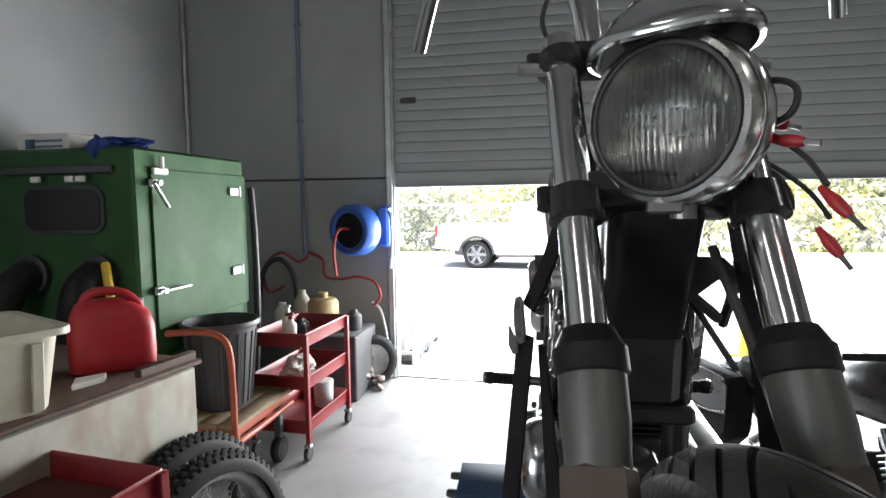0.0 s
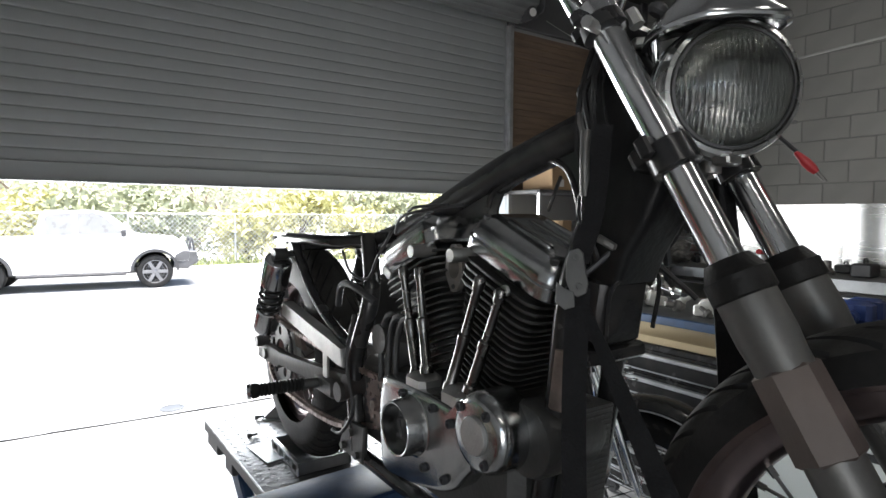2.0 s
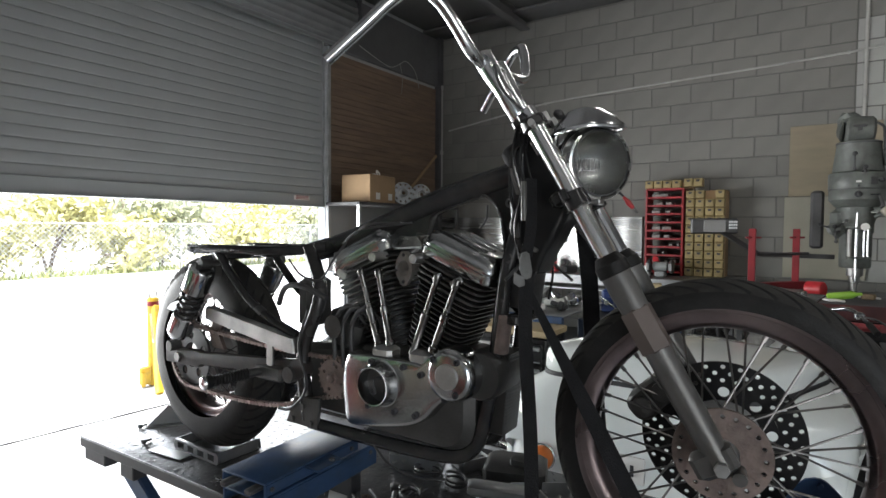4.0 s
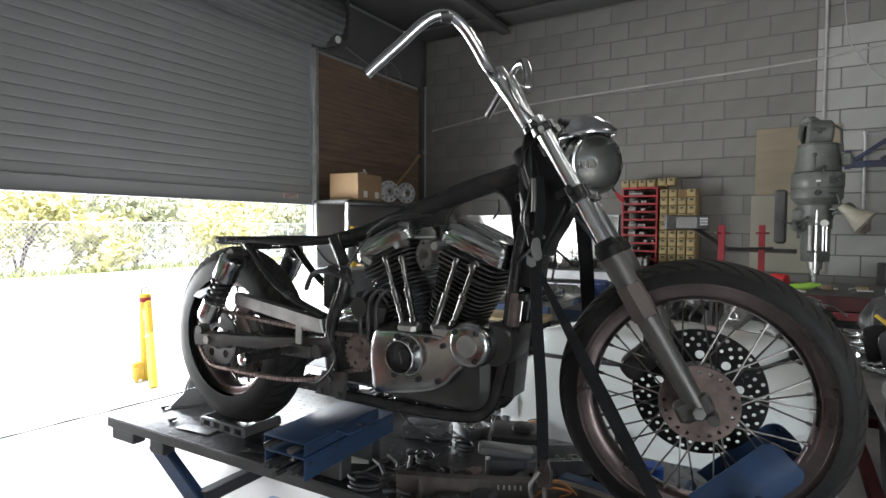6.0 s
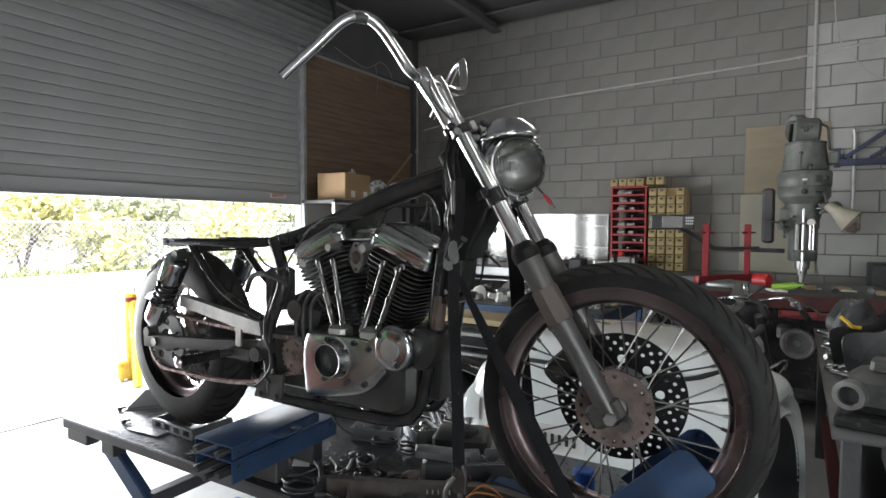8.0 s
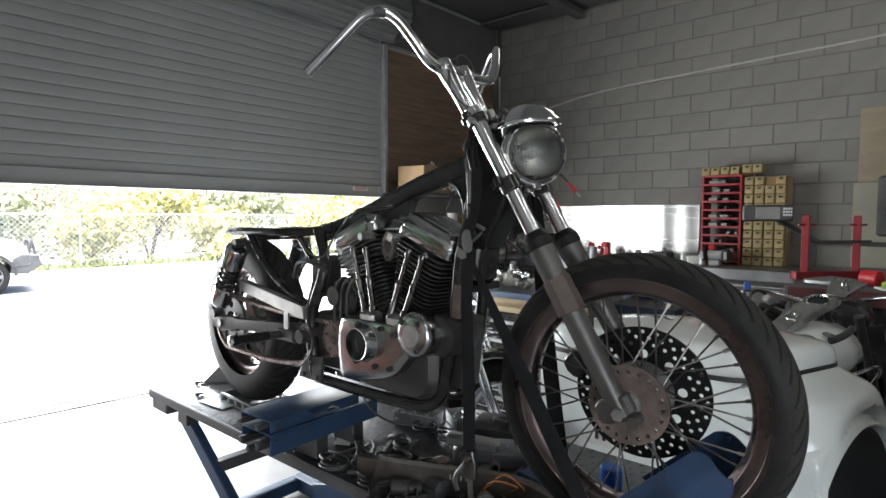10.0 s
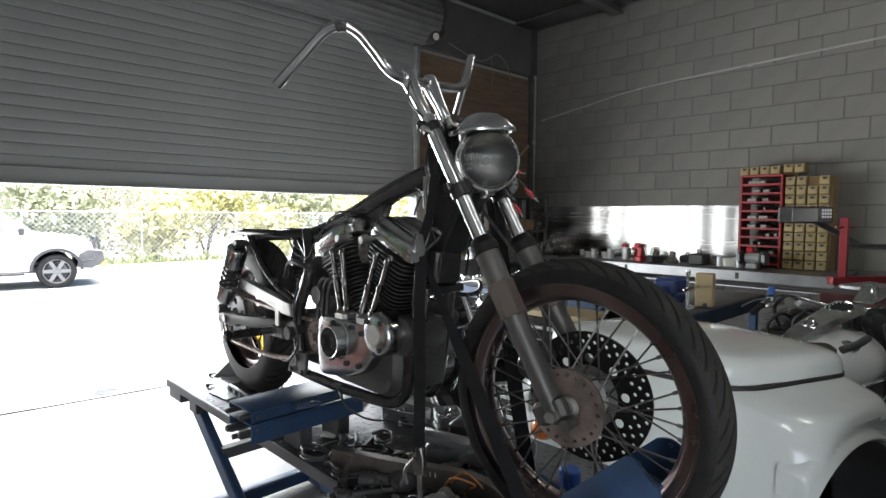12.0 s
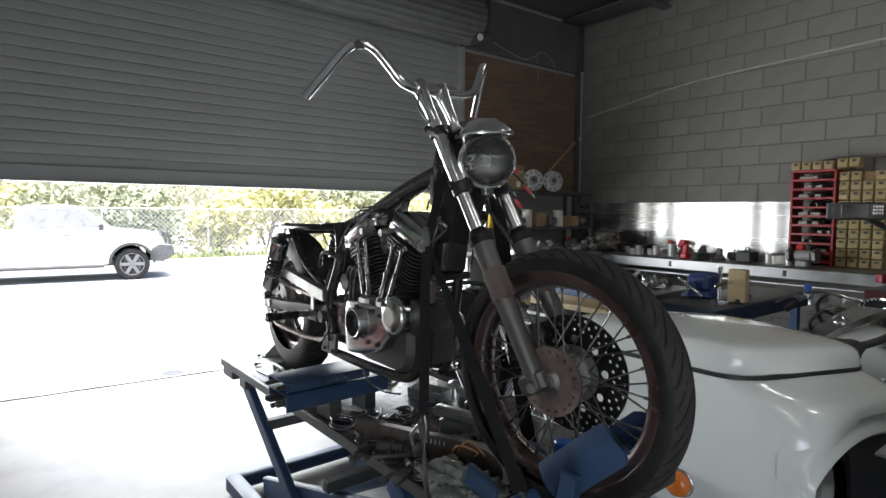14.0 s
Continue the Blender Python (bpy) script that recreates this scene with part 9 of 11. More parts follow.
for y in (-2.1, -1.3):
    bm = B(); box(bm, (3.553, y, 0.47), (0.014, 0.77, 0.66), ch=0.004); dd = part("door", bm, BLACKPAINT, uc)
    bm = B(); box(bm, (3.54, y + 0.3, 0.55), (0.016, 0.02, 0.1), ch=0.004); part("handle", bm, DARKSTEEL, dd)
bm = B(); bar(bm, (3.30, -1.30, 0.80), (3.30, -2.0, 0.80), 0.03, 0.05); cyl(bm, (3.28, -1.32, 0.80), (3.28, -1.52, 0.80), 0.024, n=14, ch=0.004); solo("red_pry_bar", bm, mat("faded_red_paint", (0.22, 0.03, 0.035), 0.5, vary=0.25), "faded red steel bar hung on the bench front", "bar", base=(3.30, -1.6, 0.78))
st = thing("engine_stand", Matrix.Translation((4.05, -0.9, 0.93)), "red steel twin-post stand with a cross bar", "stand")
bm = B()
for p in ((3.87, -0.76), (4.23, -1.04)): bar(bm, (p[0], p[1], 0.98), (p[0] + 0.0, p[1], 1.42), 0.05, 0.035, (1, 0, 0)); cyl(bm, (p[0] - 0.06, p[1] + 0.04, 1.35), (p[0] + 0.07, p[1] - 0.05, 1.35), 0.008)
bar(bm, (3.8, -0.70, 0.965), (4.3, -1.10, 0.965), 0.06, 0.06)
part("frame", bm, mat("dull_stand_red", (0.22, 0.016, 0.022), 0.5, vary=0.2), st)
bm = B(); cyl(bm, (3.9, -0.8, 1.22), (4.3, -1.12, 1.22), 0.012); part("cross_bar", bm, DARKSTEEL, st)
bm = B(); cyl(bm, (3.72, -1.13, 0.99), (3.67, -1.23, 0.99), 0.055, n=20, ch=0.006); solo("red_lamp", bm, REDPLASTIC, "red round work lamp lying on the bench", "lamp", base=(3.7, -1.18, 0.93))
bm = B(); lathe(bm, (3.55, -1.25, 0.955), (0.2, -1, 0.15), [(0.022, 0), (0.026, 0.01), (0.026, 0.14), (0.012, 0.17), (0.010, 0.2)], 14); solo("sealant_tube", bm, mat("lime_plastic", (0.30, 0.55, 0.06), 0.4), "lime green sealant tube on the bench", "tube", base=(3.55, -1.3, 0.93))
rr = random.Random(55)
for k in range(16):
    x, y = rr.uniform(3.4, 3.9), -1.35 - k * 0.07
    bm = B()
    if k % 3 == 0: slab(bm, [(0, 0), (0.16, 0.02), (0.15, 0.1), (0.01, 0.09)], (x, y, 0.935), (0.9, 0.3, 0), (-0.3, 0.9, 0), 0.012, 0.002); solo("tool_tray", bm, PAPER, "pale tray of small parts on the bench", "tray", "clutter on the side bench", base=(x, y, 0.93))
    elif k % 3 == 1: cyl(bm, (x, y, 0.955), (x + 0.12, y + rr.uniform(-0.05, 0.05), 0.955), 0.012, n=8); cyl(bm, (x, y, 0.955), (x - 0.03, y, 0.955), 0.022, n=10); solo("socket_bar", bm, CHROME, "chrome socket bar on the bench", "tool", "clutter on the side bench", base=(x, y, 0.93))
    else: box(bm, (x, y, 0.95), (0.08, 0.05, 0.04), pose(0, 0, 0, 0, 0, rr.uniform(0, 90)), 0.006); solo("wood_block", bm, WOOD, "small offcut of timber on the bench", "block", "clutter on the side bench", base=(x, y, 0.93))
def smooth_outline(pts, sc=1.0):
    ring = smooth_line([Vector((a, b, 0)) for a, b in pts], 4, True)
    return [(p.x * sc, p.y * sc) for p in ring]


# grey steel table in front
gt = bench("steel_table", 0.81, 2.9, -2.5, -1.495, 0.78, TABLESTEEL, DARKSTEEL, "dark grey steel work table", 0.01, False, "table")
bm = B(); box(bm, (1.0, -1.9, 0.69), (0.3, 0.5, 0.14), ch=0.01); part("drawer", bm, TABLESTEEL, gt)
bm = B()
for x in (1.0, 2.6): bar(bm, (x, -1.56, 0.3), (x, -2.4, 0.3), 0.05, 0.05)
bar(bm, (1.0, -1.56, 0.3), (2.6, -1.56, 0.3), 0.05, 0.05); part("under_frame", bm, mat("grimy_red_frame", (0.12, 0.018, 0.02), 0.55, vary=0.35, scale=8), gt)
for x, y, w, l, h in ((1.45, -2.0, 0.5, 0.5, 0.42), (2.1, -1.95, 0.55, 0.6, 0.5)):
    cr = thing("storage_crate", Matrix.Translation((x, y, 0)), "grimy black plastic crate under the steel table", "crate", "crates under the table")
    bm = B(); quads(bm, [[Vector((x + a, y + b, z)) for a, b in rounded(w * q, l * q, 0.04, 3)] for q, z in ((0.9, 0.0), (1.0, h), (1.03, h), (1.03, h - 0.03), (1.06, h - 0.03), (1.06, h + 0.006), (0.95, h + 0.006), (0.86, 0.02))]); part("crate_body", bm, BLACKPLASTIC, cr)
pl = thing("mounting_plate", Matrix.Translation((1.55, -1.78, 0.78)), "black drilled engine mounting plates propped upright on the table", "plate")
for o, a_, sc in (((1.62, -1.62, 0.782), 12, 1.0), ((1.80, -1.58, 0.782), -6, 0.95)):
    bm = B(); u = Vector((0.35 * math.sin(radians(a_)), -1, 0)).normalized()
    slab(bm, smooth_outline([(-0.02, 0.0), (0.10, -0.0), (0.20, 0.02), (0.28, 0.10), (0.27, 0.24), (0.20, 0.31), (0.15, 0.29), (0.12, 0.24), (0.06, 0.20), (-0.02, 0.19), (-0.06, 0.16), (-0.05, 0.08)], sc), o, u, (0.12, 0, 1), 0.014, 0.003); pp = part("plate", bm, BLACKPAINT, pl)
    for cy, cz, r in ((0.10, 0.15, 0.018), (0.10, 0.185, 0.008), (0.19, 0.26, 0.010), (0.0, 0.15, 0.011), (0.19, 0.12, 0.012)):
        bm = B(); c = Vector(o) + u * cy * sc + Vector((0.12, 0, 1)) * cz * sc - Vector((0.001, 0, 0)); lathe(bm, c, (-1, 0, 0.12), [(r * 0.6, 0.001), (r, 0.001), (r, 0.009), (r * 0.6, 0.009), (r * 0.6, 0.001)], 16, cap=False); part("bush", bm, ALLOY, pp)
bm = B(); tube(bm, [(1.72, -1.56, 1.02), (1.70, -1.585, 1.0), (1.70, -1.60, 0.985), (1.71, -1.63, 0.98)], 0.008, 8); part("yellow_lead", bm, YELLOW, pl, "yellow lead hooked on the plate")
bm = B(); lump(bm, (1.88, -1.62, 0.93), (0.08, 0.09, 0.15), 21, 4, 0.3); solo("black_bag", bm, BLACKPLASTIC, "dark crumpled bag standing behind the plates", "bag", base=(1.88, -1.62, 0.78))
ca = thing("blower_casting", Matrix.Translation((1.25, -1.72, 0.78)), "grey alloy casting with a round port, on a black base", "casting")
bm = B(); box(bm, (1.22, -1.80, 0.795), (0.30, 0.40, 0.03), pose(0, 0, 0, 0, 0, -8), 0.006); part("base", bm, BLACKPAINT, ca)
bm = B(); box(bm, (1.26, -1.80, 0.875), (0.20, 0.34, 0.13), pose(0, 0, 0, 0, 0, -8), 0.035); box(bm, (1.28, -1.82, 0.945), (0.16, 0.26, 0.05), pose(0, 0, 0, 4, 6, -8), 0.02); part("casting", bm, mat("stained_alloy", (0.10, 0.10, 0.096), 0.6, 0.3, vary=0.35, scale=16, bump=0.15, dirt=(0.05, 0.045, 0.04), dirt_amt=0.5), ca)
bm = B(); lathe(bm, (1.165, -1.625, 0.87), (-1, 0.35, 0), [(0.03, -0.02), (0.03, 0.012), (0.045, 0.012), (0.047, 0.0), (0.047, -0.03)], 24, cap=False); part("port_ring", bm, ALLOY, ca)
bm = B(); lathe(bm, (1.17, -1.627, 0.87), (-1, 0.35, 0), [(0.03, 0.0), (0.001, 0.0)], 24, cap=False); part("port_mouth", bm, DARKINK, ca)
bm = B(); box(bm, (1.156, -1.80, 0.885), (0.006, 0.06, 0.02), pose(0, 0, 0, 0, 0, -8), 0.004); part("label", bm, PAPER, ca)
ca.location += Vector((-0.19, 0.08, 0))
for k in range(8):
    bm = B(); x, y = 1.55 + 0.14 * k + rr.uniform(0, 0.1), -1.545 - rr.uniform(0, 0.035); p = Vector((x, y, 0.80)); d = Vector((rr.gauss(0, 1), rr.gauss(0, 1), 0.1)).normalized() * 0.05; lathe(bm, p - d, d, [(0.012, 0), (0.02, 0.01), (0.02, 0.05), (0.012, 0.06), (0.012, 0.1)], 12); solo("chrome_fitting", bm, CHROME, "chrome fitting lying on the steel table", "fitting", "fittings on the steel table", base=p)
# blue bench and vise table
ba = bench("blue_bench", 1.95, 2.7, 0.02, 1.35, 0.905, BENCHSTEEL, BLUE, "blue-edged steel bench heaped with engine parts", 0.012)
bm = B(); box(bm, (1.94, 0.685, 0.86), (0.02, 1.33, 0.085), ch=0.004); part("front_edge", bm, BLUE, ba)
rr = random.Random(8)
for k in range(34):
    x, y = rr.uniform(2.0, 2.6), rr.uniform(0.08, 1.3); s = rr.uniform(0.6, 1.3)
    bm = B(); p = Vector((x, y, 0.905)); d = Vector((rr.gauss(0, 1), rr.gauss(0, 1), rr.uniform(0, 0.8))).normalized()
    lathe(bm, p + Vector((0, 0, 0.03 * s)), d, [(0.02 * s, 0), (0.035 * s, 0.008), (0.035 * s, 0.04 * s), (0.02 * s, 0.05 * s), (0.018 * s, 0.10 * s), (0.006, 0.105 * s)], 12); box(bm, p + Vector((0.02, 0.02, 0.025 * s)), (0.08 * s, 0.05 * s, 0.045 * s), pose(0, 0, 0, 10, 0, rr.uniform(0, 180)), 0.008)
    solo("engine_part", bm, (CHROME, ALLOY, LUMP, WHITEPLASTIC, DARKSTEEL)[k % 5], "loose metal engine part heaped on the blue bench", "engine part", "engine parts on the blue bench", base=p)
tc = thing("tool_chest", Matrix.Translation((1.79, 0.36, 0)), "black tool chest with bright drawer pulls and a timber top", "tool chest")
bm = B(); box(bm, (1.80, 0.36, 0.445), (0.27, 0.72, 0.75), ch=0.008); part("chest_body", bm, BLACKPAINT, tc)
bm = B(); box(bm, (1.795, 0.36, 0.8415), (0.28, 0.74, 0.037), ch=0.004); part("timber_top", bm, PLY, tc)
for k in range(6):
    z = 0.135 + k * 0.12
    bm = B(); box(bm, (1.662, 0.36, z), (0.014, 0.68, 0.112), ch=0.004); dr_ = part("drawer", bm, BLACKPAINT, tc)
    bm = B(); box(bm, (1.648, 0.36, z + 0.028), (0.016, 0.66, 0.022), ch=0.006); part("pull", bm, GALV, dr_)
    bm = B(); box(bm, (1.653, 0.36, z - 0.045), (0.006, 0.66, 0.006), ch=0.001); part("trim_line", bm, GALV, dr_)
for x in (1.71, 1.88):
    for y in (0.06, 0.66):
        bm = B(); cyl(bm, (x - 0.015, y, 0.035), (x + 0.015, y, 0.035), 0.035, n=14); part("caster", bm, BLACKPLASTIC, tc)
vt = bench("vise_table", 2.15, 3.4, -0.40, 0.0, 0.87, DARKSTEEL, BLUE, "heavy dark steel table on blue legs", 0.012)
bm = B(); box(bm, (2.14, -0.2, 0.81), (0.02, 0.4, 0.12), ch=0.004); box(bm, (2.78, -0.405, 0.82), (1.25, 0.012, 0.09), ch=0.003); part("edge_band", bm, mat("navy_table_edge", (0.016, 0.028, 0.055), 0.5, vary=0.3), vt)
vs_ = thing("bench_vise", Matrix.Translation((2.55, -0.1, 0.87)), "blue cast bench vise with a steel handle", "vise")
bm = B(); box(bm, (2.55, -0.10, 0.90), (0.14, 0.16, 0.06), ch=0.012); box(bm, (2.50, -0.10, 0.97), (0.09, 0.14, 0.11), ch=0.02); box(bm, (2.62, -0.10, 0.97), (0.07, 0.14, 0.11), ch=0.02); cyl(bm, (2.4, -0.1, 0.95), (2.7, -0.1, 0.95), 0.03, n=16); part("vise_body", bm, mat("vise_blue", (0.022, 0.045, 0.16), 0.45, vary=0.15), vs_)
bm = B(); cyl(bm, (2.38, -0.18, 0.90), (2.38, -0.02, 1.0), 0.008); cyl(bm, (2.36, -0.1, 0.95), (2.42, -0.1, 0.95), 0.018); part("handle", bm, CHROME, vs_)
bm = B(); box(bm, (2.50, -0.345, 0.975), (0.09, 0.10, 0.20), pose(0, 0, 0, 0, 0, 12), 0.004); solo("wood_block", bm, PLY, "tall plywood block standing on the vise table", "block", base=(2.5, -0.345, 0.87))
bm = B(); lathe(bm, (2.36, -0.30, 0.87), (0, 0, 1), [(0.05, 0), (0.05, 0.012), (0.01, 0.016), (0.008, 0.19), (0.014, 0.2), (0.014, 0.23)], 18); bar(bm, (2.3, -0.3, 0.98), (2.45, -0.33, 1.0), 0.012, 0.02); solo("dial_stand", bm, CHROME, "chrome dial stand on the vise table", "stand", base=(2.36, -0.3, 0.87))
bm = B(); cyl(bm, (2.45, -0.365, 0.885), (2.75, -0.30, 0.885), 0.014, n=12); solo("hammer_handle", bm, DARKSTEEL, "dark bar lying on the vise table", "bar", base=(2.6, -0.33, 0.87))
# cabinet and shelf rack beside the door
cb = thing("steel_cabinet", Matrix.Translation((3.05, 2.7, 0)), "grey steel cabinet beside the doorway", "cabinet")
bm = B(); box(bm, (3.08, 2.72, 0.475), (0.78, 0.5, 0.95), ch=0.008); part("cabinet_body", bm, BENCHSTEEL, cb)
for x in (2.89, 3.27):
    bm = B(); box(bm, (x, 2.465, 0.5), (0.36, 0.016, 0.82), ch=0.004); part("door", bm, BENCHSTEEL, cb)
sr = thing("shelf_rack", Matrix.Translation((4.05, 2.9, 0)), "dark steel shelf rack holding boxes and parts", "shelf rack")
for x in (3.12, 4.95):
    for y in (2.68, 3.12):
        bm = B(); box(bm, (x, y, 0.83), (0.04, 0.04, 1.66), ch=0.004); part("post", bm, GALV if x < 4 else DARKSTEEL, sr)
for z in (1.65, 1.22, 0.80, 0.3):
    bm = B(); box(bm, (4.035, 2.9, z), (1.87, 0.48, 0.035), ch=0.004); part("shelf", bm, DARKSTEEL, sr)
cbx = thing("cardboard_box", Matrix.Translation((3.5, 2.85, 1.668)), "plain brown cardboard box with white labels on the rack", "box")
bm = B(); box(bm, (3.47, 2.86, 1.668 + 0.145), (0.5, 0.36, 0.29), pose(0, 0, 0, 0, 0, 8), 0.006); part("carton", bm, CARD, cbx)
for x in (3.38, 3.62):
    bm = B(); box(bm, (x, 2.667 + (x - 3.47) * 0.14, 1.735), (0.075, 0.006, 0.07), pose(0, 0, 0, 0, 0, 8), 0.001); part("label", bm, PAPER, cbx)
bm = B(); holed_disc(bm, (3.55, 2.8, 1.985), (0.3, -1, 0.4), 0.02, 0.045, 0.006, [(0.032, 6, 0.006, 0)]); box(bm, (3.48, 2.8, 1.97), (0.04, 0.03, 0.03)); solo("gasket", bm, PAPER, "small white gasket on top of the box", "gasket", base=(3.5, 2.8, 1.96))
for x in (3.98, 4.33):
    dk = thing("brake_disc", Matrix.Translation((x, 2.8, 1.668)), "bright drilled alloy disc standing on the rack", "disc", "discs on the rack")
    bm = B(); holed_disc(bm, (x, 2.80, 1.80), (-0.55, -1, 0.05), 0.045, 0.128, 0.02, [(0.10, 10, 0.012, 0)]); part("disc", bm, POLISHED, dk)
    bm = B(); lathe(bm, (x, 2.80, 1.80), (-0.55, -1, 0.05), [(0.05, -0.02), (0.05, 0.03), (0.03, 0.04), (0.02, 0.03)], 20, cap=False); part("hub", bm, ALLOY, dk)
rr = random.Random(91)
for z in (1.238, 0.818):
    for k in range(9):
        x = 3.3 + k * 0.19 + rr.uniform(-0.03, 0.03); s = rr.uniform(0.7, 1.1); bm = B()
        if k % 3 == 0: lathe(bm, (x, 2.78, z), (0, 0, 1), [(0.06 * s, 0), (0.06 * s, 0.18 * s), (0.064 * s, 0.182 * s), (0.064 * s, 0.2 * s), (0.02, 0.202 * s)], 20); solo("paint_tin", bm, (YELLOW, PAPER, PAPER)[k // 3], "tin with a pale label on the rack", "tin", "stock on the rack", base=(x, 2.78, z))
        elif k % 3 == 1: box(bm, (x, 2.8, z + 0.09 * s), (0.16, 0.2, 0.18 * s), pose(0, 0, 0, 0, 0, rr.uniform(-12, 12)), 0.004); solo("carton", bm, CARD, "small brown carton on the rack", "box", "stock on the rack", base=(x, 2.8, z))
        else: lathe(bm, (x, 2.8, z + 0.06), (0.4, -1, 0.2), [(0.05 * s, 0), (0.075 * s, 0.02), (0.075 * s, 0.06), (0.04 * s, 0.08), (0.03 * s, 0.12)], 16); solo("engine_casting", bm, LUMP, "dull metal casting on the rack", "casting", "stock on the rack", base=(x, 2.8, z))
for k in range(10):
    x, y = 3.35 + k * 0.16, 2.45 + rr.uniform(-0.05, 0.05)
    bm = B(); s = rr.uniform(0.8, 1.4); lathe(bm, (x, y, 0.97), (rr.gauss(0, 0.3), rr.gauss(0, 0.3), 1), [(0.07 * s, 0), (0.08 * s, 0.02), (0.06 * s, 0.06), (0.03 * s, 0.07), (0.03 * s, 0.13)], 16); box(bm, (x + 0.05, y, 1.0), (0.1, 0.07, 0.05), None, 0.01)
    solo("engine_part", bm, (ALLOY, LUMP, CHROME)[k % 3], "engine part on the corner bench", "engine part", "parts on the corner bench", base=(x, y, 0.955))
bench("corner_bench", 3.5, 4.42, 2.1, 2.64, 0.955, BENCHSTEEL, DARKSTEEL, "small steel bench in the corner loaded with parts", 0.03)

# ---- the second motorcycle, on the floor between lift and benches ----
m2 = thing("motorcycle", Matrix.Translation((0.95, 0.35, 0)), "low black motorcycle with split tank, studded saddlebags and chrome spring fork", "motorcycle")
for cc, nm in ((Vector((0.97, -0.16, 0.33)), "front_wheel"), (Vector((0.97, 1.25, 0.33)), "rear_wheel")):
    bm = B(); tyre(bm, cc, 0.33, 0.12, 0.22, n=176, m=16); w2 = part(nm, bm, RUBBER, m2)
    bm = B(); rim_mesh(bm, cc, 0.226, 0.07); part("rim", bm, CHROME, w2)
    for bm in spokes(cc, 0.05, 0.07, 0.205, 32): part("spoke", bm, CHROME, w2)
for cc, a0, a1, nm in ((Vector((0.97, -0.16, 0.33)), 20, 165, "front_fender"), (Vector((0.97, 1.25, 0.33)), 10, 150, "rear_fender")):
    bm = B(); rings = []
    for k in range(15):
        a = radians(a0 + (a1 - a0) * k / 14); d = Vector((0, math.cos(a), math.sin(a)))
        rings.append([cc + d * (0.36 + 0.03 * math.cos(radians(b))) + X1 * 0.085 * math.sin(radians(b)) for b in range(-90, 91, 20)] + [cc + d * (0.352 + 0.03 * math.cos(radians(b))) + X1 * 0.08 * math.sin(radians(b)) for b in range(90, -91, -20)])
    quads(bm, rings); fd = part(nm, bm, BLACKPAINT, m2, "gloss black fender with a pale pinstripe")
    bm = B(); tube(bm, [cc + Vector((-0.083, math.cos(radians(a)) * 0.352, math.sin(radians(a)) * 0.352)) for a in range(a0 + 4, a1 - 3, 6)], 0.0035, 6, 2); part("pinstripe", bm, GALV, fd)
for e in (-1, 1):
    bm = B(); rings = []
    for y, w, h, z in ((0.12, 0.02, 0.03, 0.86), (0.17, 0.06, 0.075, 0.86), (0.28, 0.088, 0.105, 0.86), (0.42, 0.092, 0.11, 0.85), (0.58, 0.075, 0.09, 0.82), (0.70, 0.045, 0.055, 0.79), (0.75, 0.015, 0.02, 0.775)):
        rings.append([Vector((0.97 + e * (0.10 if y < 0.6 else 0.085) + w * math.cos(2 * math.pi * k / 24), y, z + h * math.sin(2 * math.pi * k / 24))) for k in range(24)])
    quads(bm, rings); part("fuel_tank", bm, BLACKPAINT, m2, "gloss black half of a split tank")
    bm = B(); lathe(bm, (0.97 + e * 0.115, 0.36, 0.955), (e * 0.25, 0, 1), [(0.032, 0), (0.034, 0.008), (0.026, 0.016), (0.001, 0.018)], 20); part("filler_cap", bm, CHROME, m2)
    # studded leather saddlebag beside the back wheel
    bm = B(); slab(bm, [(0.98, 0.66), (1.00, 0.46), (1.06, 0.40), (1.36, 0.40), (1.42, 0.47), (1.42, 0.68), (1.36, 0.71), (1.04, 0.71)], (0.97 + e * 0.20 - 0.065, 0, 0), (0, 1, 0), (0, 0, 1), 0.13, 0.03); bag = part("saddlebag", bm, STRAP, m2, "black leather saddlebag edged with studs")
    bm = B(); slab(bm, [(1.00, 0.56), (1.20, 0.52), (1.40, 0.56), (1.405, 0.70), (1.36, 0.718), (1.04, 0.718), (0.995, 0.69)], (0.97 + e * 0.27 - (0.006 if e < 0 else 0), 0, 0), (0, 1, 0), (0, 0, 1), 0.008, 0.003); part("flap", bm, BLACKPAINT, bag)
    for k in range(18):
        f = k / 17; bm = B(); lathe(bm, (0.97 + e * 0.279, 1.01 + 0.38 * f, 0.572 - 0.035 * math.sin(math.pi * f)), (e, 0, 0), [(0.006, 0), (0.005, 0.003), (0.001, 0.005)], 8); part("stud", bm, CHROME, bag)
bm = B(); slab(bm, rounded(0.055, 0.44, 0.027, 6), (0.97, 0.42, 0.925), (1, 0, 0), (0, 1, -0.12), 0.03, 0.01); part("tank_console", bm, CHROME, m2, "chrome console between the tank halves")
bm = B(); quads(bm, [[Vector((0.97 + a, yc + b, z)) for a, b in rounded(w, l, 0.4 * min(w, l), 6)] for w, l, yc, z in ((0.16, 0.34, 0.92, 0.665), (0.28, 0.46, 0.93, 0.69), (0.30, 0.50, 0.94, 0.73), (0.26, 0.46, 0.95, 0.765), (0.16, 0.34, 0.97, 0.772))]); part("seat", bm, STRAP, m2, "broad black leather saddle")
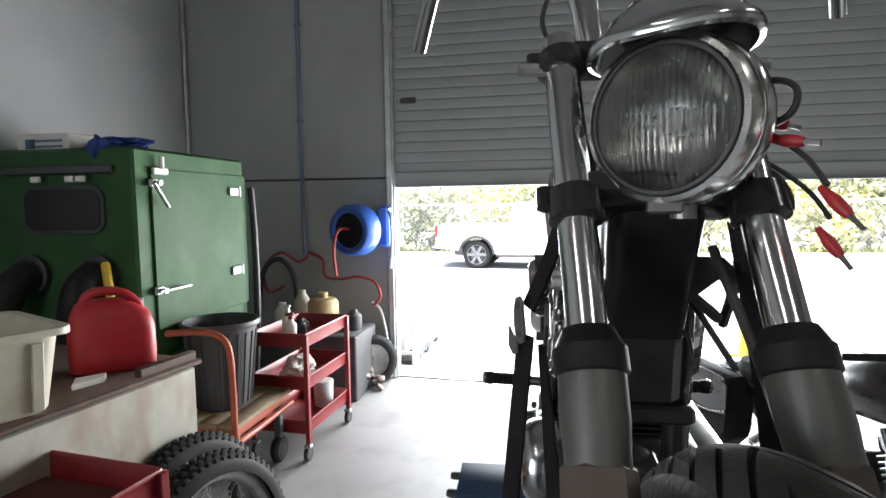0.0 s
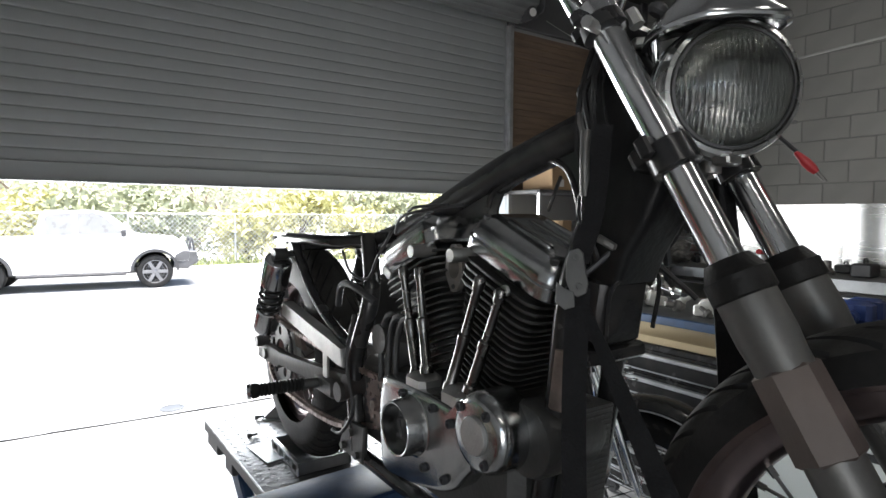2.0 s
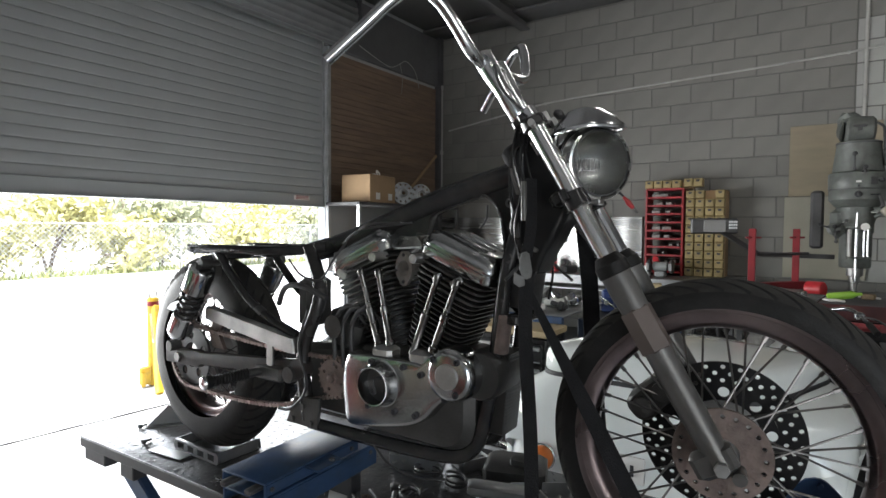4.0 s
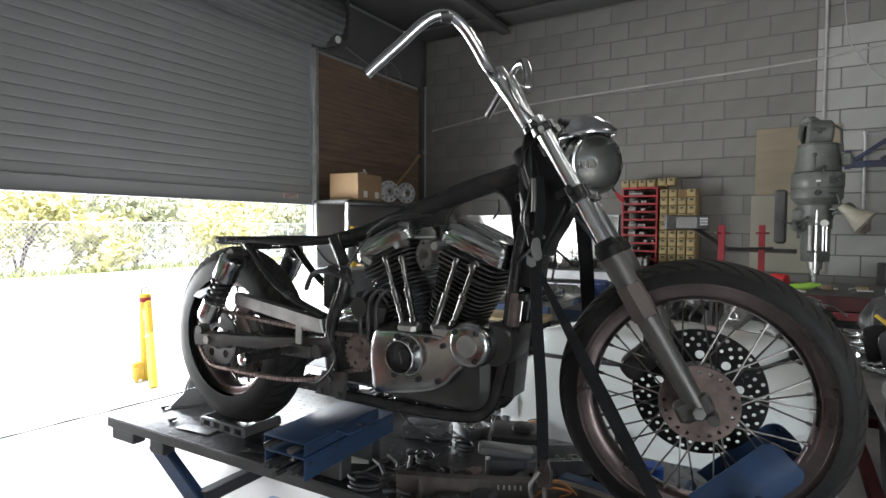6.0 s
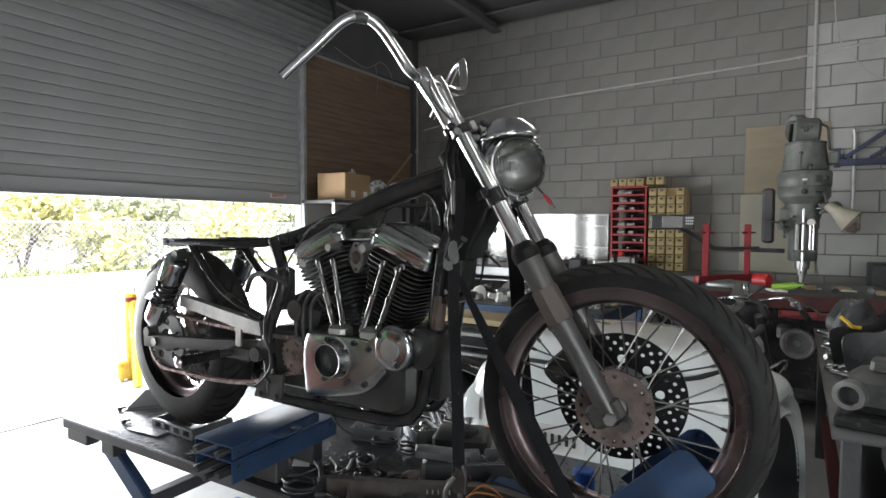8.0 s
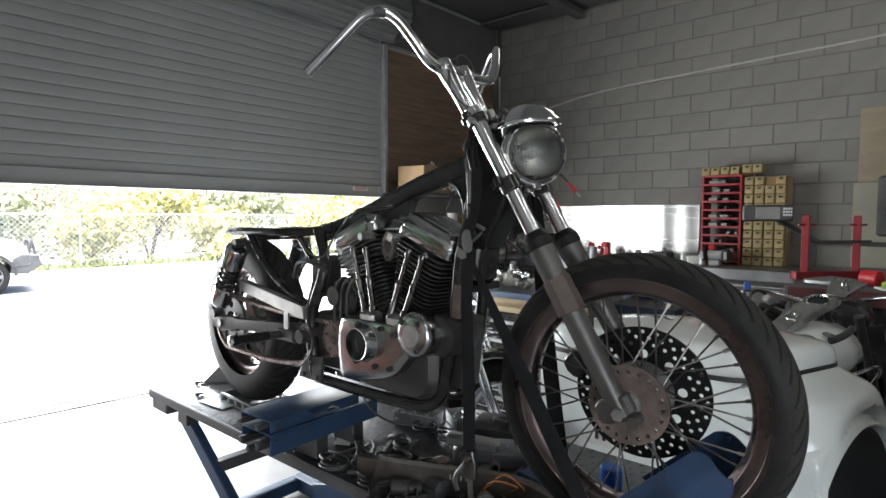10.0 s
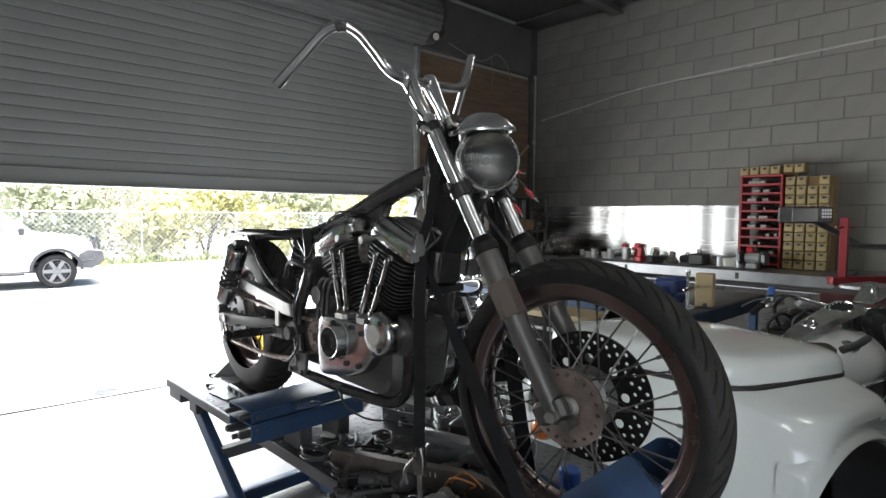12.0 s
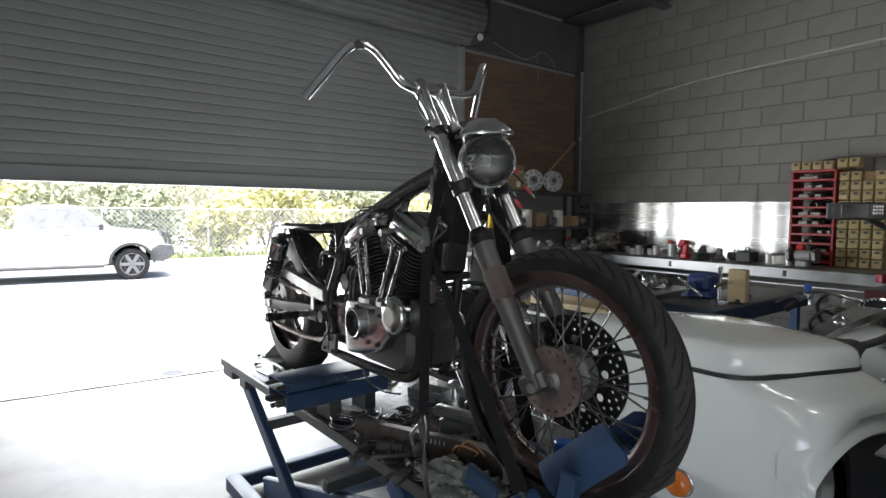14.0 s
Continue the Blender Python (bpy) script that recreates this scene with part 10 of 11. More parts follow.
for s in (1, -1):
    ax_ = Vector((0, s * 0.38, 0.92))
    for k in range(9):
        bm = B(); slab(bm, rounded(0.15, 0.15, 0.03, 3), Vector((0.97, 0.33, 0.38)) + ax_ * (0.1 + k * 0.02), X1, ax_.cross(X1), 0.006, 0.001); part("cooling_fin", bm, BLACKENG, m2)
    bm = B(); lathe(bm, Vector((0.97, 0.33, 0.38)) + ax_ * 0.28, ax_, [(0.075, 0), (0.08, 0.01), (0.075, 0.05), (0.04, 0.06)], 20); part("rocker_cover", bm, CHROME, m2)
bm = B(); slab(bm, rounded(0.5, 0.22, 0.09, 6, 0.40, 0.35), (0.85, 0, 0), (0, 1, 0), (0, 0, 1), 0.24, 0.03); part("crankcase", bm, BLACKENG, m2)
bm = B(); slab(bm, rounded(0.30, 0.20, 0.04, 4, 0.72, 0.46), (0.87, 0, 0), (0, 1, 0), (0, 0, 1), 0.2, 0.02); part("oil_tank", bm, BLACKPAINT, m2, "black oil tank behind the engine")
bm = B(); lathe(bm, (0.85, 0.30, 0.36), (-1, 0, 0), [(0.085, 0), (0.085, 0.02), (0.07, 0.03), (0.03, 0.034), (0.001, 0.034)], 28); part("cam_cover", bm, POLISHED, m2)
for e in (-1, 1):
    bm = B(); tube(bm, [(0.97 + e * 0.05, 0.10, 0.80), (0.97 + e * 0.07, 0.06, 0.5), (0.97 + e * 0.08, 0.12, 0.2), (0.97 + e * 0.08, 0.3, 0.17)], 0.016, 10, 5); part("downtube", bm, BLACKPAINT, m2)
bm = B(); slab(bm, rounded(0.21, 0.12, 0.058, 8, 0.24, 0.655), (0.80, 0, 0), (0, 1, 0), (0, 0, 1), 0.07, 0.012); acl = part("air_cleaner", bm, BLACKPAINT, m2, "oval black air cleaner with a chrome rim")
bm = B(); tube(bm, [(0.797, y, z) for y, z in rounded(0.212, 0.122, 0.058, 5, 0.24, 0.655)], 0.006, 8, 2, closed=True); part("cover_rim", bm, CHROME, acl)
for y0, y1 in ((0.34, 0.50), (0.56, 0.70)):
    bm = B(); cyl(bm, (0.86, y0, 0.50), (0.87, (y0 + y1) / 2 + 0.02, 0.72), 0.011, n=10); part("pushrod_tube", bm, CHROME, m2)
bm = B()
for s in (-1, 1):
    cyl(bm, (0.97 + s * 0.09, 0.10, 0.98), (0.97 + s * 0.09, -0.14, 0.36), 0.016); cyl(bm, (0.97 + s * 0.11, 0.05, 0.80), (0.97 + s * 0.11, -0.10, 0.40), 0.012)
part("springer_fork", bm, CHROME, m2, "chrome springer fork")
for s in (-1, 1):
    bm = B(); pts = []
    for i in range(97):
        a = i / 96 * 2 * math.pi * 9; q = Vector((0.97 + s * 0.055, 0.08 - 0.13 * i / 96, 0.95 - 0.20 * i / 96)); pts.append(q + Vector((0.024 * math.cos(a), 0.024 * math.sin(a), 0)))
    tube(bm, pts, 0.005, 6, 1); part("fork_spring", bm, CHROME, m2)
bm = B(); lathe(bm, (0.99, -0.03, 0.93), (-0.1, -1, 0.05), [(0.03, -0.1), (0.07, -0.06), (0.085, -0.01), (0.085, 0.0), (0.001, 0.012)], 30); part("headlamp", bm, CHROME, m2)
bm = B(); tube(bm, [(0.62, 0.34, 1.0), (0.72, 0.18, 1.03), (0.86, 0.10, 1.0), (0.97, 0.09, 0.99), (1.08, 0.10, 1.0), (1.22, 0.18, 1.03), (1.32, 0.34, 1.0)], 0.0127, 10, 6); part("handlebar", bm, BLACKPAINT, m2)
bm = B(); tube(bm, [(0.97, 0.10, 0.9), (0.97, 0.05, 0.5), (0.97, 0.15, 0.2), (0.97, 0.7, 0.18), (0.97, 0.95, 0.3)], 0.018, 10, 6); tube(bm, [(0.97, 0.10, 0.92), (0.97, 0.5, 0.78), (0.97, 0.8, 0.66), (0.97, 1.2, 0.34)], 0.018, 10, 6); part("frame", bm, BLACKPAINT, m2)
bm = B(); tube(bm, [(0.84, 0.3, 0.5), (0.80, 0.2, 0.3), (0.80, 0.5, 0.22), (0.80, 1.3, 0.26), (0.80, 1.6, 0.28)], 0.022, 12, 6); part("exhaust", bm, CHROME, m2)
bm = B(); cyl(bm, (0.97, 0.6, 0.0), (0.80, 0.62, 0.22), 0.01); part("side_stand", bm, BLACKPAINT, m2)
m2.matrix_basis = Matrix.Translation((1.22, 0.30, 0)) @ pose(0, 0, 0, 0, 0, 18) @ Matrix.Translation((-0.97, -0.02, 0)) @ m2.matrix_basis

# dark engine on a stand between the trike and the wall bench
en = thing("spare_engine", Matrix.Translation((3.55, -0.52, 0)), "grimy dark spare engine standing on a low steel stand", "engine")
bm = B(); box(bm, (3.55, -0.52, 0.17), (0.42, 0.42, 0.34), None, 0.02); part("stand", bm, DARKSTEEL, en)
bm = B(); slab(bm, rounded(0.40, 0.26, 0.09, 6, -0.52, 0.48), (3.42, 0, 0), (0, 1, 0), (0, 0, 1), 0.24, 0.03); part("engine_case", bm, BLACKENG, en)
for s in (-1, 1):
    ax_ = Vector((0, s * 0.38, 0.92)).normalized(); o_ = Vector((3.54, -0.52, 0.52))
    for k in range(8):
        bm = B(); slab(bm, rounded(0.15, 0.15, 0.03, 3), o_ + ax_ * (0.09 + k * 0.02), X1, ax_.cross(X1), 0.006, 0.001); part("cooling_fin", bm, BLACKENG, en)
    bm = B(); lathe(bm, o_ + ax_ * 0.27, ax_, [(0.07, 0), (0.08, 0.01), (0.075, 0.06), (0.04, 0.075)], 20); part("rocker_cover", bm, ALLOY, en)
bm = B(); lathe(bm, (3.42, -0.58, 0.50), (-1, 0, 0), [(0.09, 0), (0.095, 0.02), (0.08, 0.035), (0.03, 0.04), (0.02, 0.06)], 28); part("clutch_drum", bm, DARKSTEEL, en, "round clutch drum")
for k, (y, z) in enumerate(((-0.46, 0.72), (-0.62, 0.76), (-0.5, 0.85))):
    bm = B(); tube(bm, [(3.42, y, z - 0.2), (3.36, y + 0.02, z - 0.06), (3.38, y - 0.05, z + 0.03), (3.46, y - 0.09, z)], 0.012, 8); part("hose", bm, BLACKPLASTIC, en)
# pale plastic lid lying on the bench end
bm = B(); slab(bm, rounded(0.36, 0.24, 0.05, 4), (3.72, -0.95, 0.935), (1, -0.3, 0), (0.3, 1, 0), 0.03, 0.006); box(bm, (3.72, -0.95, 0.972), (0.1, 0.06, 0.02), None, 0.006); solo("serving_tray", bm, BENCHSTEEL, "grey moulded plastic tray lying on the bench", "tray", base=(3.72, -0.95, 0.93))
# pulley wheel under the side bench
pw = thing("pulley_wheel", Matrix.Translation((3.31, -1.42, 0.6)), "pale spoked pulley wheel on the bench front", "pulley")
bm = B(); lathe(bm, (3.33, -1.42, 0.60), (-1, 0.1, 0), [(0.07, 0.0), (0.10, 0.0), (0.105, 0.01), (0.105, 0.035), (0.10, 0.045), (0.09, 0.045), (0.085, 0.03), (0.07, 0.03), (0.07, 0.0)], 36, cap=False); part("wheel_rim", bm, ALLOY, pw)
bm = B(); lathe(bm, (3.345, -1.42, 0.60), (-1, 0.1, 0), [(0.012, 0), (0.072, 0.004), (0.072, 0.012), (0.03, 0.02), (0.02, 0.04), (0.001, 0.04)], 28); part("wheel_hub", bm, BENCHSTEEL, pw)
bm = B(); box(bm, (3.42, -1.36, 0.66), (0.16, 0.14, 0.12), None, 0.03); part("gear_housing", bm, DARKSTEEL, pw)

# ---- outside: apron, road, verge, fence, bushes, parked pickup ----
bm = B()
ys = [3.34, 3.4, 5, 7, 8, 9, 10, 11, 12, 13, 16.6, 20, 40, 120, 400]
xs = [-300, -40, -12, -6, -3, 0, 3, 6, 12, 40, 300]
grid = [[bm.verts.new((x, y, ground_z(y) - (0.004 if y < 13 else 0.0) - (0.01 if y > 16.5 else 0))) for x in xs] for y in ys]
for a, b in zip(grid, grid[1:]):
    for i in range(len(xs) - 1):
        bm.faces.new((a[i], a[i + 1], b[i + 1], b[i]))
solo("ground", bm, APRON, "pale sunlit concrete apron sloping down from the door", "ground", kind="structure")
bm = B()
quads(bm, [[(x, 10.6, ground_z(10.6) + 0.004), (x, 13.0, -0.262), (x, 16.5, -0.262), (x, 16.5, -0.3)] for x in (-80, -20, 0, 20, 80)], closed_ring=False)
solo("road", bm, ASPHALT, "grey asphalt road across the end of the apron", "road", kind="structure")
bm = B()
for k in range(24):
    x = -36 + 3 * k
    box(bm, (x + 1.5, 16.58, -0.2), (2.99, 0.16, 0.2), ch=0.02)
solo("kerb", bm, APRON, "low concrete kerb along the road", "kerb", kind="structure", base=(0, 16.58, -0.3))
for y in (5.6, 7.75):
    bm = B()
    box(bm, (0, y, ground_z(y) - 0.0005), (30, 0.014, 0.004), ch=0.001)
    solo("apron_joint", bm, DARKSTEEL, "dark saw-cut joint in the apron concrete", "joint", kind="structure", base=(0, y, ground_z(y)))
bm = B()
lathe(bm, (0.03, 3.26, -0.003), (0, 0, 1), [(0.085, 0), (0.085, 0.008), (0.07, 0.01), (0.065, 0.006), (0.02, 0.006)], 28)
solo("drain_cover", bm, DARKSTEEL, "small round iron drain cover in the apron", "drain cover", base=(0.03, 3.26, 0))
# verge: grass tufts as one mat
rng = random.Random(5)
bm = B()
for k in range(5200):
    x, y = rng.uniform(-14, 34), 16.75 + abs(rng.gauss(0, 1.3))
    z0, hgt, a = -0.27, rng.uniform(0.12, 0.5), rng.uniform(0, 6.28)
    w = rng.uniform(0.02, 0.06)
    dx, dy = math.cos(a) * w, math.sin(a) * w
    lx, ly = rng.uniform(-0.2, 0.2), rng.uniform(-0.2, 0.2)
    v = [bm.verts.new(p) for p in ((x - dx, y - dy, z0), (x + dx, y + dy, z0), (x + lx, y + ly, z0 + hgt))]
    bm.faces.new(v)
solo("verge_grass", bm, GRASS, "long green and straw grass along the verge", "grass", kind="stuff", base=(8, 17.5, -0.27))


def bush(x, y, wide, high, leaves, material, label, seed, trunk=0.06, name="bush"):
    r = random.Random(seed)
    z0 = -0.28
    th = thing(name, Matrix.Translation((x, y, z0)), label, "tree" if name == "tree" else "bush", "trees and bushes beyond the road")
    bm = B()
    tips = []
    for k in range(5):
        a, sp = r.uniform(0, 6.28), r.uniform(0.15, 0.4) * wide
        tip = (x + math.cos(a) * sp, y + math.sin(a) * sp, z0 + high * r.uniform(0.55, 0.85))
        mid = (x + math.cos(a) * sp * 0.3, y + math.sin(a) * sp * 0.3, z0 + high * 0.35)
        tube(bm, [(x, y, z0), mid, tip], trunk, 6, 4, radii=(trunk, trunk * 0.25))
        tips.append(Vector(tip))
    part("trunk", bm, BARK, th)
    bm = B()
    clumps = [t + Vector((r.gauss(0, wide * 0.12), r.gauss(0, wide * 0.12), r.gauss(0, high * 0.1))) for t in tips for _ in range(3)]
    clumps += [Vector((x + r.gauss(0, wide * 0.24), y + r.gauss(0, wide * 0.2), z0 + high * r.uniform(0.2, 0.8))) for _ in range(8)]
    for k in range(leaves):
        c = r.choice(clumps)
        s = wide * 0.13
        p = c + Vector((r.gauss(0, s), r.gauss(0, s), r.gauss(0, s * 0.8)))
        if p.z < z0:
            continue
        d1 = Vector((r.gauss(0, 1), r.gauss(0, 1), r.gauss(0, 1))).normalized()
        d2 = d1.cross(Vector((r.gauss(0, 1), r.gauss(0, 1), r.gauss(0, 1)))).normalized()
        L, w = r.uniform(0.09, 0.20), r.uniform(0.04, 0.08)
        v = [bm.verts.new(q) for q in (p - d1 * L, p + d2 * w, p + d1 * L, p - d2 * w)]
        bm.faces.new(v)
    part("crown", bm, material, th)


spots = [(-7, 19, 3.4, 2.2, 1), (-4.2, 18.5, 2.6, 1.9, 0), (-1.8, 19.4, 3.0, 2.3, 1), (0.6, 18.4, 2.4, 2.0, 0), (2.6, 19.5, 3.2, 2.6, 0), (4.6, 18.2, 2.4, 2.1, 1), (6.6, 19.2, 3.4, 2.7, 1),
         (8.6, 18.0, 2.2, 1.8, 1), (10.4, 19.4, 3.2, 2.9, 0), (12.6, 18.4, 3.0, 2.4, 1), (15.0, 19.6, 3.6, 3.0, 1), (17.6, 18.6, 3.0, 2.4, 0), (20.5, 19.6, 3.6, 3.0, 1), (24, 19.0, 3.6, 2.8, 0), (28, 20, 4.2, 3.2, 1)]
for i, (x, y, w, h, k) in enumerate(spots):
    bush(x, y, w, h, 1900, (LEAF, LEAFY)[k], ("dense grey-green bush behind the wire fence", "yellow-flowering wattle bush beside the road")[k], 40 + i)
for i, (x, y, w, h) in enumerate(((-9, 27, 7, 5.0), (-1, 28, 7, 4.6), (5, 29, 7, 5.2), (12, 27, 7, 5.6), (19, 28, 8, 6.0), (27, 28, 8, 6.4), (36, 29, 9, 7))):
    bush(x, y, w, h, 2600, LEAF, "tall grey-green gum tree further back", 80 + i, 0.14, "tree")
# chain-link fence
fence = thing("wire_fence", Matrix.Translation((10, 17.4, -0.28)), "grey chain-link fence with steel posts along the verge", "fence")
pm = B(); cyl(pm, (0, 0, 0), (0, 0, 1.75), 0.03, n=8)
pme = mesh_of("post", pm, GALV)
for k in range(17):
    p_ = new("post", pme); p_.parent = fence
    p_.matrix_basis = Matrix.Translation((-24 + 3 * k, 0, 0))
bm = B()
x0, x1, step, H = -14.0, 34.0, 0.14, 1.7
n = int((x1 - x0 + H) / step)
for k in range(n):
    for s in (1, -1):
        xa = x0 + k * step if s > 0 else x0 - H + k * step + H
        p, q = Vector((xa, 17.4, -0.25)), Vector((xa + s * H, 17.4, -0.25 + H))
        w = Vector((0.004, 0, 0.004 * -s))
        y_ = Vector((0, 0.004, 0))
        v = [bm.verts.new(c) for c in (p - w, p + w, q + w, q - w)]
        bm.faces.new(v)
part("mesh", bm, GALV, fence)
bm = B(); cyl(bm, (x0, 17.4, 1.45), (x1, 17.4, 1.45), 0.015, n=6); part("top_wire", bm, GALV, fence)

# the parked white pickup, side on, nose to the east
UX, UY, UZ = -1.87, 14.15, -0.27
ute = thing("pickup_truck", Matrix.Translation((UX + 1.6, UY, UZ)), "white extra-cab pickup truck parked side-on at the road", "pickup truck")


def side_shell(bm, outline, half, tuck, z_belt):
    """A body from its side outline (x, z), drawn in above the belt line."""
    def ring(s, inset):
        return [Vector((UX + x, UY + s * (half - inset - (tuck * max(0.0, z - z_belt))), UZ + z)) for x, z in outline]
    quads(bm, [ring(-1, 0.05), ring(-1, 0), ring(1, 0), ring(1, 0.05)])


def arch(cx, r, z0):
    return [(cx - r * math.cos(radians(a)), z0 + r * math.sin(radians(a))) for a in range(0, 181, 15)]


low = 0.42
outline = [(-1.12, 0.55), (-1.14, 1.14), (-1.10, 1.17), (0.86, 1.17), (0.88, 1.2), (0.97, 1.70), (1.1, 1.77), (1.9, 1.78), (2.1, 1.74), (2.72, 1.24), (2.9, 1.2), (3.62, 1.12), (3.78, 1.02), (3.84, 0.8), (3.84, 0.62)]
outline += [(3.58, 0.6)] + arch(3.125, 0.45, low)[::-1] + [(2.6, low - 0.02), (0.5, low - 0.02)] + arch(0.0, 0.45, low)[::-1] + [(-0.5, 0.5)]
bm = B()
side_shell(bm, outline, 0.92, 0.28, 1.15)
part("body", bm, UTEWHITE, ute)
for wx in (0.0, 3.125):
    for s in (-1, 1):
        bm = B()
        o = Vector((UX + wx, UY + s * 0.66, UZ + 0.38))
        lathe(bm, o, (0, s, 0), [(0.2, 0), (0.35, 0.0), (0.378, 0.03), (0.38, 0.12), (0.378, 0.2), (0.35, 0.235), (0.28, 0.24), (0.26, 0.225), (0.2, 0.2)], 36)
        w_ = part("wheel", bm, RUBBER, ute, "dark tyre on a grey alloy wheel")
        bm = B()
        lathe(bm, o, (0, s, 0), [(0.26, 0.19), (0.262, 0.228), (0.25, 0.23), (0.24, 0.2), (0.09, 0.2), (0.07, 0.215), (0.001, 0.215)], 30)
        for k in range(6):
            a = k * math.pi / 3
            d = Vector((math.cos(a), 0, math.sin(a)))
            bar(bm, o + d * 0.06 + Vector((0, s * 0.215, 0)), o + d * 0.245 + Vector((0, s * 0.222, 0)), 0.075, 0.02, (0, 1, 0))
        part("rim", bm, mat("dull_wheel_alloy", (0.20, 0.20, 0.205), 0.45, 0.6, vary=0.1) if wx == 0 and s < 0 else bpy.data.materials["dull_wheel_alloy"], w_)
        bm = B()
        rings = []
        for i, a in enumerate(range(0, 181, 12)):
            c = Vector((UX + wx - math.cos(radians(a)) * 0.44, 0, UZ + 0.4 + math.sin(radians(a)) * 0.44))
            c2 = Vector((UX + wx - math.cos(radians(a)) * 0.5, 0, UZ + 0.4 + math.sin(radians(a)) * 0.5))
            rings.append([Vector((c.x, UY + s * 0.9, c.z)), Vector((c.x, UY + s * 0.945, c.z)), Vector((c2.x, UY + s * 0.945, c2.z)), Vector((c2.x, UY + s * 0.9, c2.z))])
        quads(bm, rings)
        part("wheel_arch_flare", bm, BLACKPLASTIC, ute)
for s in (-1, 1):
    def pane(pts):
        b_ = B()
        quads(b_, [[Vector((UX + x, UY + s * (0.921 - 0.28 * (z - 1.15) + e), UZ + z)) for x, z in pts] for e in (-0.01, 0.004)])
        return b_
    part("side_window", pane([(1.08, 1.24), (1.06, 1.6), (1.12, 1.68), (1.52, 1.7), (1.56, 1.24)]), UTEGLASS, ute)
    part("side_window", pane([(1.66, 1.24), (1.64, 1.7), (1.95, 1.71), (2.1, 1.66), (2.52, 1.26)]), UTEGLASS, ute)
    for gx, gw, gh in ((1.62, 0.008, 0.75), (2.62, 0.008, 0.6), (0.9, 0.015, 0.75)):
        bm = B(); box(bm, (UX + gx, UY + s * 0.922, UZ + 0.8), (gw, 0.006, gh), ch=0.001); part("panel_gap", bm, DARKINK, ute)
    bm = B(); bar(bm, (UX + 1.72, UY + s * 0.93, UZ + 1.08), (UX + 1.9, UY + s * 0.93, UZ + 1.08), 0.03, 0.03); part("door_handle", bm, BLACKPLASTIC, ute)
    bm = B(); box(bm, (UX + 2.52, UY + s * 1.0, UZ + 1.27), (0.1, 0.18, 0.16), ch=0.03); part("mirror", bm, BLACKPLASTIC, ute)
    bm = B(); box(bm, (UX - 1.11, UY + s * 0.85, UZ + 1.0), (0.06, 0.16, 0.3), ch=0.02); part("tail_lamp", bm, RED, ute, "red tail lamp")
    bm = B(); cyl(bm, (UX + 0.55, UY + s * 0.9, UZ + 0.36), (UX + 2.55, UY + s * 0.9, UZ + 0.36), 0.035, n=10); part("side_step", bm, BLACKPLASTIC, ute)
bm = B(); slab(bm, [(3.5, 0.45), (3.55, 0.75), (3.7, 0.85), (4.0, 0.82), (4.05, 0.6), (3.8, 0.42)], (UX, UY + 0.9, UZ), (1, 0, 0), (0, 0, 1), 1.8, 0.02); part("bull_bar_base", bm, DARKSTEEL, ute, "dark steel bull bar")
bm = B()
for y in (-0.5, 0.5):
    tube(bm, [(UX + 3.85, UY + y, UZ + 0.8), (UX + 3.92, UY + y, UZ + 1.12), (UX + 3.98, UY + y, UZ + 0.82)], 0.025, 8)
tube(bm, [(UX + 3.92, UY - 0.5, UZ + 1.12), (UX + 3.92, UY + 0.5, UZ + 1.12)], 0.025, 8, 1)
part("bull_bar_hoop", bm, DARKSTEEL, ute)
bm = B(); box(bm, (UX - 1.2, UY, UZ + 0.52), (0.18, 1.7, 0.12), ch=0.03); part("rear_bumper", bm, DARKSTEEL, ute)
bm = B(); box(bm, (UX + 1.4, UY, UZ + 0.42), (4.2, 1.2, 0.16), ch=0.03); part("chassis", bm, DARKSTEEL, ute)

ute.matrix_world = Matrix.Translation((UX + 1.6, UY, UZ)) @ pose(0, 0, 0, 0, 0, -6)

# bollard just outside the door
bo = thing("bollard", Matrix.Translation((1.56, 3.72, 0)), "scuffed yellow steel bollard with a locking hasp", "bollard")
bm = B(); lathe(bm, (1.56, 3.72, -0.005), (0, 0, 1), [(0.05, 0), (0.05, 0.76), (0.045, 0.775), (0.02, 0.78)], 20); part("post", bm, YELLOW, bo)
bm = B(); cyl(bm, (1.56, 3.72, 0.70), (1.56, 3.72, 0.74), 0.0515, n=20); part("band", bm, RED, bo, "faded red band")
bm = B(); tube(bm, [(1.53, 3.72, 0.775), (1.53, 3.72, 0.82), (1.59, 3.72, 0.82), (1.59, 3.72, 0.775)], 0.008, 6, 3); part("handle", bm, GALV, bo)
bm = B(); box(bm, (1.47, 3.70, 0.09), (0.09, 0.05, 0.16), ch=0.012); cyl(bm, (1.44, 3.67, 0.0), (1.44, 3.67, 0.12), 0.018); part("hasp", bm, YELLOW, bo)
bm = B(); bar(bm, (1.555, 3.68, 0.70), (1.41, 3.36, 0.0), 0.075, 0.05, (1, 0, 0), 0.008); pr = part("folding_prop", bm, YELLOW, bo, "leaning yellow prop of the folding bollard")
for k in range(9):
    f = 0.1 + k * 0.045; bm = B(); tube(bm, [Vector((1.50, 3.66, 0.70)).lerp(Vector((1.40, 3.38, 0.12)), f + d) + Vector((w, 0, 0)) for d, w in ((0, 0), (0.012, 0.006), (0.03, 0.006), (0.042, 0), (0.03, -0.006), (0.012, -0.006))], 0.003, 5, 2, closed=True); part("chain_link", bm, GALV, pr)
# white crate cage outside by the jamb
ibc = thing("cage_pallet", Matrix.Translation((-1.85, 4.15, -0.02)), "white-coated cage pallet standing outside by the wall", "cage pallet")
bm = B()
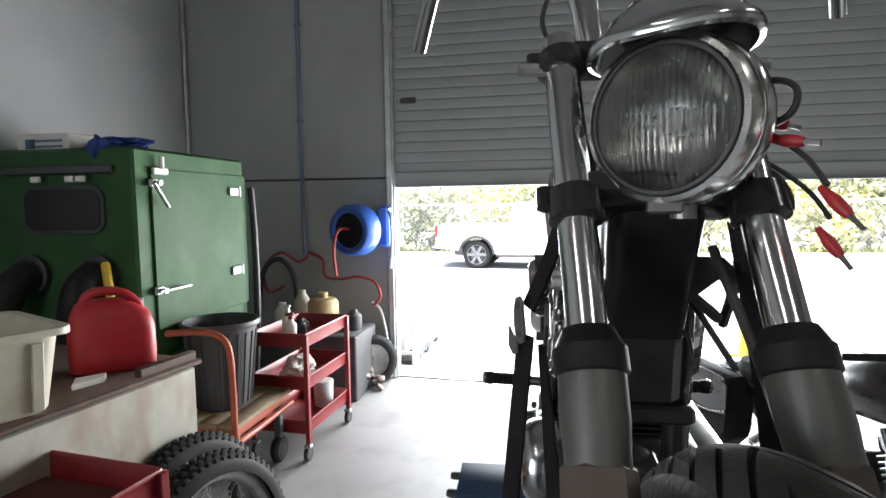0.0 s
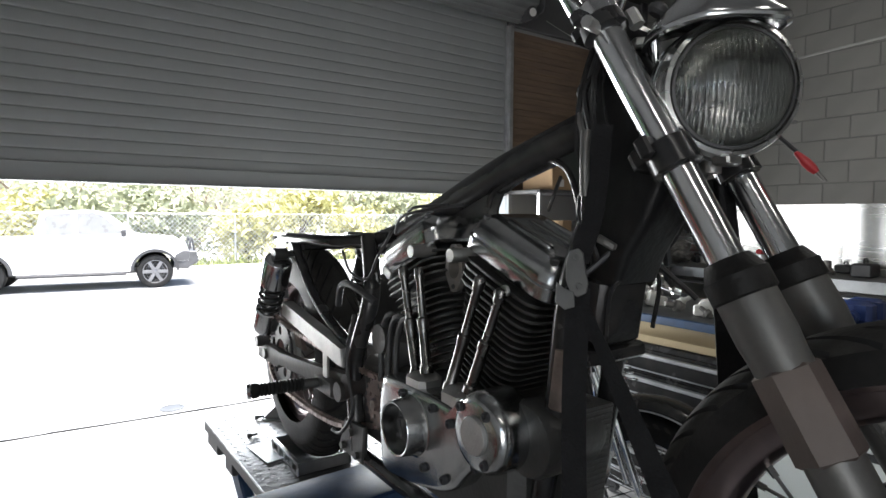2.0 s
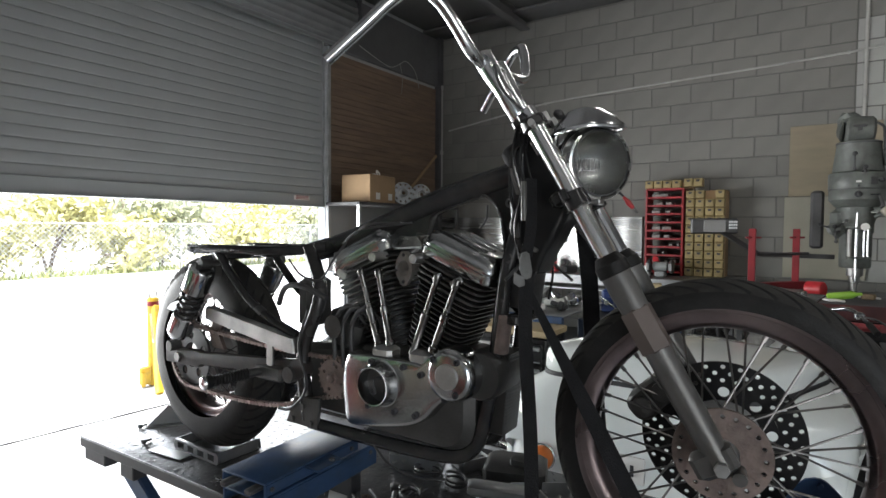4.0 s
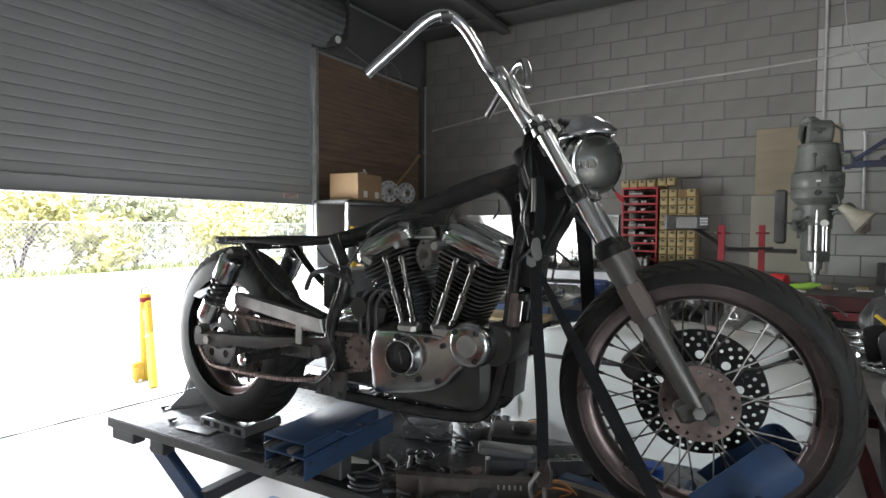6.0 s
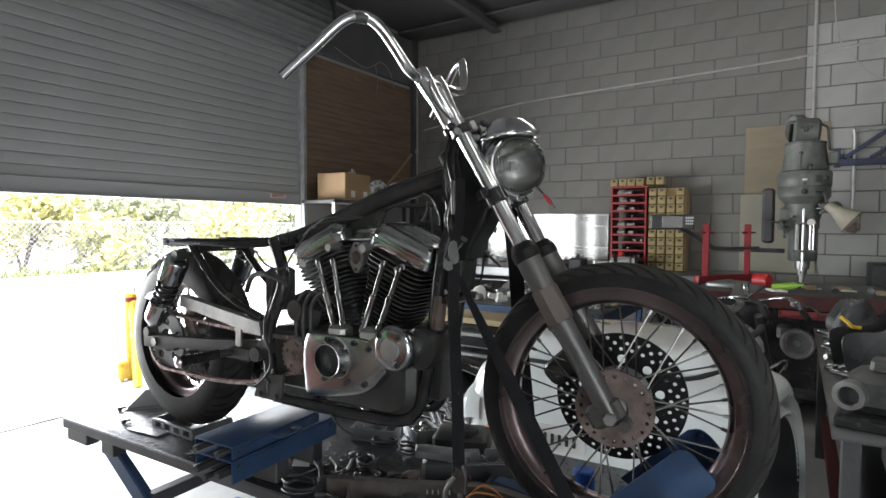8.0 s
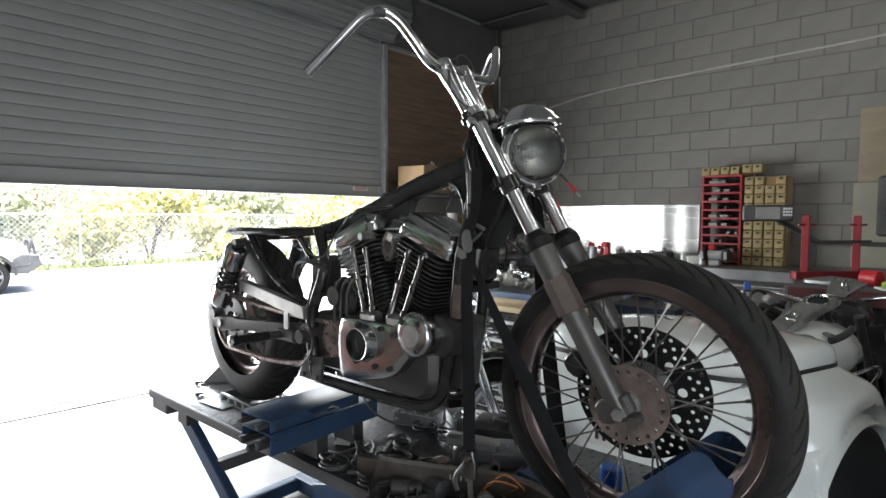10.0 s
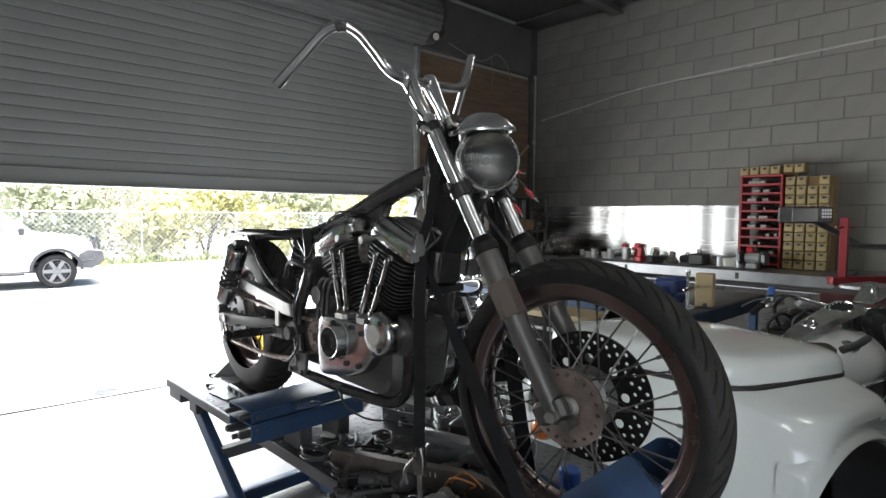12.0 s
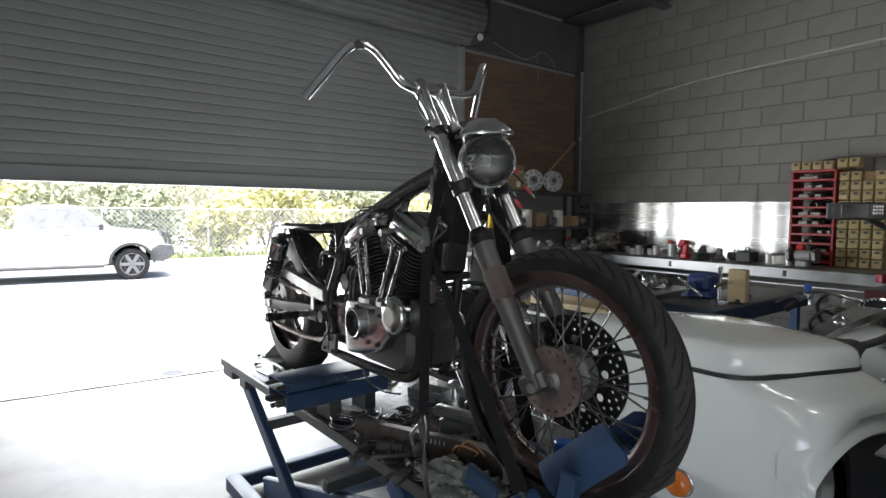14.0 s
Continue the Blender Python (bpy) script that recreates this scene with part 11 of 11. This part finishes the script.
for x in (-2.4, -1.3):
    for y in (3.6, 4.7):
        box(bm, (x, y, 0.35), (0.05, 0.05, 0.72), ch=0.006)
for zz in (0.1, 0.3, 0.5, 0.69):
    for y in (3.6, 4.7): box(bm, (-1.85, y, zz), (1.1, 0.025, 0.035))
    for x in (-2.4, -1.3): box(bm, (x, 4.15, zz), (0.025, 1.1, 0.035))
part("cage_frame", bm, WHITEPLASTIC, ibc)
bar_bm = B(); box(bar_bm, (0, 0, 0.34), (0.02, 0.03, 0.66))
bar_me = mesh_of("upright", bar_bm, WHITEPLASTIC)
for k in range(9):
    u_ = new("upright", bar_me); u_.parent = ibc
    u_.matrix_basis = WM[ibc].inverted() @ Matrix.Translation((-1.3, 3.72 + k * 0.11, 0.0))
bm = B(); box(bm, (-1.86, 4.15, 0.36), (1.0, 1.0, 0.6), ch=0.05); part("liner", bm, WHITEPLASTIC, ibc)
bm = B()
for y in (3.65, 4.15, 4.65): box(bm, (-1.85, y, -0.0), (1.1, 0.1, 0.06))
part("skid", bm, BLACKPLASTIC, ibc)

# ---- block wall: single blocks over a mortar bed ----
bw = thing("wall_east", Matrix.Translation((XR, 0, 0)), "grey concrete block wall, part of it painted off-white", "wall", kind="structure")
bm = B(); box(bm, (XR + 0.09, (YB + YD) / 2, ZC / 2), (0.21, YD - YB, ZC), ch=0.003); part("mortar_bed", bm, MORTAR, bw)
blk = {}
def block(y0, y1, z0, z1, material):
    key = (round(y1 - y0, 3), material.name)
    if key not in blk:
        b_ = B(); box(b_, (0, 0, 0), (0.03, y1 - y0 - 0.009, 0.191), ch=0.0035)
        blk[key] = mesh_of("block", b_, material)
    ob = new("block", blk[key]); ob.parent = bw
    ob.matrix_basis = Matrix.Translation((-0.0055, (y0 + y1) / 2, (z0 + z1) / 2))
rest = B()
for row in range(0, 21):
    z0 = -0.066 + 0.2 * row
    if z0 + 0.2 > ZC + 0.06: break
    first = 0.17 + (0.0 if row % 2 else 0.2)
    edges = [first + 0.4 * k for k in range(-20, 12)]
    edges = sorted({round(e, 3) for e in edges if YB < e < YD} | {YD, -1.43})
    for y0, y1 in zip(edges, edges[1:]):
        if y1 - y0 < 0.03: continue
        painted = y1 <= -1.42 and z0 + 0.1 < 3.36
        if y1 > -2.3 and z0 > 0.75:
            block(y0, y1, z0, z0 + 0.2, BLOCKW if painted else BLOCK)
        else:
            box(rest, (XR - 0.0055, (y0 + y1) / 2, z0 + 0.1), (0.03, y1 - y0 - 0.009, 0.191), ch=0.0035)
tagged(part("blocks", rest, BLOCK, bw, "further grey blocks"), kind="stuff")
